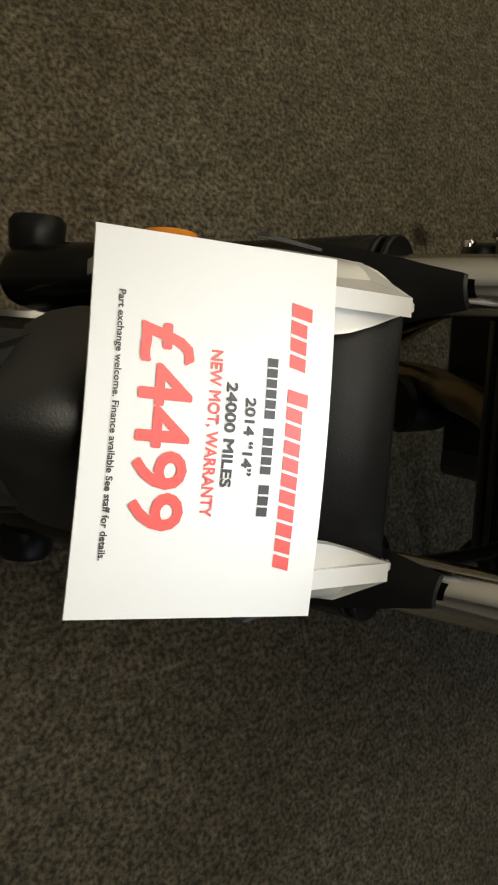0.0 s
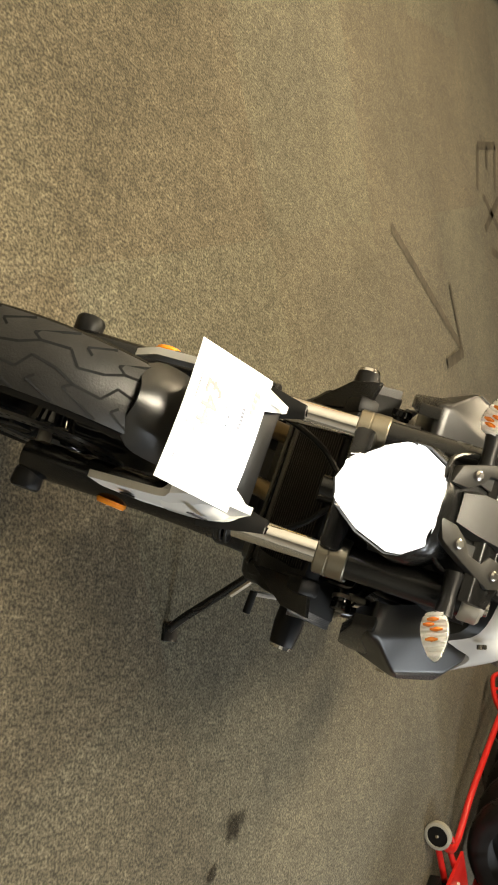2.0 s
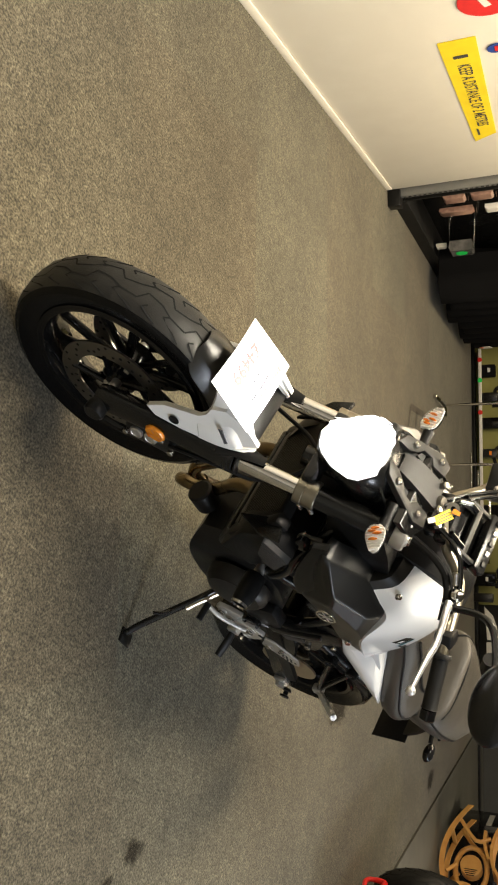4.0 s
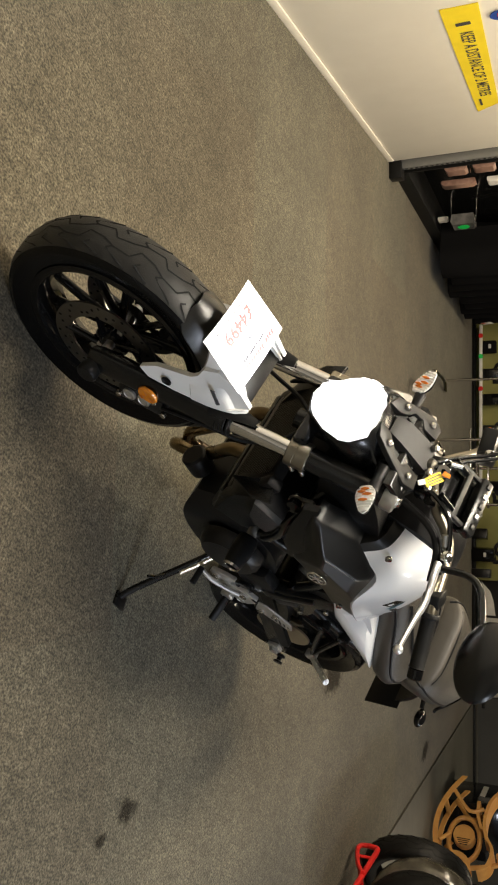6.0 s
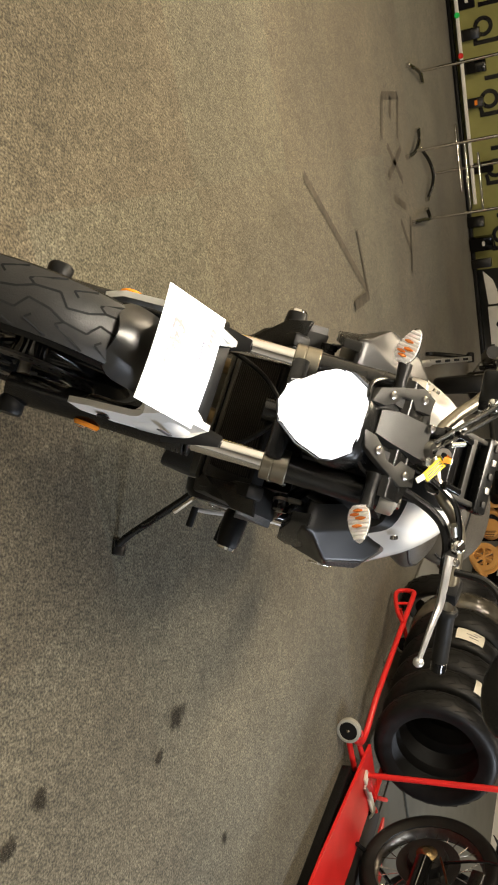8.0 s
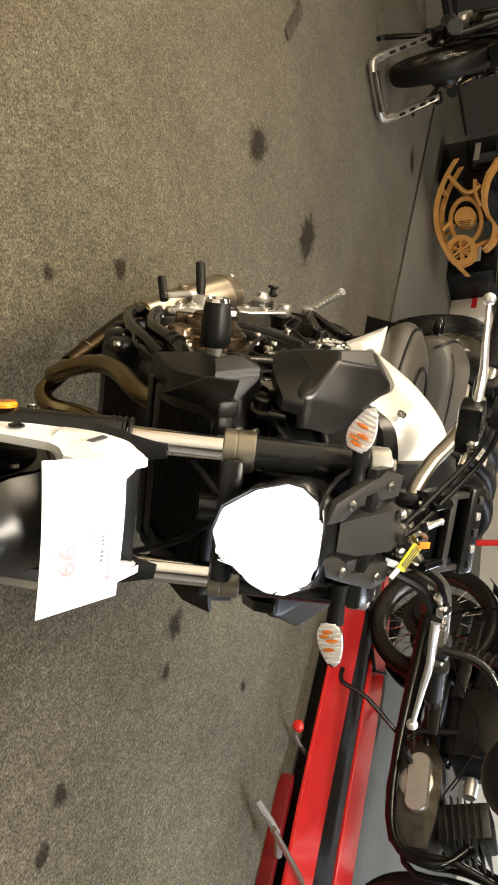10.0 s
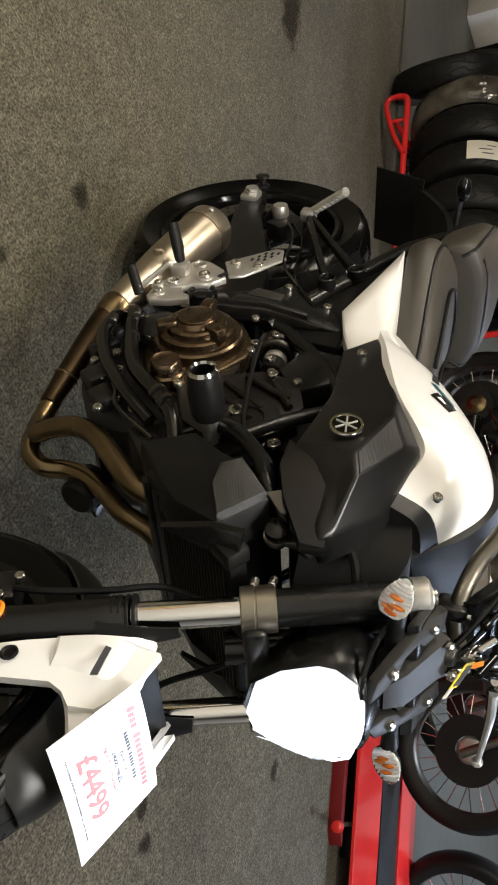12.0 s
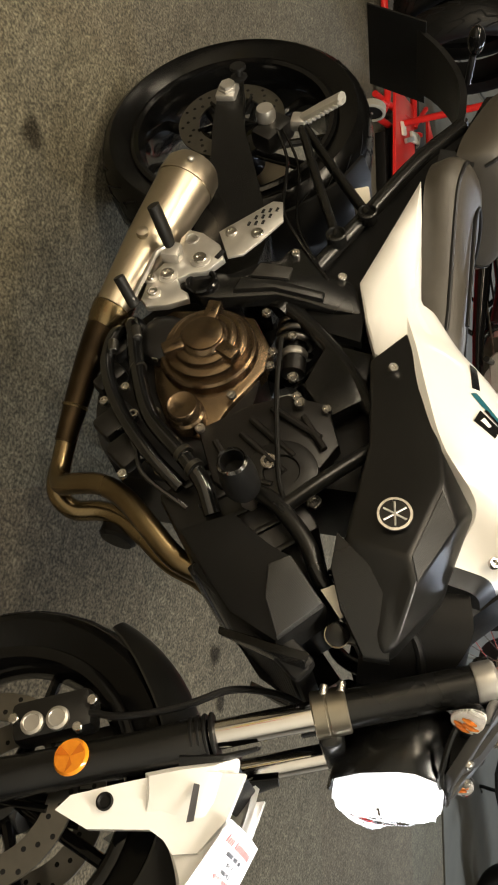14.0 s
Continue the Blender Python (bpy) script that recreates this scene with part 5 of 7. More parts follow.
# crash bobbins
for s in (-1, 1):
    P("crash_bobbin", lathe([(0, 0.025), (0.012, 0.029), (0.045, 0.0288), (0.068, 0.0262), (0.084, 0.0235), (0.087, 0.0222), (0.086, 0.018), (0.060, 0.016)], V(-0.484, s * 0.20, 0.598), (0, s, -0.05), 30), MATT, "black crash bobbin with hollow end")
    P("bobbin_ring", lathe([(0.0840, 0.0180), (0.0905, 0.0208), (0.0840, 0.0236)], V(-0.484, s * 0.20, 0.598), (0, s, -0.05), 30, closed=True), CHROME)
    P("bobbin_stem", rod(V(-0.484, s * 0.14, 0.60), V(-0.484, s * 0.21, 0.598), 0.014), ALLOY)
# hoses
P("coolant_hose", tube([V(-0.79, -0.150, 0.335), V(-0.788, -0.182, 0.316), V(-0.758, -0.188, 0.329), V(-0.701, -0.188, 0.350), V(-0.601, -0.188, 0.405), V(-0.539, -0.184, 0.477), V(-0.495, -0.178, 0.524), V(-0.452, -0.160, 0.548)], 0.0145, 14), HOSE, "black coolant hose")
P("coolant_hose", tube([V(-0.78, -0.150, 0.31), V(-0.768, -0.182, 0.294), V(-0.731, -0.188, 0.291), V(-0.680, -0.186, 0.302), V(-0.608, -0.182, 0.348), V(-0.537, -0.176, 0.419), V(-0.490, -0.160, 0.485)], 0.0125, 14), HOSE, "black coolant hose")
for a, b in ((V(-0.735, -0.200, 0.300), V(-0.712, -0.200, 0.306)), (V(-0.77, -0.198, 0.330), V(-0.745, -0.200, 0.342))):
    P("hose_union", rod(a, b, 0.009, seg=14), DARKSTEEL, "steel hose union")
for x, z in ((-0.69, 0.356), (-0.538, 0.481), (-0.515, 0.506)):
    P("hose_clip", lathe([(-0.005, 0.0162), (0.005, 0.0162)], V(x, -0.186, z), (0.6, 0, 0.8), 18), DARKSTEEL)
P("clutch_cable", tube([V(-0.80, -0.165, 0.585), V(-0.754, -0.182, 0.594), V(-0.702, -0.182, 0.601), V(-0.635, -0.180, 0.614), V(-0.571, -0.178, 0.629), V(-0.50, -0.175, 0.650), V(-0.43, -0.16, 0.70)], 0.0042, 8), MATT)
P("water_pump", lathe([(0, 0.05), (0.02, 0.048), (0.03, 0.035), (0.034, 0.02)], V(-0.775, -0.15, 0.375), (0, -1, 0), 28), ENGINE)
# shock absorber spring
sp = []
for k in range(0, 61):
    a = k / 60 * 4.2 * 2 * math.pi
    sp.append(V(-0.905 + 0.085 * k / 60, -0.10 + 0.030 * math.cos(a), 0.588 + 0.030 * math.sin(a) + 0.008 * k / 60))
P("shock_spring", tube(sp, 0.0068, 10, 2), DARKSTEEL, "dark shock absorber spring")
P("shock_body", rod(V(-0.93, -0.10, 0.585), V(-0.79, -0.10, 0.602), 0.019), ENGINE)
P("shock_collar", lathe([(0, 0.022), (0.003, 0.024), (0.012, 0.024), (0.015, 0.021)], V(-0.818, -0.10, 0.598), (1, 0, 0.1), 26), ALLOY, "bright spring collar")
P("shock_end", lathe([(0, 0.022), (0.03, 0.022), (0.034, 0.016)], V(-0.80, -0.10, 0.601), (1, 0, 0.1), 22), ENGINE)
# frame
for s in (-1, 1):
    P("frame_tube", tube([V(-0.30, s * 0.06, 0.86), V(-0.355, s * 0.165, 0.75), V(-0.42, s * 0.185, 0.705), V(-0.474, s * 0.185, 0.648), V(-0.50, s * 0.17, 0.60)], 0.0135, 14), SATIN, "black frame tube")
    P("frame_tube", tube([V(-0.462, s * 0.185, 0.655), V(-0.53, s * 0.18, 0.715), V(-0.62, s * 0.16, 0.795)], 0.012, 14), SATIN, "black frame tube")
    P("frame_tube", tube([V(-0.62, s * 0.15, 0.80), V(-0.78, s * 0.13, 0.70), V(-0.90, s * 0.13, 0.56), V(-0.92, s * 0.13, 0.42)], 0.016, 12), SATIN)
    # pivot cover and foot brackets
    def flank(x, z, out=0.0):
        """A place on the frame's outer face, which runs inwards as it rises."""
        return V(x, s * (0.182 - 0.13 * max(0.0, z - 0.40) + out), z)
    fc = P("frame_cover", plate([flank(x, z) for x, z in ((-0.866, 0.420), (-0.868, 0.450), (-0.882, 0.500), (-0.898, 0.555), (-0.892, 0.610), (-0.884, 0.650), (-0.882, 0.714), (-0.934, 0.698), (-0.955, 0.678), (-0.957, 0.632), (-0.999, 0.610), (-1.021, 0.585), (-1.011, 0.558), (-0.979, 0.541), (-0.970, 0.510), (-0.930, 0.462), (-0.928, 0.412), (-0.905, 0.388), (-0.878, 0.394))], (0, -s * 0.03, 0), 0.006), SATIN, "black frame pivot cover", smooth=25)
    part("cover_ridge", plate([flank(x, z, 0.010) for x, z in ((-0.886, 0.478), (-0.905, 0.548), (-0.896, 0.640), (-0.914, 0.640), (-0.925, 0.552), (-0.918, 0.486))], (0, -s * 0.014, 0), 0.005), COVER, fc)
    part("cover_inset", plate([flank(x, z, 0.006) for x, z in ((-0.928, 0.500), (-0.934, 0.570), (-0.962, 0.572), (-0.962, 0.512))], (0, -s * 0.010, 0), 0.003), GREYPLASTIC, fc, "grey inset panel")
    P("pivot_ring", lathe([(0, 0.030), (0.008, 0.030), (0.011, 0.027), (0.011, 0.022), (0.006, 0.020), (0.007, 0.010)], V(-0.897, s * 0.178, 0.416), (0, s, 0), 30), GLOSS, "black pivot cap")
    for x, z in ((-0.958, 0.664), (-0.998, 0.570)):
        P("cover_bolt", lathe(bolt_head(0.009), flank(x, z, 0.002), (0, s, 0.1), 18), BOLT)
    br = P("foot_bracket", plate([V(x, s * 0.196, z) for x, z in ((-0.836, 0.319), (-0.820, 0.334), (-0.827, 0.372), (-0.845, 0.408), (-0.860, 0.402), (-0.868, 0.385), (-0.888, 0.376), (-0.905, 0.397), (-0.911, 0.424), (-0.946, 0.450), (-0.979, 0.433), (-1.005, 0.394), (-1.012, 0.364), (-0.988, 0.353), (-0.950, 0.354), (-0.925, 0.337), (-0.895, 0.322), (-0.865, 0.319))], (0, -s * 0.014, 0), 0.004), ALLOY, "cast alloy footrest bracket")
    for x, z, r in ((-0.894, 0.355, 0.013), (-0.850, 0.339, 0.010), (-0.937, 0.406, 0.013), (-0.883, 0.325, 0.008)):
        part("bracket_boss", lathe([(-0.002, r * 1.5), (0.003, r * 1.45), (0.004, r * 1.2)], V(x, s * 0.196, z), (0, s, 0), 20), ALLOY, br)
        part("bracket_bolt", lathe(bolt_head(r), V(x, s * 0.2005, z), (0, s, 0), 18), BOLT, br)
    part("bracket_hollow", lathe([(-0.002, 0.014), (0.0015, 0.014), (0.0015, 0.011), (-0.001, 0.010)], V(-0.988, s * 0.197, 0.376), (0, s, 0), 20), ALLOY, br)
    part("bracket_slot", box(V(-0.953, s * 0.1965, 0.440), (0.022, 0.003, 0.010), 0.001, (0, 25, 0)), GROOVE, br)
    heel = P("heel_plate", plate([V(x, s * 0.199, z) for x, z in ((-1.007, 0.425), (-0.945, 0.457), (-0.955, 0.484), (-0.989, 0.508), (-1.043, 0.541), (-1.091, 0.530), (-1.092, 0.511))], (0, -s * 0.005, 0), 0.002), ALLOY, "perforated alloy heel guard")
    for k in range(9):
        part("slot", box(V(-1.030 - (k // 3) * 0.017 - (k % 3) * 0.003, s * 0.1992, 0.478 + (k % 3) * 0.013 + (k // 3) * 0.010), (0.010, 0.0014, 0.005), 0, (0, 10, 0)), GROOVE, heel)
    for x, z in ((-1.006, 0.449), (-1.007, 0.500)):
        part("heel_bolt", lathe(bolt_head(0.0115), V(x, s * 0.200, z), (0, s, 0), 18), BOLT, heel)
    peg = P("rider_peg", tube([V(-0.946, s * 0.205, 0.350), V(-0.957, s * 0.245, 0.342), V(-0.972, s * 0.292, 0.328)], 0.013, 12, 4, radii=[0.011, 0.015, 0.014], flat=0.8), RUBBER, "rubber-topped rider footpeg")
    part("peg_clevis", box(V(-0.940, s * 0.207, 0.352), (0.034, 0.026, 0.036), 0.006), ALLOY, peg)
    # pillion peg
    hg = P("pillion_hanger", tube([V(-1.046, s * 0.158, 0.638), V(-1.19, s * 0.160, 0.575), V(-1.355, s * 0.160, 0.508)], 0.0125, 10, 4, flat=0.7), SATIN, "black pillion peg hanger")
    part("hanger_strut", tube([V(-1.115, s * 0.150, 0.685), V(-1.23, s * 0.155, 0.60), V(-1.355, s * 0.160, 0.512)], 0.0125, 10, 4, flat=0.7), SATIN, hg)
    for x, y, z in ((-1.046, 0.158, 0.638), (-1.115, 0.150, 0.685)):
        part("hanger_eye", lathe([(-0.012, 0.019), (0.012, 0.019), (0.014, 0.016), (0.006, 0.013)], V(x, s * y, z), (0, s, 0), 22), SATIN, hg)
    pp = P("pillion_peg", tube([V(-1.360, s * 0.172, 0.512), V(-1.350, s * 0.205, 0.557), V(-1.340, s * 0.238, 0.602)], 0.015, 8, 3, radii=[0.014, 0.016, 0.016], flat=0.7), LEVER, "ribbed alloy pillion peg")
    for k in range(8):
        f = k / 7
        part("peg_rib", box(V(-1.345 + 0.014 * f, s * (0.182 + 0.054 * f), 0.532 + 0.068 * f), (0.020, 0.005, 0.010), 0.001, (0, 0, 0)), LEVER, pp)
    part("peg_clevis", box(V(-1.358, s * 0.165, 0.506), (0.034, 0.028, 0.036), 0.006), ALLOY, pp)
    # radiator shroud
    sh = P("radiator_shroud", plate([V(x, s * y, z) for x, y, z in ((-0.41, 0.185, 0.508), (-0.446, 0.195, 0.590), (-0.405, 0.20, 0.652), (-0.387, 0.205, 0.692), (-0.322, 0.205, 0.755), (-0.262, 0.195, 0.695), (-0.295, 0.188, 0.618), (-0.338, 0.182, 0.575))], (0.01, -s * 0.06, 0), 0.006), MATT, "black radiator side shroud", smooth=25)
    part("shroud_facet", plate([V(-0.366, s * 0.214, 0.664), V(-0.384, s * 0.216, 0.693), V(-0.320, s * 0.218, 0.752), V(-0.265, s * 0.208, 0.697), V(-0.315, s * 0.218, 0.671)], (0, -s * 0.02, 0), 0.004), CARBON, sh, "ribbed black facet")
    P("shroud_fin", plate([V(-0.235, s * 0.15, 0.735), V(-0.24, s * 0.205, 0.745), V(-0.245, s * 0.20, 0.69), V(-0.27, s * 0.15, 0.60)], (-0.012, 0, 0), 0.003), SATIN)
    P("rad_bracket", box(V(-0.30, s * 0.150, 0.795), (0.022, 0.012, 0.045), 0.004), DARKSTEEL)
    P("filler_neck", lathe([(0, 0.017), (0.02, 0.015), (0.022, 0.0175), (0.032, 0.0175), (0.034, 0.013)], V(-0.300, s * 0.145, 0.770), (0.2, s, 0.15), 22), GLOSS, "black radiator filler neck")
    P("neck_clip", lathe([(0.008, 0.0185), (0.014, 0.0185)], V(-0.300, s * 0.145, 0.770), (0.2, s, 0.15), 22), STEEL)
RC, RD = V(-0.305, 0, 0.645), V(0.59, 0, 0.807)
rad = P("radiator", box(RC, (0.03, 0.30, 0.225), 0.006, (0, 36, 0)), MATT, "black radiator core")
for k in range(22):
    part("radiator_fin", box(RC + RD * (-0.1 + k * 0.0095) + V(0.0135, 0, -0.0099), (0.006, 0.27, 0.0022), 0, (0, 36, 0)), ENGINE, rad)
part("tank_end", box(RC + V(0, 0.158, 0), (0.04, 0.03, 0.235), 0.008, (0, 36, 0)), MATT, rad)
part("tank_end", box(RC - V(0, 0.158, 0), (0.04, 0.03, 0.235), 0.008, (0, 36, 0)), MATT, rad)
P("radiator_guard", box(RC - RD * 0.118 + V(0.012, 0, -0.008), (0.02, 0.31, 0.02), 0.004, (0, 36, 0)), SATIN)
P("oil_filter", lathe([(0, 0.035), (0.01, 0.036), (0.06, 0.036), (0.066, 0.03)], V(-0.52, 0.03, 0.33), (1, 0, -0.1), 26), MATT, "black oil filter")
# exhaust
P("header_pipe", tube([V(-0.372, -0.095, 0.56), V(-0.388, -0.108, 0.495), V(-0.430, -0.120, 0.438), V(-0.475, -0.120, 0.380), V(-0.499, -0.110, 0.325), V(-0.504, -0.090, 0.272), V(-0.508, -0.068, 0.232), V(-0.548, -0.060, 0.213), V(-0.63, -0.080, 0.212)], 0.0190, 18, 6), TITAN, "heat-tinted bronze header pipe")
P("header_pipe", tube([V(-0.372, 0.03, 0.56), V(-0.402, 0.012, 0.505), V(-0.420, 0.002, 0.447), V(-0.457, 0.0, 0.391), V(-0.489, 0.0, 0.335), V(-0.497, 0.0, 0.288), V(-0.490, -0.004, 0.238), V(-0.515, -0.022, 0.202), V(-0.57, -0.050, 0.204), V(-0.645, -0.086, 0.212)], 0.0190, 18, 6), TITAN, "heat-tinted bronze header pipe")
# a darker, rougher bronze than the header pipes have
DARKPIPE = mat("dark_pipe", (0.065, 0.046, 0.026), 0.42, 1.0, second=(0.022, 0.016, 0.010), scale=16, amount=1.0, bump=0.15)
joint = P("collector", tube([V(-0.59, -0.074, 0.211), V(-0.66, -0.095, 0.216), V(-0.742, -0.125, 0.226), V(-0.80, -0.148, 0.240), V(-0.852, -0.166, 0.258)], 0.03, 20, 5, radii=[0.019, 0.023, 0.026, 0.030, 0.033]), DARKPIPE, "dark bronze exhaust collector")
part("weld_bead", lathe([(-0.003, 0.0235), (0, 0.0255), (0.003, 0.0235)], V(-0.655, -0.094, 0.2155), V(-0.08, -0.028, 0.008), 24), TITAN, joint)
MA, MB = V(-0.835, -0.162, 0.253), V(-1.160, -0.200, 0.332)
P("exhaust_bend", lathe([(0, 0.028), (0.012, 0.034), (0.040, 0.0385), (0.062, 0.038), (0.070, 0.033)], V(-0.795, -0.150, 0.240), MB - MA, 36), TITAN, "golden heat-tinted exhaust bend")
muf = P("muffler", lathe([(0, 0.034), (0.03, 0.037), (0.07, 0.041), (0.15, 0.049), (0.30, 0.057), (0.315, 0.0565)], MA, MB - MA, 44), STEEL, "brushed steel muffler")
d = (MB - MA).normalized()
part("muffler_cap", lathe([(0.298, 0.0595), (0.334, 0.057), (0.350, 0.047), (0.352, 0.03), (0.342, 0.026)], MA, d, 44), STEEL, muf)
part("muffler_rivet", lathe([(0, 0.007), (0.004, 0.006), (0.005, 0.003)], MA + d * 0.312 + V(0.0, -0.056, 0.020), (0, -1, 0.3), 12), ALLOY, muf)
part("muffler_bolt", lathe([(0, 0.012), (0.01, 0.012), (0.012, 0.009)], MA + d * 0.135 + V(0.0, -0.047, 0.006), (0, -1, 0.2), 14), STEEL, muf)
# pedals
bp = P("brake_pedal", tube([V(-0.930, -0.206, 0.372), V(-0.945, -0.214, 0.345), V(-0.925, -0.218, 0.328), V(-0.895, -0.220, 0.326), V(-0.832, -0.222, 0.320), V(-0.806, -0.224, 0.319)], 0.009, 10, 5, flat=0.6), ALLOY, "alloy rear brake pedal")
part("pedal_pad", rod(V(-0.806, -0.212, 0.322), V(-0.828, -0.262, 0.298), 0.0105), RUBBER, bp)
gp = P("gear_lever", tube([V(-0.92, 0.205, 0.40), V(-0.84, 0.22, 0.35), V(-0.76, 0.225, 0.34)], 0.007, 8, 5), ALLOY, "alloy gear lever")
part("lever_pad", rod(V(-0.76, 0.22, 0.34), V(-0.76, 0.275, 0.338), 0.010), RUBBER, gp)
# side stand
stand = P("side_stand", tube([V(-0.80, 0.13, 0.34), V(-0.79, 0.21, 0.28), V(-0.785, 0.335, 0.165), V(-0.785, 0.385, 0.125)], 0.011, 12, 4), SATIN, "black side stand, folded out")
part("stand_foot", box(V(-0.80, 0.395, 0.121), (0.06, 0.045, 0.010), 0.003, (17, 0, 0)), SATIN, stand)
part("stand_tang", tube([V(-0.785, 0.27, 0.225), V(-0.75, 0.30, 0.225), V(-0.725, 0.315, 0.215)], 0.005, 8, 3), SATIN, stand)
part("stand_spring", tube([V(-0.80, 0.155, 0.34), V(-0.79, 0.25, 0.262)], 0.0075, 8, 2), STEEL, stand)
# cables and loom behind the lamp
P("battery_box", box(V(-0.68, 0, 0.72), (0.26, 0.2, 0.13), 0.02), MATT)
P("air_box", box(V(-0.50, 0, 0.83), (0.26, 0.26, 0.15), 0.03), MATT)
for s in (-1, 1):
    P("side_plate", plate([V(-0.70, s * 0.150, 0.745), V(-0.80, s * 0.145, 0.745), V(-0.82, s * 0.14, 0.66), V(-0.72, s * 0.145, 0.635), V(-0.655, s * 0.15, 0.69)], (0, -s * 0.04, 0), 0.01), SATIN, "black plate under the side cover")
P("wiring_loom", tube([V(-0.25, -0.05, 0.90), V(-0.32, -0.12, 0.88), V(-0.36, -0.14, 0.82), V(-0.38, -0.12, 0.76)], 0.007, 8), MATT)
P("spec_label", plate([V(-0.349, -0.187, 0.741), V(-0.363, -0.187, 0.765), V(-0.321, -0.187, 0.790), V(-0.312, -0.187, 0.775)], (0, 0.003, 0), 0), ALLOY, "silver specification label")

# ---- the price sign lying on the front fender ----
SC, SD, SA, SB = V(0.097, -0.113, 0.622), V(0.112, 0.100, 0.637), V(-0.027, 0.104, 0.677), V(-0.029, -0.106, 0.675)
sb = bmesh.new()
grid = []
for i in range(13):
    row = []
    for j in range(9):
        u, v = i / 12, j / 8
        p = (1 - v) * ((1 - u) * SC + u * SD) + v * ((1 - u) * SB + u * SA)
        row.append(sb.verts.new(p + V(0, 0, 0.004 * math.sin(math.pi * u))))
    grid.append(row)
for i in range(12):
    for j in range(8):
        sb.faces.new((grid[i][j], grid[i + 1][j], grid[i + 1][j + 1], grid[i][j + 1]))
top = sb.faces[:]
ext = bmesh.ops.extrude_face_region(sb, geom=top)
bmesh.ops.translate(sb, vec=(0, 0, 0.0012), verts=[g for g in ext["geom"] if isinstance(g, bmesh.types.BMVert)])
sign = solid("price_sign", sb, PAPER, "white printed price card lying on the front fender", "price sign", BIKE @ STEER)


def sign_place(u, v):
    p = (1 - v) * ((1 - u) * SC + u * SD) + v * ((1 - u) * SB + u * SA)
    return p + V(0, 0, 0.004 * math.sin(math.pi * u) + 0.0016)


def sign_words(text, u0, u1, v0, v1, material, thick=0.02):
    """Printed words fitted into a field of the card; thick: how far the strokes are widened, in letter heights."""
    me, width = lettering(text, 1.0)
    xs, ys = [v.co.x for v in me.vertices], [v.co.y for v in me.vertices]
    x0, x1, y0, y1 = min(xs), max(xs), min(ys), max(ys)
    verts, faces = [], []
    for k, (dx, dy) in enumerate(((0, 0), (1, 0), (-1, 0), (0, 1), (0, -1), (0.7, 0.7), (-0.7, 0.7), (0.7, -0.7), (-0.7, -0.7))):
        base = len(verts)
        for v in me.vertices:
            u = u0 + (v.co.x + thick * dx - x0 + thick) / (x1 - x0 + 2 * thick) * (u1 - u0)
            w = v0 + (v.co.y + thick * dy - y0 + thick) / (y1 - y0 + 2 * thick) * (v1 - v0)
            verts.append(sign_place(u, w) + V(0, 0, 0.00002 * k))
        faces += [[base + q for q in p.vertices] for p in me.polygons]
    bold = bpy.data.meshes.new("print")
    bold.from_pydata(verts, [], faces)
    bold.materials.append(material)
    bpy.data.meshes.remove(me)
    ob = new("print", bold)
    ob.parent = sign


def sign_bar(u0, u1, v0, v1, material):
    bm = bmesh.new()
    n = 6
    lo = [bm.verts.new(sign_place(u0 + (u1 - u0) * k / n, v0)) for k in range(n + 1)]
    hi = [bm.verts.new(sign_place(u0 + (u1 - u0) * k / n, v1)) for k in range(n + 1)]
    for k in range(n):
        bm.faces.new((lo[k], lo[k + 1], hi[k + 1], hi[k]))
    part("print_bar", bm, material, sign)


sign_words("Part exchange welcome. Finance available See staff for details.", 0.158, 0.846, 0.094, 0.130, DARKINK, 0.025)
sign_words("£4499", 0.227, 0.766, 0.196, 0.416, REDINK, 0.022)
sign_words("NEW MOT, WARRANTY", 0.283, 0.723, 0.474, 0.531, REDINK, 0.026)
sign_words("24000 MILES", 0.362, 0.642, 0.554, 0.600, DARKINK, 0.034)
sign_words("2014 “14”", 0.398, 0.608, 0.636, 0.680, DARKINK, 0.034)


def sign_blocks(count, u0, u1, v0, v1, material, lean=0.0):
    """A word as a row of plain blocks, one for each of its letters."""
    step = (u1 - u0) / count
    for k in range(count):
        a, b = u0 + k * step, u0 + (k + 0.80) * step
        top = v1 if k == 0 else v0 + (v1 - v0) * 0.78
        bm = bmesh.new()
        bm.faces.new([bm.verts.new(sign_place(u, v)) for u, v in ((a, v0), (b, v0), (b + lean, top), (a + lean, top))])
        part("print_bar", bm, material, sign)


for count, u0, u1 in ((6, 0.288, 0.455), (5, 0.475, 0.605), (3, 0.63, 0.722)):
    for k in range(count):
        step = (u1 - u0) / count
        sign_bar(u0 + k * step, u0 + (k + 0.82) * step, 0.719, 0.763, DARKINK)
sign_blocks(4, 0.133, 0.315, 0.812, 0.900, REDINK, 0.012)
sign_blocks(11, 0.365, 0.865, 0.812, 0.900, REDINK, 0.012)


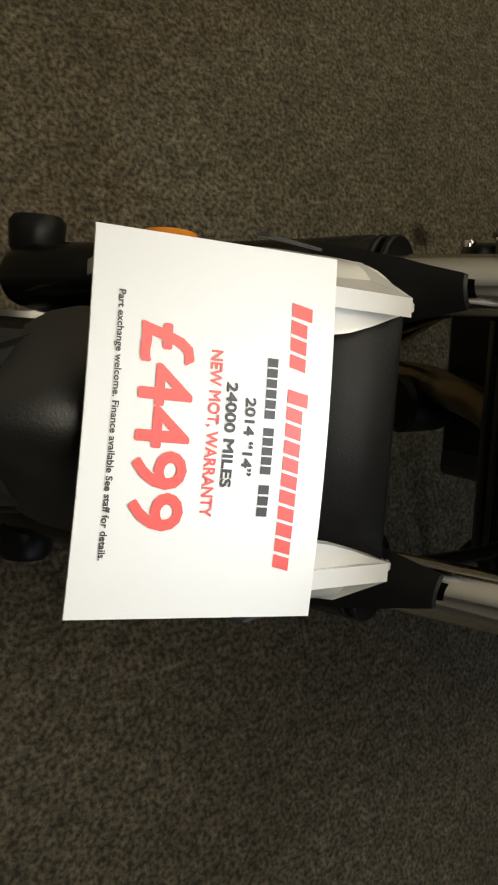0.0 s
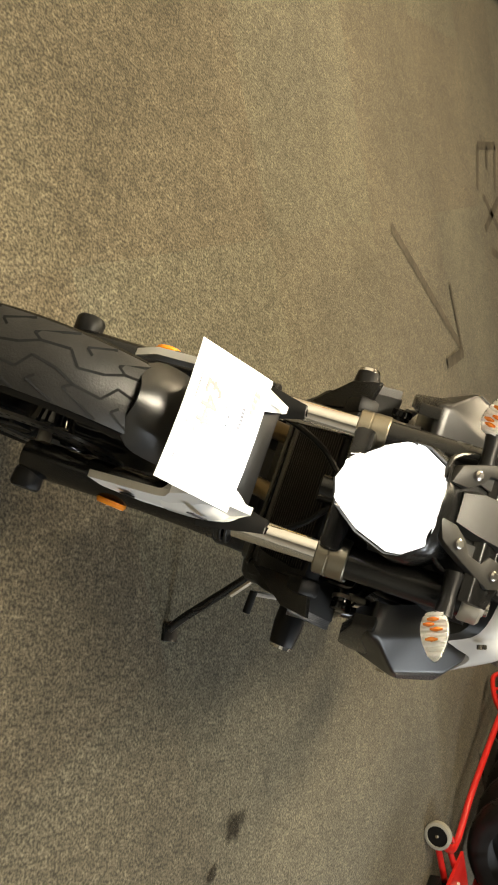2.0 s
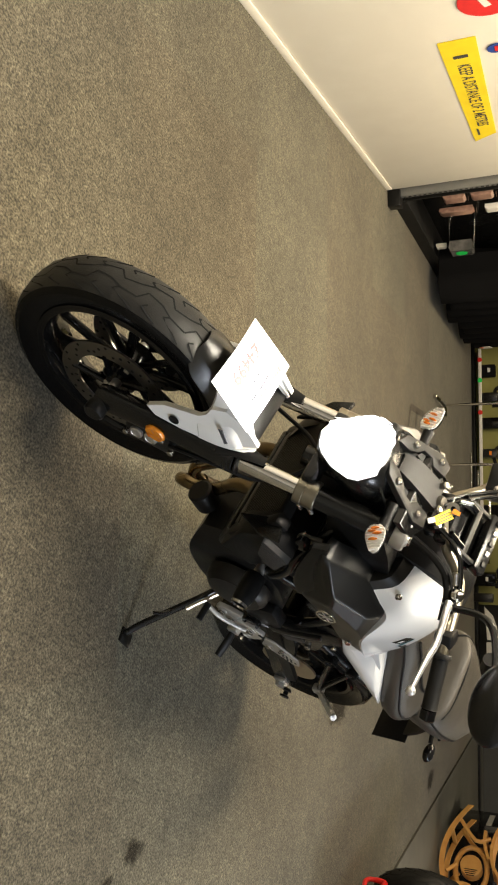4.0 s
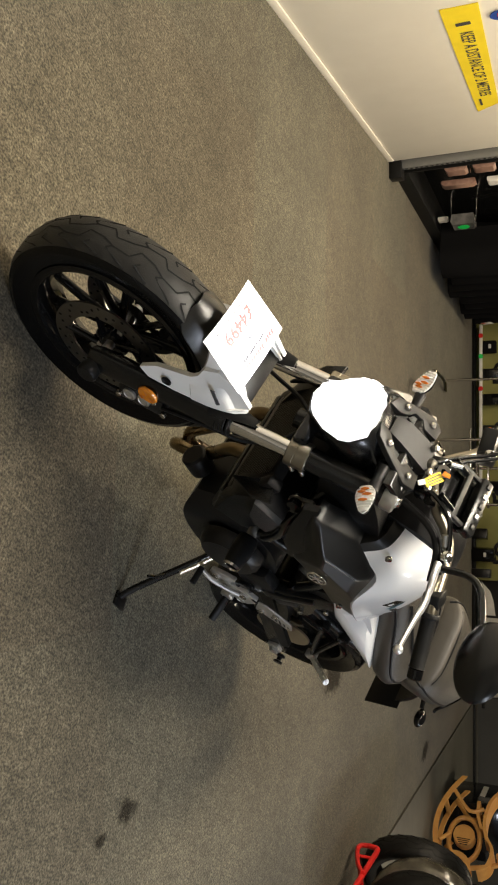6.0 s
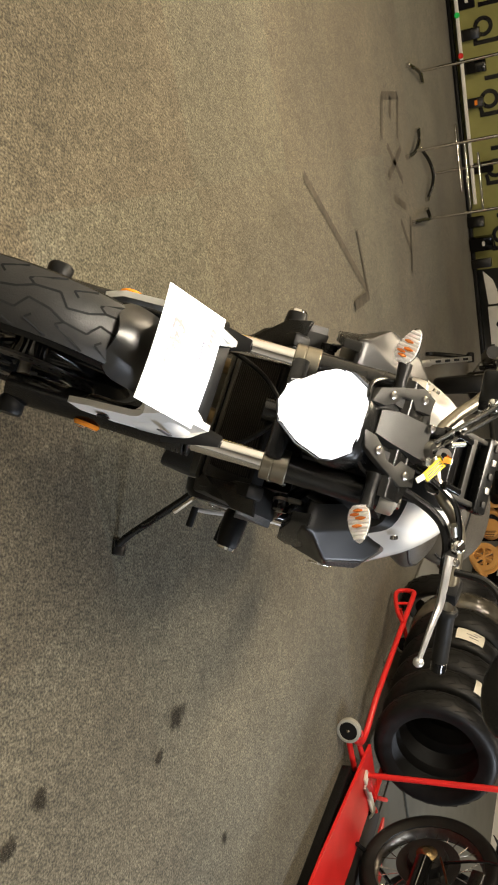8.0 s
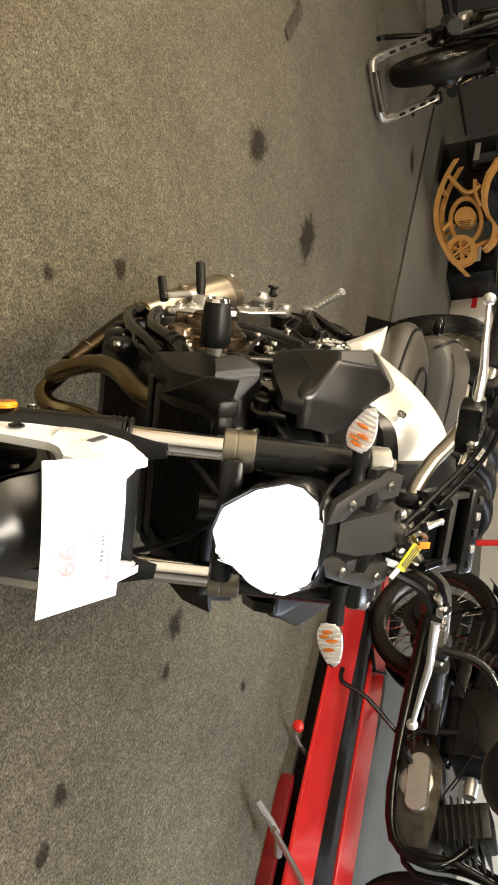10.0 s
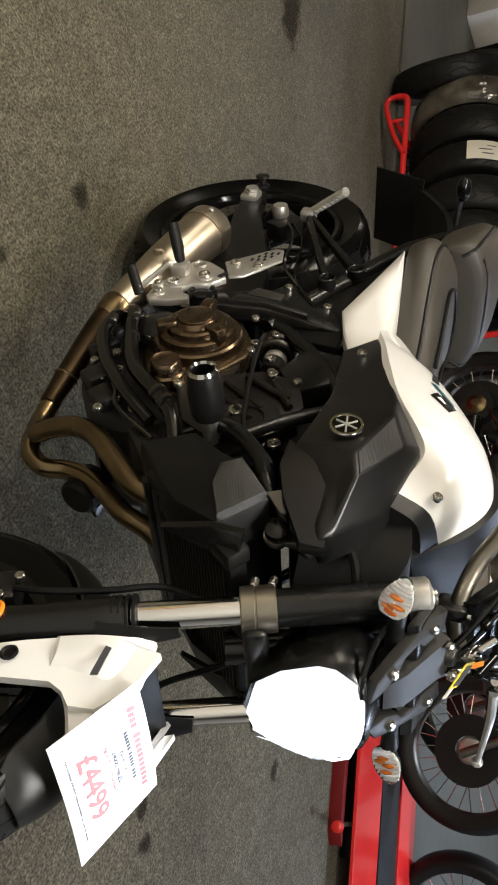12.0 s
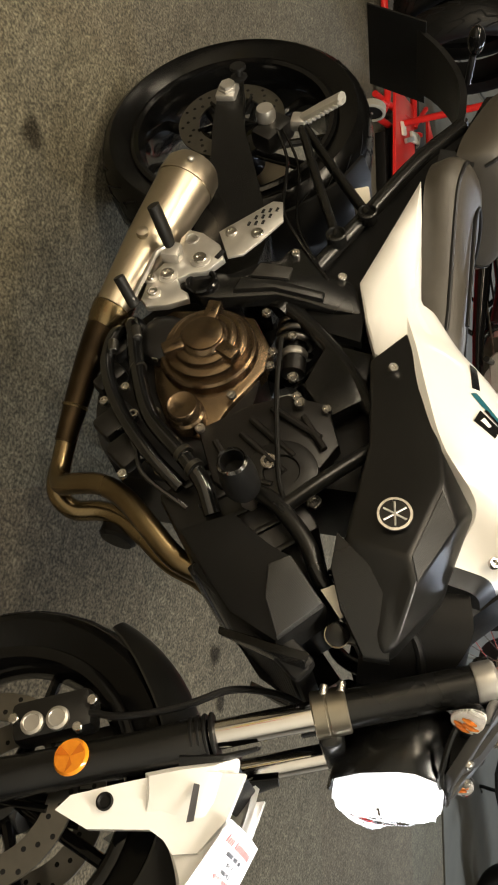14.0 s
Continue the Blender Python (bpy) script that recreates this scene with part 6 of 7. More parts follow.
# ---- things in the room (room axes: X towards the shop front, Y towards the tyre rack) ----
def tyre(name, radius, width, rim, m, label, group):
    t = thing(name, label, "tyre", m, group)
    part("carcass", lathe([(a, r) for a, r in tyre_profile(radius, width, rim)] + [(width * 0.30, rim + 0.012), (0, rim + (radius - rim) * 0.72), (-width * 0.30, rim + 0.012)], (0, 0, 0), (0, 1, 0), 56, closed=True), RUBBER, t)
    big = bmesh.new()
    for line in zigzags(13, width, radius * 7):
        g = groove((0, 0, 0), radius, width, rim, line, 0.006)
        me = bpy.data.meshes.new("g")
        g.to_mesh(me)
        g.free()
        big.from_mesh(me)
        bpy.data.meshes.remove(me)
    part("tread_groove", big, GROOVE, t)
    return t


def tyre_label(t, radius, width, angle, span=0.30, w=0.5):
    """A paper label stuck over the crown of a tyre, with unreadable print."""
    def at(a, y, lift):
        r = crown_radius(radius, width, radius * 0.7, y) + lift
        return V(r * math.cos(a), y, r * math.sin(a))
    bm = bmesh.new()
    n = 8
    rows = [[bm.verts.new(at(angle + span * (i / n - 0.5), width * w * (j / 4 - 0.5), 0.009)) for j in range(5)] for i in range(n + 1)]
    for a, b in zip(rows, rows[1:]):
        for j in range(4):
            bm.faces.new((a[j], a[j + 1], b[j + 1], b[j]))
    lab = part("paper_label", bm, LABEL, t, "cream paper size label")
    for k, (a0, a1) in enumerate(((-0.3, 0.05), (-0.25, 0.15), (-0.35, -0.1))):
        bm = bmesh.new()
        y = width * w * (-0.25 + 0.2 * k)
        vs = [bm.verts.new(at(angle + span * a, y + d, 0.0105)) for a, d in ((a0, -0.003), (a0, 0.003), (a1, 0.003), (a1, -0.003))]
        bm.faces.new(vs)
        part("print_bar", bm, DARKINK, lab)


# tyre rack
rack = thing("tyre_rack", "red tubular tyre rack on castors", "tyre rack", ROOM @ Matrix.Translation((0, 2.38, 0)))
part("front_rail", tube([V(-1.76, 0.035, 0.085), V(-1.80, 0.09, 0.085), V(-1.86, 0.135, 0.085), V(-1.94, 0.14, 0.088), V(-2.03, 0.10, 0.10), V(-2.15, 0.05, 0.115), V(-2.5, -0.01, 0.14), V(-2.8, -0.04, 0.155), V(-3.0, -0.05, 0.16), V(-3.06, -0.05, 0.15), V(-3.08, -0.05, 0.10)], 0.016, 12, 5), RED, rack)
part("end_rail", tube([V(-1.77, 0.02, 0.05), V(-1.80, 0.30, 0.045), V(-1.82, 0.36, 0.045)], 0.015, 10, 2), RED, rack)
part("lower_rail", tube([V(-3.08, -0.05, 0.105), V(-3.07, -0.05, 0.055), V(-3.00, -0.05, 0.05), V(-2.82, -0.05, 0.10), V(-2.70, -0.05, 0.155)], 0.014, 10, 3), RED, rack)
part("cross_tie", tube([V(-2.92, -0.05, 0.16), V(-2.92, -0.05, 0.07)], 0.009, 8, 1), RED, rack)
part("rear_rail", tube([V(-3.04, 0.48, 0.10), V(-1.84, 0.48, 0.10)], 0.016, 10, 2), RED, rack)
for x in (-3.02, -1.86):
    part("cross_bar", tube([V(x, 0.05, 0.06), V(x, 0.48, 0.10)], 0.014, 10, 2), RED, rack)
for x, y in ((-1.80, 0.29), (-3.04, 0.5)):
    part("post", tube([V(x, y, 0.07), V(x, y, 0.95)], 0.015, 12, 2), RED, rack)
CASTOR = mat("grey_castor_rubber", (0.34, 0.33, 0.28), 0.6, second=(0.27, 0.26, 0.22), scale=40)
for x, y in ((-1.77, 0.0), (-1.79, 0.49), (-3.02, 0.30), (-3.02, 0.49)):
    c = part("castor", lathe([(-0.018, 0.055), (-0.014, 0.060), (0.014, 0.060), (0.018, 0.055), (0.018, 0.046), (-0.018, 0.046)], V(x, y, 0.061), (1, -0.3, 0), 30, closed=True), CASTOR, rack, "grey rubber castor")
    part("castor_hub", lathe([(-0.013, 0.046), (0.010, 0.046), (0.012, 0.01)], V(x, y, 0.061), (1, -0.3, 0), 24), MATT, c)
    part("castor_pin", lathe([(0.010, 0.008), (0.016, 0.008), (0.018, 0.004)], V(x, y, 0.061), (1, -0.3, 0), 10), BOLT, c)
    part("castor_fork", tube([V(x - 0.03, y + 0.012, 0.061), V(x - 0.035, y + 0.03, 0.11), V(x - 0.03, y + 0.05, 0.112)], 0.009, 8, 2), RED, c)
WRAP = mat("wrapping_film", (0.05, 0.045, 0.035), 0.10, second=(0.12, 0.11, 0.085), scale=14, amount=1.0, spec=1.0, bump=1.0, bump_scale=34)
random.seed(4)
TYRES = [(-2.06, 0.325, 0.15, 0.222, 0), (-2.24, 0.33, 0.17, 0.222, 3), (-2.44, 0.335, 0.19, 0.222, 0), (-2.65, 0.33, 0.17, 0.222, 1), (-2.86, 0.335, 0.19, 0.222, 2), (-3.07, 0.33, 0.17, 0.222, 0), (-3.34, 0.325, 0.14, 0.235, 0)]
for i, (x, r, w, rim, lab) in enumerate(TYRES):
    turn = 90 + random.uniform(-3, 3) + (34 if i == 6 else 0)
    t = tyre("tyre", r, w, rim, ROOM @ Matrix.Translation((x, 2.56 if i == 6 else 2.68, 0.085 + r if i < 6 else r + 0.003)) @ Matrix.Rotation(radians(turn), 4, "Z"), "used black motorcycle tyre standing in the red rack", "tyres in the rack")
    if i == 5:
        part("plastic_wrap", lathe([(a * 1.02, q + 0.004) for a, q in tyre_profile(r, w, rim)[2:9]] + [(a, q + 0.002) for a, q in reversed(tyre_profile(r, w, rim)[2:9])], (0, 0, 0), (0, 1, 0), 56, closed=True), WRAP, t, "shiny clear plastic wrapping")
    if lab:
        tyre_label(t, r, w, radians({1: 130, 3: 157, 4: 110}[i]), 0.48, 0.66)

# low red bike lift
lift = thing("bike_lift", "low red steel motorcycle lift with a black mat strip", "bike lift", ROOM)
part("near_deck", plate([V(-1.95, 2.60, 0.10), V(-1.60, 2.56, 0.10), V(-1.10, 2.50, 0.10), V(-0.34, 2.46, 0.10), V(0.72, 2.47, 0.10), V(0.72, 2.76, 0.10), V(-0.30, 2.78, 0.10), V(-1.40, 2.85, 0.10), V(-1.94, 2.86, 0.10)], (0, 0, -0.014), 0.003), RED, lift, "bright red deck plate", smooth=15)
part("mat_strip", box((-0.62, 2.935, 0.082), (2.64, 0.24, 0.016), 0.004), BLACKMAT, lift, "black rubber strip")
part("far_deck", plate([V(-1.98, 3.10, 0.10), V(-1.5, 3.09, 0.10), V(0.72, 3.05, 0.10), V(0.72, 3.28, 0.10), V(-1.30, 3.36, 0.10), V(-1.78, 3.30, 0.10)], (0, 0, -0.014), 0.003), RED, lift, smooth=15)
# dark sheet added below the decks in place of the shade there
part("shade_sheet", box((-0.60, 2.95, 0.045), (2.4, 0.62, 0.03), 0.003), MATT, lift, "dark sheet added for the shade under the decks")
part("locking_rod", tube([V(-1.48, 2.80, 0.115), V(-1.62, 3.02, 0.125), V(-1.80, 3.40, 0.15)], 0.011, 8, 2), SATIN, lift, "black locking rod")
part("tie_hook", tube([V(-1.38, 3.02, 0.112), V(-1.30, 3.10, 0.118), V(-1.40, 3.30, 0.12)], 0.010, 8, 1), SATIN, lift)
# black strip put in for the shadow along the lift's near edge
part("shade_strip", box((-0.6, 2.60, 0.025), (2.3, 0.05, 0.05), 0.006), MATT, lift, "black strip standing in for the shadow beside the lift")
part("pump_housing", plate([V(-0.45, 2.45, 0.055), V(-0.40, 2.425, 0.055), V(0.45, 2.425, 0.055), V(0.50, 2.455, 0.055), V(-0.40, 2.47, 0.055)], (0, 0, -0.055), 0.005), mat("dark_red_paint", (0.16, 0.006, 0.006), 0.4), lift, "dark red pump housing")
part("base_rear", box((-0.55, 3.28, 0.025), (2.1, 0.06, 0.05), 0.006), RED, lift)
part("ramp", plate([V(0.72, 2.62, 0.10), V(1.32, 2.66, 0.014), V(1.32, 2.76, 0.014), V(0.72, 2.82, 0.10)], (0, 0, -0.012), 0.002), RED, lift)
part("ramp_mat", plate([V(0.72, 2.83, 0.10), V(1.32, 2.77, 0.014), V(1.32, 2.92, 0.014), V(0.72, 3.05, 0.10)], (0, 0, -0.012), 0.002), BLACKMAT, lift)
part("ramp_edge", plate([V(0.72, 3.06, 0.10), V(1.32, 2.93, 0.014), V(1.32, 3.02, 0.014), V(0.72, 3.25, 0.10)], (0, 0, -0.012), 0.002), RED, lift)
part("clamp_block", box((-1.775, 2.665, 0.108), (0.060, 0.05, 0.012), 0.003, (0, 0, 15)), LABEL, lift, "pale clamp plate")
part("clamp_arm", box((-1.745, 2.735, 0.112), (0.022, 0.13, 0.012), 0.002, (0, 0, 22)), ALLOY, lift)
part("clamp_tongue", box((-1.78, 2.82, 0.110), (0.05, 0.10, 0.014), 0.003, (0, 0, 10)), LABEL, lift)
part("clamp_pin", tube([V(-1.86, 2.86, 0.11), V(-1.96, 2.96, 0.13)], 0.012, 8, 1), RED, lift)
part("pump_pedal", tube([V(-0.20, 2.10, 0.07), V(-0.14, 2.22, 0.12), V(-0.10, 2.34, 0.10)], 0.014, 8, 3), ALLOY, lift, "bare metal foot pedal")
part("pedal_bar", tube([V(-0.13, 2.16, 0.13), V(-0.08, 2.5, 0.14), V(-0.07, 2.62, 0.12), V(-0.10, 2.86, 0.12)], 0.012, 8, 3), STEEL, lift, "worn metal lever")
for x in (-0.58, 0.42):
    part("release_knob", lathe([(0, 0.016), (0.004, 0.022), (0.026, 0.022), (0.032, 0.014)], V(x, 2.30, 0.09), (0, -1, 0.2), 18), RED, lift, "red release knob")
    part("knob_stem", tube([V(x, 2.55, 0.05), V(x, 2.38, 0.05), V(x, 2.30, 0.09)], 0.009, 8, 3), ALLOY, lift)


DULL = mat("dull_alloy", (0.20, 0.18, 0.15), 0.4, 1.0, second=(0.09, 0.08, 0.065), scale=18, amount=1.0, bump=0.1)


DULL_GOLD = mat("tarnished_gold", (0.34, 0.24, 0.10), 0.35, 1.0, second=(0.12, 0.09, 0.05), scale=30, amount=1.0, bump=0.1)


def old_bike(name, m, label, tank_mat, group):
    """A spoke-wheeled older motorcycle: x forward, wheels on z = 0."""
    b = thing(name, label, "motorcycle", m, group)
    for x in (0.0, -1.60):
        c = V(x, 0, 0.33)
        w = part("wheel", lathe([(-0.03, 0.262), (-0.034, 0.255), (-0.02, 0.246), (0.02, 0.246), (0.034, 0.255), (0.03, 0.262)], c, (0, 1, 0), 48, closed=True), DULL, b, "spoked wheel")
        part("tyre", lathe(tyre_profile(0.335, 0.115, 0.256), c, (0, 1, 0), 60, closed=True), RUBBER, w)
        part("hub", lathe([(-0.06, 0.04), (-0.05, 0.06), (-0.03, 0.045), (0.03, 0.045), (0.05, 0.06), (0.06, 0.04)], c, (0, 1, 0), 24), ALLOY, w)
        for k in range(28):
            a = 2 * math.pi * k / 28
            s = 1 if k % 2 else -1
            d = 0.35 if (k // 2) % 2 else -0.35
            part("spoke", tube([c + V(0.05 * math.cos(a + d), s * 0.04, 0.05 * math.sin(a + d)), c + V(0.25 * math.cos(a), 0, 0.25 * math.sin(a))], 0.0024, 5, 1), BOLT, w)
        part("disc", lathe([(-0.068, 0.06), (-0.068, 0.15), (-0.064, 0.15), (-0.064, 0.06)], c, (0, 1, 0), 40, closed=True), ENGINE, w)
    for s in (-1, 1):
        part("fork", tube([V(0.02, s * 0.09, 0.30), V(-0.12, s * 0.09, 0.62), V(-0.25, s * 0.09, 0.92)], 0.02, 12, 2), DULL, b)
        part("swing_arm", tube([V(-1.55, s * 0.10, 0.33), V(-1.2, s * 0.10, 0.36), V(-0.88, s * 0.09, 0.38)], 0.02, 10, 2), SATIN, b)
        part("shock", tube([V(-1.42, s * 0.12, 0.40), V(-1.26, s * 0.13, 0.74)], 0.026, 12, 2), ENGINE, b)
        part("frame_rail", tube([V(-0.28, s * 0.03, 0.88), V(-0.40, s * 0.12, 0.55), V(-0.46, s * 0.13, 0.28), V(-0.9, s * 0.13, 0.28), V(-0.98, s * 0.12, 0.60), V(-1.3, s * 0.12, 0.74)], 0.015, 10, 4), SATIN, b)
        part("bar", tube([V(-0.27, 0, 0.98), V(-0.28, s * 0.12, 1.0), V(-0.30, s * 0.24, 1.06), V(-0.40, s * 0.36, 1.05)], 0.011, 10, 4), CHROME, b)
        part("footpeg", tube([V(-0.78, s * 0.14, 0.33), V(-0.79, s * 0.27, 0.33)], 0.014, 10, 1), RUBBER, b)
    part("engine_case", loft(densify([[V(x, y, z) for y, z in ((-w, bt), (-w * 1.05, (t + bt) / 2), (-w, t), (w, t), (w * 1.05, (t + bt) / 2), (w, bt))] for x, w, t, bt in ((-0.45, 0.10, 0.42, 0.30), (-0.6, 0.14, 0.46, 0.25), (-0.78, 0.14, 0.46, 0.26), (-0.9, 0.10, 0.42, 0.30))])), DULL, b, "dull alloy engine case")
    part("cylinder", box(V(-0.58, 0, 0.56), (0.15, 0.20, 0.22), 0.012, (0, -10, 0)), ENGINE, b)
    for k in range(6):
        part("cooling_fin", box(V(-0.575 + 0.004 * k, 0, 0.49 + k * 0.03), (0.20, 0.25, 0.006), 0.001, (0, -10, 0)), ENGINE, b)
    for s in (-1, 1):
        part("case_cover", lathe([(0, 0.075), (0.012, 0.073), (0.02, 0.05), (0.022, 0.02)], V(-0.70, s * 0.145, 0.36), (0, s, 0), 30), ALLOY, b)
        part("primary_cover", loft([[V(-0.62 - 0.16 * f + 0.05 * math.cos(a) * k, s * y, 0.37 + 0.052 * math.sin(a) * k) for f, a in [((0 if math.cos(q) > 0 else 1), q) for q in (2 * math.pi * j / 24 for j in range(24))]] for k, y in ((1.0, 0.14), (1.0, 0.162), (0.88, 0.17))]), ALLOY, b, "polished primary cover")
    part("carburettor", lathe([(0, 0.03), (0.05, 0.034), (0.08, 0.026)], V(-0.72, 0.0, 0.56), (-1, 0, 0.1), 20), ALLOY, b)
    part("exhaust", tube([V(-0.48, -0.09, 0.60), V(-0.38, -0.14, 0.48), V(-0.45, -0.16, 0.30), V(-0.8, -0.17, 0.27), V(-1.5, -0.18, 0.34)], 0.02, 12, 5, radii=[0.02, 0.02, 0.02, 0.024, 0.04]), GLOSS, b)
    part("tank", loft(densify([[V(x, w * math.cos(a), z + h * math.sin(a)) for a in (2 * math.pi * j / 16 for j in range(16))] for x, w, h, z in ((-0.30, 0.05, 0.05, 0.84), (-0.40, 0.12, 0.10, 0.83), (-0.60, 0.14, 0.11, 0.83), (-0.78, 0.10, 0.08, 0.81), (-0.84, 0.05, 0.05, 0.80))])), tank_mat, b)
    part("seat", loft(densify([[V(x, w * math.cos(a), z + 0.045 * math.sin(a)) for a in (2 * math.pi * j / 14 for j in range(14))] for x, w, z in ((-0.80, 0.08, 0.80), (-0.95, 0.12, 0.79), (-1.25, 0.13, 0.80), (-1.5, 0.09, 0.83))])), CLOTH, b)
    for x0, a0, a1 in ((0.0, 40, 150), (-1.60, 20, 130)):
        part("mudguard", loft([[V(x0 + r * math.cos(radians(a)), y, 0.33 + r * math.sin(radians(a))) for r, y in ((0.36, -0.06), (0.375, 0), (0.36, 0.06), (0.355, 0.06), (0.37, 0), (0.355, -0.06))] for a in range(a0, a1 + 1, 10)]), tank_mat, b)
    for s in (-1, 1):
        part("side_panel", dome([V(-0.86, s * 0.125, 0.50), V(-1.16, s * 0.125, 0.52), V(-1.20, s * 0.12, 0.74), V(-0.84, s * 0.12, 0.76)], V(-1.0, s * 0.12, 0.63), side=s), tank_mat, b, "dark side panel")
        part("brake_rod", tube([V(-0.82, s * 0.16, 0.34), V(-1.2, s * 0.15, 0.30), V(-1.60, s * 0.08, 0.28)], 0.006, 6, 2), DULL, b)
        part("stay", tube([V(-1.55, s * 0.11, 0.34), V(-1.62, s * 0.10, 0.60), V(-1.58, s * 0.08, 0.78)], 0.007, 6, 3), GLOSS, b)
        part("swing_cover", box(V(-1.12, s * 0.14, 0.42), (0.40, 0.02, 0.05), 0.006, (0, 4, 0)), ENGINE, b)
        part("bolt", lathe([(0, 0.014), (0.012, 0.014), (0.016, 0.008)], V(-1.60, s * 0.115, 0.33), (0, s, 0), 10), ALLOY, b)
    part("brake_drum", lathe([(0.0, 0.02), (0.0, 0.085), (0.03, 0.098), (0.05, 0.098), (0.05, 0.02)], V(-1.60, -0.115, 0.33), (0, 1, 0), 36), ENGINE, b, "dark brake drum")
    part("drum_cam", lathe([(0, 0.05), (0.006, 0.05), (0.012, 0.03), (0.026, 0.018)], V(-1.60, -0.117, 0.33), (0, -1, 0), 24), DULL_GOLD, b, "tarnished gold brake plate")
    part("torque_arm", tube([V(-1.57, -0.135, 0.40), V(-1.46, -0.137, 0.44), V(-1.36, -0.14, 0.46), V(-1.18, -0.14, 0.44)], 0.010, 8, 3, flat=0.5), DULL_GOLD, b, "tarnished gold torque arm")
    for k in range(7):
        f = k / 6
        part("spring_coil", lathe([(-0.005, 0.030), (-0.005, 0.040), (0.005, 0.040), (0.005, 0.030)], V(-1.42, -0.12, 0.40).lerp(V(-1.26, -0.13, 0.74), 0.15 + 0.6 * f), (0.16, 0, 0.34), 18, closed=True), DULL, b)
    part("chain_guard", box(V(-1.32, -0.135, 0.54), (0.42, 0.014, 0.06), 0.006, (0, 10, 0)), SATIN, b)
    part("silencer", tube([V(-1.0, 0.17, 0.30), V(-1.3, 0.19, 0.36), V(-1.78, 0.20, 0.44)], 0.045, 18, 3), ENGINE, b)
    part("tool_box", box(V(-1.24, 0, 0.64), (0.16, 0.20, 0.16), 0.02), GLOSS, b)
    part("battery_box", box(V(-1.0, 0, 0.60), (0.30, 0.22, 0.26), 0.02), MATT, b)
    part("side_stand", tube([V(-0.9, -0.14, 0.27), V(-1.02, -0.26, 0.12), V(-1.06, -0.32, 0.012), V(-1.12, -0.34, 0.010)], 0.011, 8, 3), SATIN, b)
    part("control_cable", tube([V(-0.62, -0.15, 0.46), V(-0.9, -0.20, 0.62), V(-1.2, -0.16, 0.50), V(-1.5, -0.12, 0.40)], 0.004, 6, 4), MATT, b)
    part("headlamp", lathe([(0, 0.04), (0.05, 0.08), (0.12, 0.09), (0.125, 0.07)], V(-0.22, 0, 0.90), (1, 0, 0), 26), SATIN, b)
    part("clutch_cable", tube([V(-0.30, 0.2, 1.06), V(-0.18, 0.1, 1.02), V(-0.28, 0.06, 0.80), V(-0.62, 0.14, 0.46)], 0.005, 6, 5), MATT, b)
    return b


DARKBLUE = mat("dark_blue_paint", (0.02, 0.035, 0.14), 0.25, coat=0.4)
old_bike("old_motorcycle", ROOM @ Matrix.Translation((0.08, 2.96, 0.104)), "old spoke-wheeled black motorcycle standing on the red lift", SATIN, "old bikes")
old_bike("old_motorcycle", ROOM @ Matrix.Translation((0.82, 3.36, 0.0)) @ Matrix.Rotation(radians(-160), 4, "Z"), "dark blue spoke-wheeled motorcycle parked behind the lift", DARKBLUE, "old bikes")
old_bike("old_motorcycle", ROOM @ Matrix.Translation((-0.15, 3.55, 0.0)), "dark old motorcycle parked behind the lift", SATIN, "old bikes")
solid("pavement_lino", box((1.6, 4.75, 0.006), (8.5, 3.0, 0.012), 0.003), LINO, "grey vinyl floor beside the bike lift", "floor", ROOM, kind="structure")

# marks on the carpet
def patch(name, pts, material, label, z=0.0035):
    bm = bmesh.new()
    bm.faces.new([bm.verts.new(V(x, y, z)) for x, y in pts])
    return solid(name, bm, material, label, "floor marking", None, kind="structure")


def stripe(a, b, w, z=0.0035, name="trim_tape", label="dark worn tape stuck on the carpet"):
    a, b = V(*a, 0), V(*b, 0)
    s = (b - a).normalized().cross(V(0, 0, 1)) * w / 2
    return patch(name, [(p.x, p.y) for p in (a - s, a + s, b + s, b - s)], TAPE, label, z)


stripe((-2.16, -1.47), (-3.33, -1.27), 0.055)
stripe((-3.09, -1.57), (-3.33, -1.27), 0.035, 0.0065)
stripe((-3.35, -1.25), (-3.04, -1.08), 0.06, 0.0095)
for a, b in (((-3.74, -2.82), (-3.72, -2.49)), ((-4.22, -3.10), (-4.20, -2.74)), ((-3.74, -2.82), (-4.22, -3.10)), ((-3.98, -2.95), (-3.97, -2.78)),
             ((-3.88, -2.52), (-4.36, -2.48)), ((-4.30, -2.72), (-3.92, -2.30)), ((-4.08, -2.22), (-4.44, -2.31)), ((-4.28, -2.13), (-4.62, -2.02)), ((-4.60, -2.30), (-4.64, -1.86))):
    stripe(a, b, 0.055)
random.seed(11)
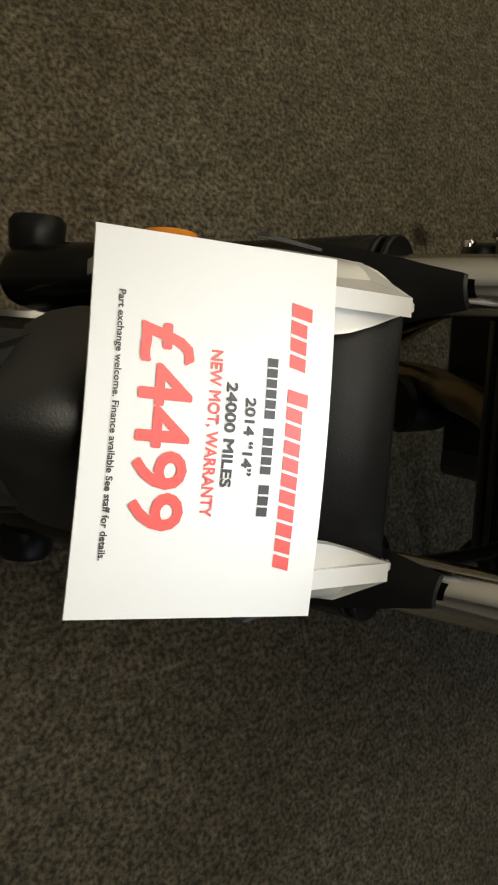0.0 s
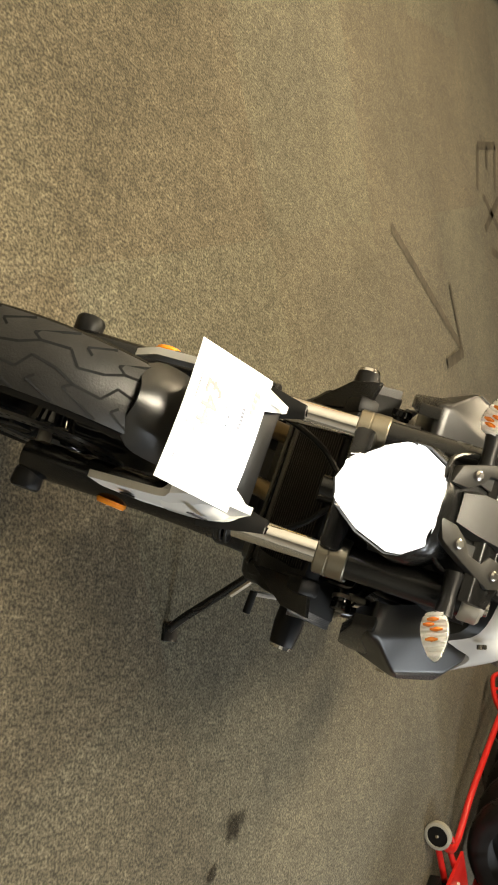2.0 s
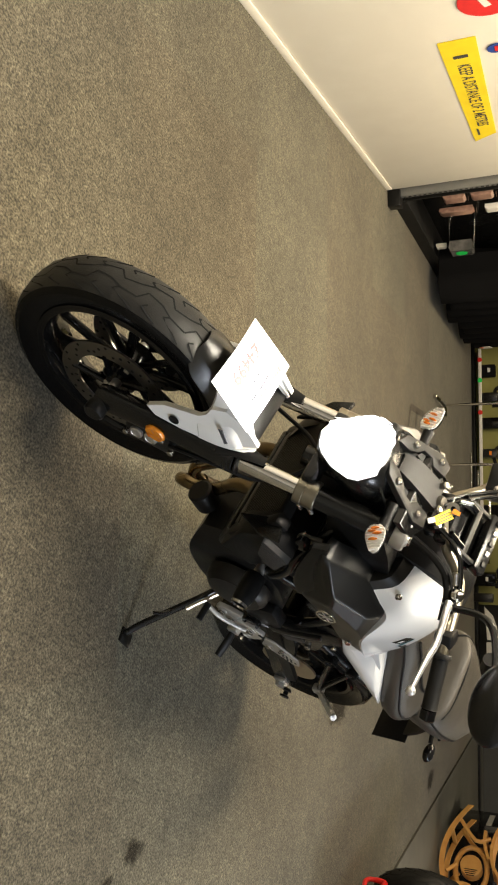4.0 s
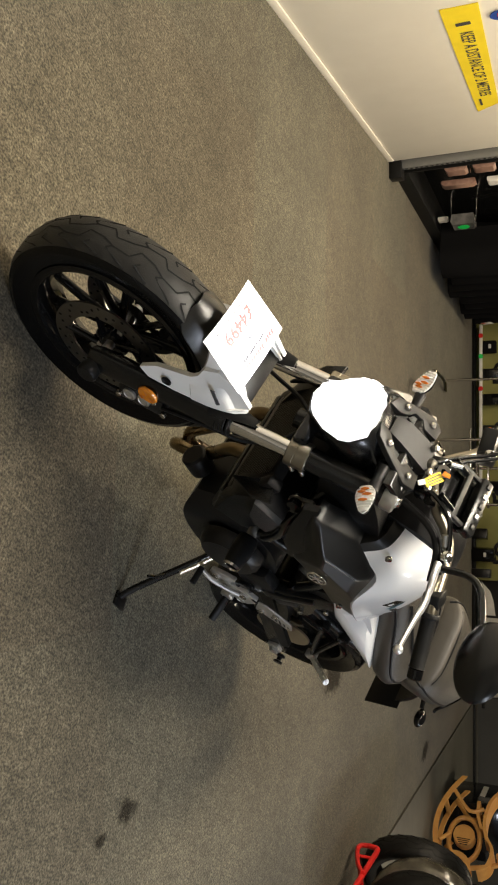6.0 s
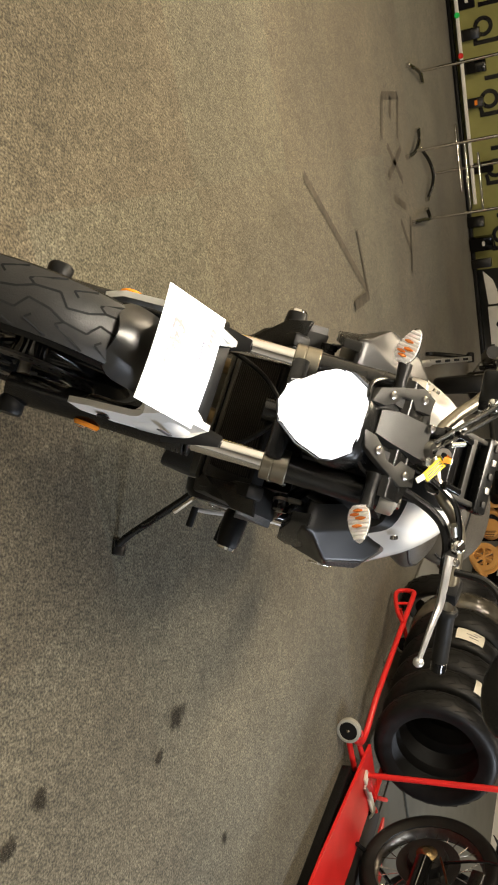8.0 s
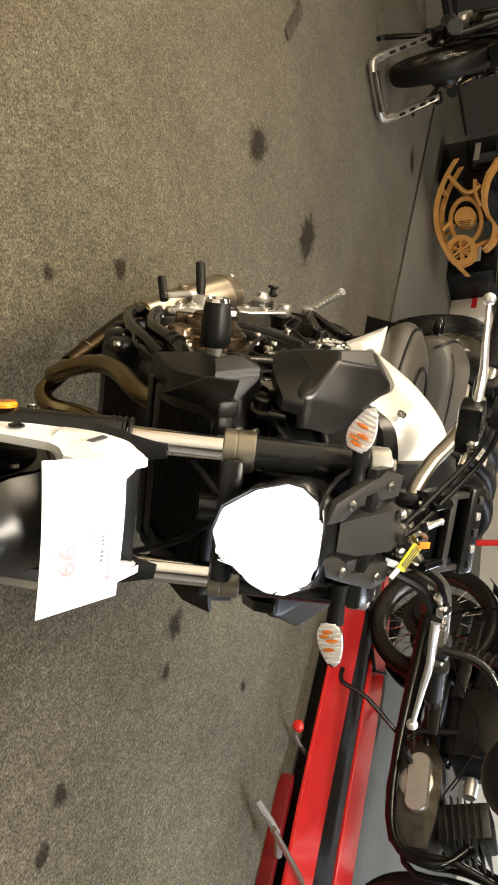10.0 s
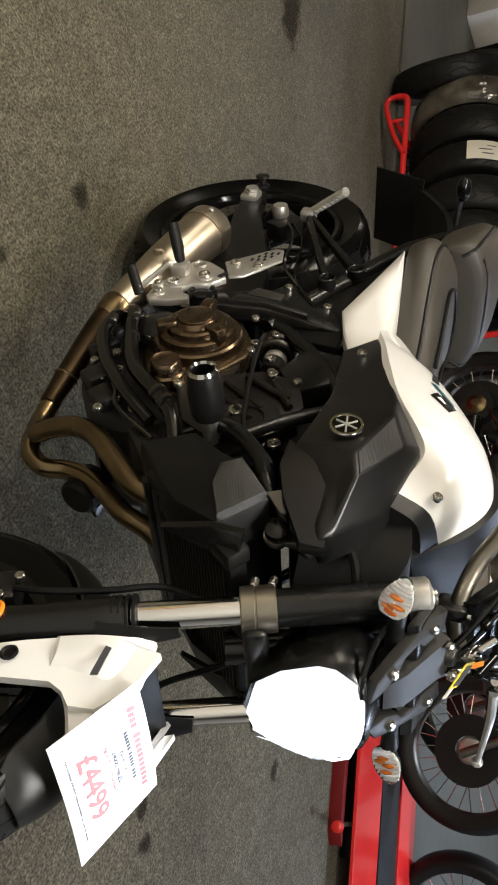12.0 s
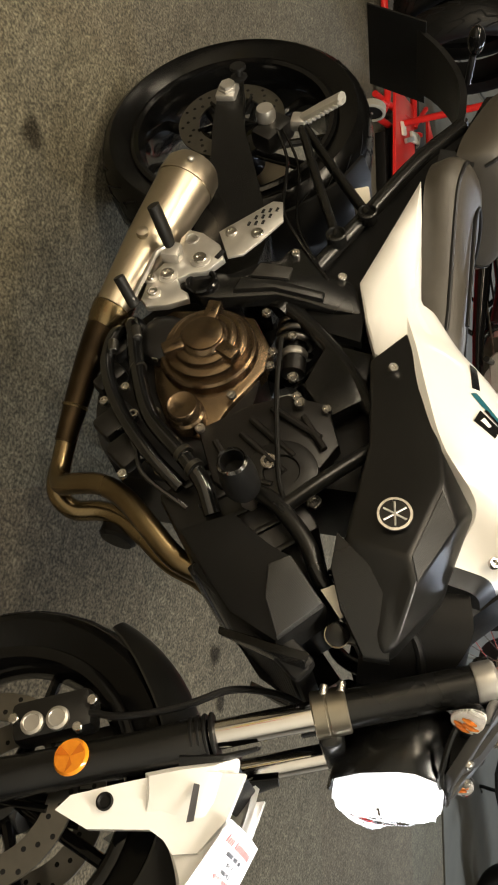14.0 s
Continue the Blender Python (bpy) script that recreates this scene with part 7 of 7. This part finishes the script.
for x, y, r, st in ((-0.305, 1.04, 0.05, 1.2), (-1.0, 0.935, 0.065, 1.5), (-0.889, 1.043, 0.03, 2.0), (-1.378, 1.392, 0.035, 1.0), (-1.10, -0.18, 0.055, 1.2), (-0.74, -0.21, 0.04, 1.0), (-0.69, 1.757, 0.035, 2.2),
                    (-2.43, -0.57, 0.12, 1.7), (-2.92, -0.14, 0.14, 2.0), (-5.87, -0.53, 0.12, 2.0), (-6.60, -0.5, 0.11, 2.0), (-0.20, 1.12, 0.04, 1.4), (-0.14, 1.20, 0.045, 1.2)):
    bm = bmesh.new()
    bm.faces.new([bm.verts.new(V(math.cos(a), math.sin(a), 0)) for a in (2 * math.pi * k / 28 for k in range(28))])
    solid("trim_stain", bm, STAIN, "soft dark stain trodden into the carpet", "stain", Matrix.Translation((x, y, 0.0035)) @ Matrix.Rotation(random.uniform(0, 0.8), 4, "Z") @ Matrix.Diagonal((r * st, r, 1, 1)), kind="structure")

# ---- the white partition: post, stickers ----
post = solid("trim_post", box((-0.05, 0.02, 1.2), (0.05, 0.06, 2.4), 0.004), GREYMETAL, "slotted grey metal shelving post", "post", WM, kind="structure")
for k in range(60):
    part("slot", box((-0.05, 0.0515, 0.08 + k * 0.036), (0.012, 0.003, 0.02), 0), GROOVE, post)
solid("trim_foot", box((-0.045, 0.06, 0.045), (0.11, 0.12, 0.09), 0.006), MATT, "black plastic post foot", "post foot", WM, kind="structure")
yl = solid("distance_sign", plate([V(0.71, 0.004, 0.705), V(0.80, 0.004, 0.835), V(2.03, 0.004, 0.865), V(2.03, 0.004, 0.69)], (0, -0.003, 0), 0), YELLOW, "yellow floor-distance notice stuck on the wall", "sign", WM)
me, width = lettering("KEEP A DISTANCE OF 2 METRES", 0.075, 0.0008)
for v in me.vertices:
    v.co = V(1.36 - v.co.x * 0.78, 0.0055, 0.748 + v.co.y * 1.2)
me.materials.append(DARKINK)
ob = new("print", me)
ob.parent = yl
part("print_bar", box((1.86, 0.0055, 0.775), (0.03, 0.001, 0.07), 0), DARKINK, yl)
part("print_bar", box((0.86, 0.0055, 0.74), (0.10, 0.001, 0.012), 0), DARKINK, yl)
rs = solid("round_sticker", lathe([(0, 0.13), (0.003, 0.13)], V(2.33, 0.004, 0.955), (0, 1, 0), 36), mat("red_sticker", (0.65, 0.03, 0.03), 0.4), "round red advertising sticker on the wall", "sticker", WM)
part("print_bar", box((2.34, 0.0085, 0.93), (0.12, 0.001, 0.03), 0, (0, 18, 0)), CARD, rs)
ls = solid("oval_sticker", lathe([(0, 0.045), (0.003, 0.045)], V(1.88, 0.004, 0.945), (0, 1, 0), 28), BLUEINK, "small blue and red oval sticker", "sticker", WM)
part("print_bar", box((1.88, 0.0085, 0.945), (0.05, 0.001, 0.02), 0), RED, ls)

# ---- shelving with packs and clothes ----
sh = thing("shelf_bay", "dark metal shop shelving bay with a low plinth", "shelving", ROOM)
part("back_panel", box((-6.2, -2.36, 1.1), (4.3, 0.03, 2.2), 0.003), SATIN, sh)
part("plinth", box((-6.2, -2.22, 0.05), (4.3, 0.26, 0.10), 0.005), MATT, sh)
part("side_panel", box((-4.0, -2.22, 0.8), (0.02, 0.28, 1.6), 0.003), MATT, sh)
random.seed(7)
for i, (x, z, w, h, m_) in enumerate(((-4.22, 0.42, 0.12, 0.16, SKIN), (-4.22, 0.62, 0.12, 0.16, SKIN), (-4.48, 0.40, 0.10, 0.26, SKIN), (-4.50, 0.68, 0.10, 0.14, CARD), (-5.24, 0.16, 0.05, 0.09, LABEL), (-4.30, 0.95, 0.14, 0.2, SKIN), (-4.60, 0.95, 0.14, 0.2, CARD))):
    pk = thing("hanging_pack", "small packet hanging on the shelf wall", "packet", ROOM @ Matrix.Translation((x, -2.14, z)), "hanging packs")
    part("pouch", loft([[V(w / 2 * sx * k, d, h / 2 * sz * k) for sx, sz in ((-1, -1), (1, -1), (1, 1), (-1, 1))] for k, d in ((0.95, -0.02), (1.0, 0.0), (0.8, 0.02))]), m_, pk)
    part("hook", tube([V(0, 0.03, h / 2 + 0.02), V(0, -0.2, h / 2 + 0.02)], 0.003, 6, 1), CHROME, pk)
star = []
for k in range(20):
    a = 2 * math.pi * k / 20
    star.append(V(0.052 * (1 if k % 2 else 0.84) * math.cos(a), 0.0, 0.052 * (1 if k % 2 else 0.84) * math.sin(a)))
gp_ = thing("bagged_garment", "clear-bagged black item with a green star sticker", "bagged garment", ROOM @ Matrix.Translation((-5.21, -2.08, 0.335)))
part("bag", loft([[V(sx * 0.085 * k, d, sz * 0.10 * k) for sx, sz in ((-1, -1), (1, -1), (1, 1), (-1, 1))] for k, d in ((0.9, -0.06), (1.0, 0.0), (0.85, 0.03))]), mat("grey_bag", (0.07, 0.07, 0.068), 0.15, second=(0.16, 0.155, 0.15), scale=18, amount=1.0, bump=0.6, bump_scale=30), gp_)
part("sticker", plate([p + V(0, 0.034, 0) for p in star], (0, -0.002, 0), 0), GREEN, gp_, "green star-shaped sticker")
part("bag_hook", tube([V(0, 0, 0.10), V(0, -0.26, 0.11)], 0.003, 6, 1), CHROME, gp_)
for i in range(9):
    x = -5.52 - i * 0.24
    low = 0.10 + 0.05 * math.sin(i * 1.7)
    rings = []
    for z, k in ((low, 1.0), (low + 0.05, 1.05), (0.6, 0.95), (1.0, 0.9), (1.3, 0.7), (1.42, 0.25)):
        rings.append([V((0.10 + 0.02 * math.sin(5 * a + i)) * k * math.cos(a), 0.24 * k * math.sin(a) * (1 + 0.12 * math.sin(3 * a + z * 4)), z) for a in (2 * math.pi * j / 22 for j in range(22))])
    cl = thing("hanging_garment", "black textile riding garment on a hanger", "garment", ROOM @ Matrix.Translation((x, -1.95, 0)), "hanging garments")
    part("cloth", loft(densify(rings, 3)), CLOTH, cl)
    part("hanger", tube([V(0, 0, 1.40), V(0, 0, 1.5), V(0.0, -0.03, 1.53), V(0, -0.4, 1.53)], 0.004, 6, 2), CHROME, cl)
    if i == 8:
        part("swing_tag", box((0.03, 0.255, low + 0.14), (0.09, 0.004, 0.11), 0.001, (0, 20, 0)), CARD, cl, "white swing tag")
        part("tag_print", box((0.05, 0.2585, low + 0.10), (0.05, 0.002, 0.03), 0, (0, 20, 0)), RED, cl)

# ---- back display ----
bd = thing("display_wall", "lime display boards over a low dark strip with a white shelf edge", "display", ROOM)
# low dark strip along the foot of the boards
part("plinth", box((-8.43, 0.6, 0.02), (0.10, 6.2, 0.04), 0.006), MATT, bd)
part("board", box((-8.50, -0.53, 0.92), (0.03, 3.4, 1.8), 0.004), LIMEPANEL, bd, "lime green back board")
part("white_board", box((-8.50, 1.93, 0.92), (0.03, 0.64, 1.6), 0.004), CARD, bd, "white back board")
part("white_foot", plate([V(-8.48, 1.19, 0.10), V(-8.48, 1.58, 0.13), V(-8.48, 1.58, 0.26), V(-8.48, 1.42, 0.24), V(-8.48, 1.30, 0.20)], (-0.02, 0, 0), 0.002), CARD, bd)
part("board_hole", lathe([(0, 0.038), (0.003, 0.038)], V(-8.485, 1.825, 0.235), (1, 0, 0), 22), GROOVE, bd, "dark round hole")
part("shelf_edge", box((-8.30, -0.73, 0.112), (0.03, 2.3, 0.036), 0.004), CARD, bd, "white shelf edge strip")
part("shelf_board", box((-8.40, -0.73, 0.10), (0.17, 2.3, 0.012), 0.003), CARD, bd)
part("end_strip", box((-8.30, -1.93, 0.60), (0.02, 0.06, 1.05), 0.003), mat("lilac_strip", (0.55, 0.53, 0.62), 0.4), bd, "pale lilac end strip")
for y, m_ in ((-1.745, RED), (-1.496, GREEN), (-1.106, RED)):
    part("shelf_dot", lathe([(0, 0.028), (0.002, 0.028)], V(-8.284, y, 0.112), (1, 0, 0), 18), m_, bd)
random.seed(21)
for k, y in enumerate((-1.62, -1.30, -0.98, -0.62, 0.05, 0.62, 0.86, 1.08)):
    h = random.uniform(0.16, 0.26)
    x, z = (-8.38, 0.107) if y < 0.4 else (-8.36, 0.002)
    gl = thing("boxed_stock", "dark boxed stock item on the display", "boxed stock", ROOM @ Matrix.Translation((x, y, z)), "display stock")
    part("carton", box((0, 0, h / 2), (0.11, random.uniform(0.10, 0.17), h), 0.012, (0, 0, random.uniform(-15, 15))), (CLOTH, SATIN, GLOSS, ENGINE)[k % 4], gl)
    if k % 3 == 0:
        part("print_bar", box((0.062, 0, h * 0.6), (0.004, 0.05, 0.03), 0), (CARD, AMBERBULB)[k % 2], gl)
for k in range(8):
    gl = thing("wall_graphic", "black painted lettering shape on the lime board", "wall graphic", ROOM @ Matrix.Translation((-8.482, -1.72 + k * 0.36, (0.42, 0.34)[k % 2])), "wall graphics")
    if k % 2:
        part("shape", lathe([(0, 0.10), (0.004, 0.10), (0.004, 0.058), (0, 0.058)], (0, 0, 0), (1, 0, 0), 24, closed=True), SATIN, gl)
    part("stem", box((0.002, 0.15, 0.02), (0.004, 0.045, 0.26), 0), SATIN, gl)
    part("arm", box((0.0045, 0.11, (0.13, -0.09)[k % 2]), (0.004, 0.12, 0.04), 0, (12, 0, 0)), SATIN, gl)

# ---- chrome display stand ----
st = thing("garment_stand", "chromed garment display stand on black feet", "display stand", ROOM)
for x, y in ((-5.42, -0.25), (-6.12, -0.04), (-5.72, 0.30), (-6.0, -0.86)):
    part("upright", tube([V(x, y, 0.05), V(x, y, 1.55)], 0.0125, 12, 1), CHROME, st)
for pts in (((-5.81, -0.41), (-5.62, -0.33), (-5.42, -0.25), (-5.25, -0.22)), ((-5.83, -0.26), (-6.0, -0.15), (-6.12, -0.04), (-6.02, 0.05), (-5.88, 0.15)), ((-5.81, 0.23), (-5.72, 0.30), (-5.45, 0.28), (-5.19, 0.27)), ((-5.7, -0.9), (-6.0, -0.86), (-6.25, -0.8))):
    part("leg", tube([V(x, y, 0.05 if 0 < k < len(pts) - 1 else 0.022) for k, (x, y) in enumerate(pts)], 0.015, 10, 3), SATIN, st)
    for x, y in (pts[0], pts[-1]):
        part("foot", lathe([(0, 0.02), (0.03, 0.02), (0.036, 0.012)], V(x, y, 0), (0, 0, 1), 14), CHROME, st)
for z, y0, y1, x in ((0.29, -0.40, 0.14, -6.0), (0.35, -0.24, 0.30, -6.0), (0.45, -0.15, 0.33, -6.0), (1.45, -0.86, 0.32, -6.0)):
    part("rail", tube([V(x, y0, z), V(x, y1, z)], 0.011, 10, 1), CHROME, st)

# ---- silver paddock stand with a wheel between its arms ----
PADDOCK = ROOM @ Matrix.Translation((-4.55, 1.44, 0)) @ Matrix.Rotation(radians(166), 4, "Z") @ Matrix.Scale(1.15, 4)
ps = thing("paddock_stand", "silver slotted paddock stand holding up a rear wheel", "paddock stand", PADDOCK)
part("front_bar", tube([V(0.10, -0.165, 0.085), V(0.03, -0.16, 0.05), V(0.0, -0.12, 0.04), V(0.0, 0.12, 0.04), V(0.03, 0.16, 0.05), V(0.10, 0.165, 0.085)], 0.024, 12, 4), ALLOY, ps)
part("bar_plate", box((-0.01, 0, 0.055), (0.05, 0.22, 0.03), 0.004), DULL, ps)
for s in (-1, 1):
    part("arm", box((0.28, s * 0.17, 0.185), (0.44, 0.035, 0.05), 0.004, (0, -29, 0)), ALLOY, ps, "slotted alloy arm")
    for k in range(4):
        part("slot", box((0.15 + k * 0.085, s * 0.17, 0.1165 + k * 0.047), (0.05, 0.016, 0.056), 0.002, (0, -29, 0)), GROOVE, ps)
    part("knob", lathe([(-0.03, 0.024), (0.03, 0.028), (0.04, 0.018)], V(0.48, s * 0.175, 0.30), (0, s, 0), 18), MATT, ps)
    part("leg", tube([V(0.46, s * 0.18, 0.29), V(0.44, s * 0.21, 0.15), V(0.44, s * 0.23, 0.03)], 0.016, 10, 3), SATIN, ps)
    part("castor", lathe([(-0.012, 0.03), (0.012, 0.03)], V(0.44, s * 0.23, 0.03), (0, 1, 0), 18), MATT, ps)
old_bike("parked_motorcycle", PADDOCK @ Matrix.Translation((0.52 + 1.60, 0, 0.03)), "dark motorcycle held up on a silver paddock stand", SATIN, "parked bikes")

# ---- wooden rocking toy and boxes on the grey floor ----
toy = thing("rocking_toy", "varnished plywood rocking motorbike toy", "rocking toy", ROOM @ Matrix.Translation((-5.7, 3.15, 0.016)) @ Matrix.Rotation(radians(46), 4, "Z"))


for s in (-1, 1):
    arc = [(-0.48 + 0.96 * k / 16, 0.02 + 0.62 * (k / 16 - 0.5) ** 2 * 1.3) for k in range(17)]
    part("rocker", loft([[V(x, s * 0.13 - 0.012, z), V(x, s * 0.13 + 0.012, z), V(x, s * 0.13 + 0.012, z + 0.042), V(x, s * 0.13 - 0.012, z + 0.042)] for x, z in arc]), WOOD, toy, "curved plywood rocker")
    for x in (0.28,):
        w_ = part("toy_wheel", lathe([(-0.01, 0.13), (0.01, 0.13), (0.01, 0.085), (-0.01, 0.085)], V(x, s * 0.06, 0.22), (0, 1, 0), 32, closed=True), WOOD, toy)
        for k in range(3):
            a = radians(60 * k)
            part("toy_spoke", tube([V(x - 0.09 * math.cos(a), s * 0.06, 0.22 - 0.09 * math.sin(a)), V(x + 0.09 * math.cos(a), s * 0.06, 0.22 + 0.09 * math.sin(a))], 0.012, 6, 1), WOOD, w_)
# laminated hoop round an engine disc with slots, and two bent seat slats
part("toy_hoop", tube([V(0.02 + 0.19 * math.cos(a), 0, 0.27 + 0.13 * math.sin(a)) for a in (2 * math.pi * k / 20 for k in range(-1, 19))], 0.022, 8, 2), WOOD, toy, "bent plywood hoop")
engine_ = part("toy_engine", lathe([(-0.05, 0.085), (-0.045, 0.09), (0.045, 0.09), (0.05, 0.085)], V(0.0, 0, 0.27), (0, 1, 0), 32), WOOD, toy, "round plywood engine disc")
for k in range(4):
    part("toy_slot", box(V(0.035 + 0.016 * k, -0.051, 0.27), (0.006, 0.004, 0.11 - 0.014 * k), 0), GROOVE, engine_)
for pts, w in ((((-0.44, 0.56), (-0.30, 0.46), (-0.12, 0.42), (0.04, 0.45)), 0.10), (((-0.30, 0.36), (-0.18, 0.36), (-0.06, 0.40)), 0.08), (((0.02, 0.45), (0.12, 0.50), (0.24, 0.47), (0.30, 0.40)), 0.11)):
    line = smooth_path([V(x, 0, z) for x, z in pts], 5)
    part("toy_slat", loft([[p + V(0, -w, 0), p + V(0, w, 0), p + V(0, w, 0.028), p + V(0, -w, 0.028)] for p in line]), WOOD, toy, "bent plywood seat slat")
for s in (-1, 1):
    part("toy_strut", tube([V(-0.36, s * 0.11, 0.16), V(-0.20, s * 0.08, 0.30), V(-0.24, s * 0.06, 0.42)], 0.018, 8, 3), WOOD, toy)
    part("toy_strut", tube([V(0.10, s * 0.11, 0.08), V(0.02, s * 0.08, 0.16)], 0.018, 8, 2), WOOD, toy)
part("toy_fork", tube([V(0.28, 0.0, 0.22), V(0.22, 0.0, 0.46), V(0.18, 0.0, 0.58)], 0.02, 8, 2), WOOD, toy)
part("toy_bar", tube([V(0.18, -0.18, 0.57), V(0.18, 0.18, 0.57)], 0.014, 10, 1), WOOD, toy)
for x in (-0.25, 0.25):
    part("cross_piece", box((x, 0, 0.07 + 0.03), (0.04, 0.27, 0.03), 0.004), WOOD, toy)
for x, y, w, d, h, m_, lab in ((-6.0, 3.95, 0.5, 0.4, 0.42, SATIN, "black printed carton"), (-5.62, 4.22, 0.5, 0.4, 0.34, CARD, "white carton with red print"), (-4.9, 4.3, 0.5, 0.4, 0.4, SATIN, "black printed carton"), (-6.6, 3.3, 0.7, 0.5, 0.5, GLOSS, "black glossy display carton"), (-4.3, 4.3, 0.4, 0.4, 0.6, CARD, "white carton")):
    bx = thing("carton", lab + " on the grey floor", "carton", ROOM @ Matrix.Translation((x, y, 0.016)) @ Matrix.Rotation(radians(random.uniform(-8, 8)), 4, "Z"), "cartons")
    part("box_body", box((0, 0, h / 2), (w, d, h), 0.006), m_, bx)
    part("print_bar", box((-w * 0.1, -d / 2 - 0.001, h * 0.65), (w * 0.5, 0.002, 0.05), 0), RED if m_ is CARD else CARD, bx)
    part("flap_tape", box((0, 0, h + 0.0005), (w, 0.05, 0.001), 0), STEEL, bx)

# ---- carpet tiles, laid last ----
TILE_X, TILE_Y = 1.04, 1.01
tile_mesh = mesh_of("carpet_tile", box((0, 0, -0.003), (TILE_X - 0.0003, TILE_Y - 0.0003, 0.006), 0), CARPET, 0)
floor_inverse = floor.matrix_world.inverted()
for i in range(-8, 6):
    for j in range(-3, 7):
        ob = new("carpet_tile", tile_mesh)
        ob.parent = floor
        ob.matrix_local = floor_inverse @ ROOM @ Matrix.Translation((-0.29 + TILE_X * (i + 0.5), -0.27 + TILE_Y * (j + 0.5), 0))
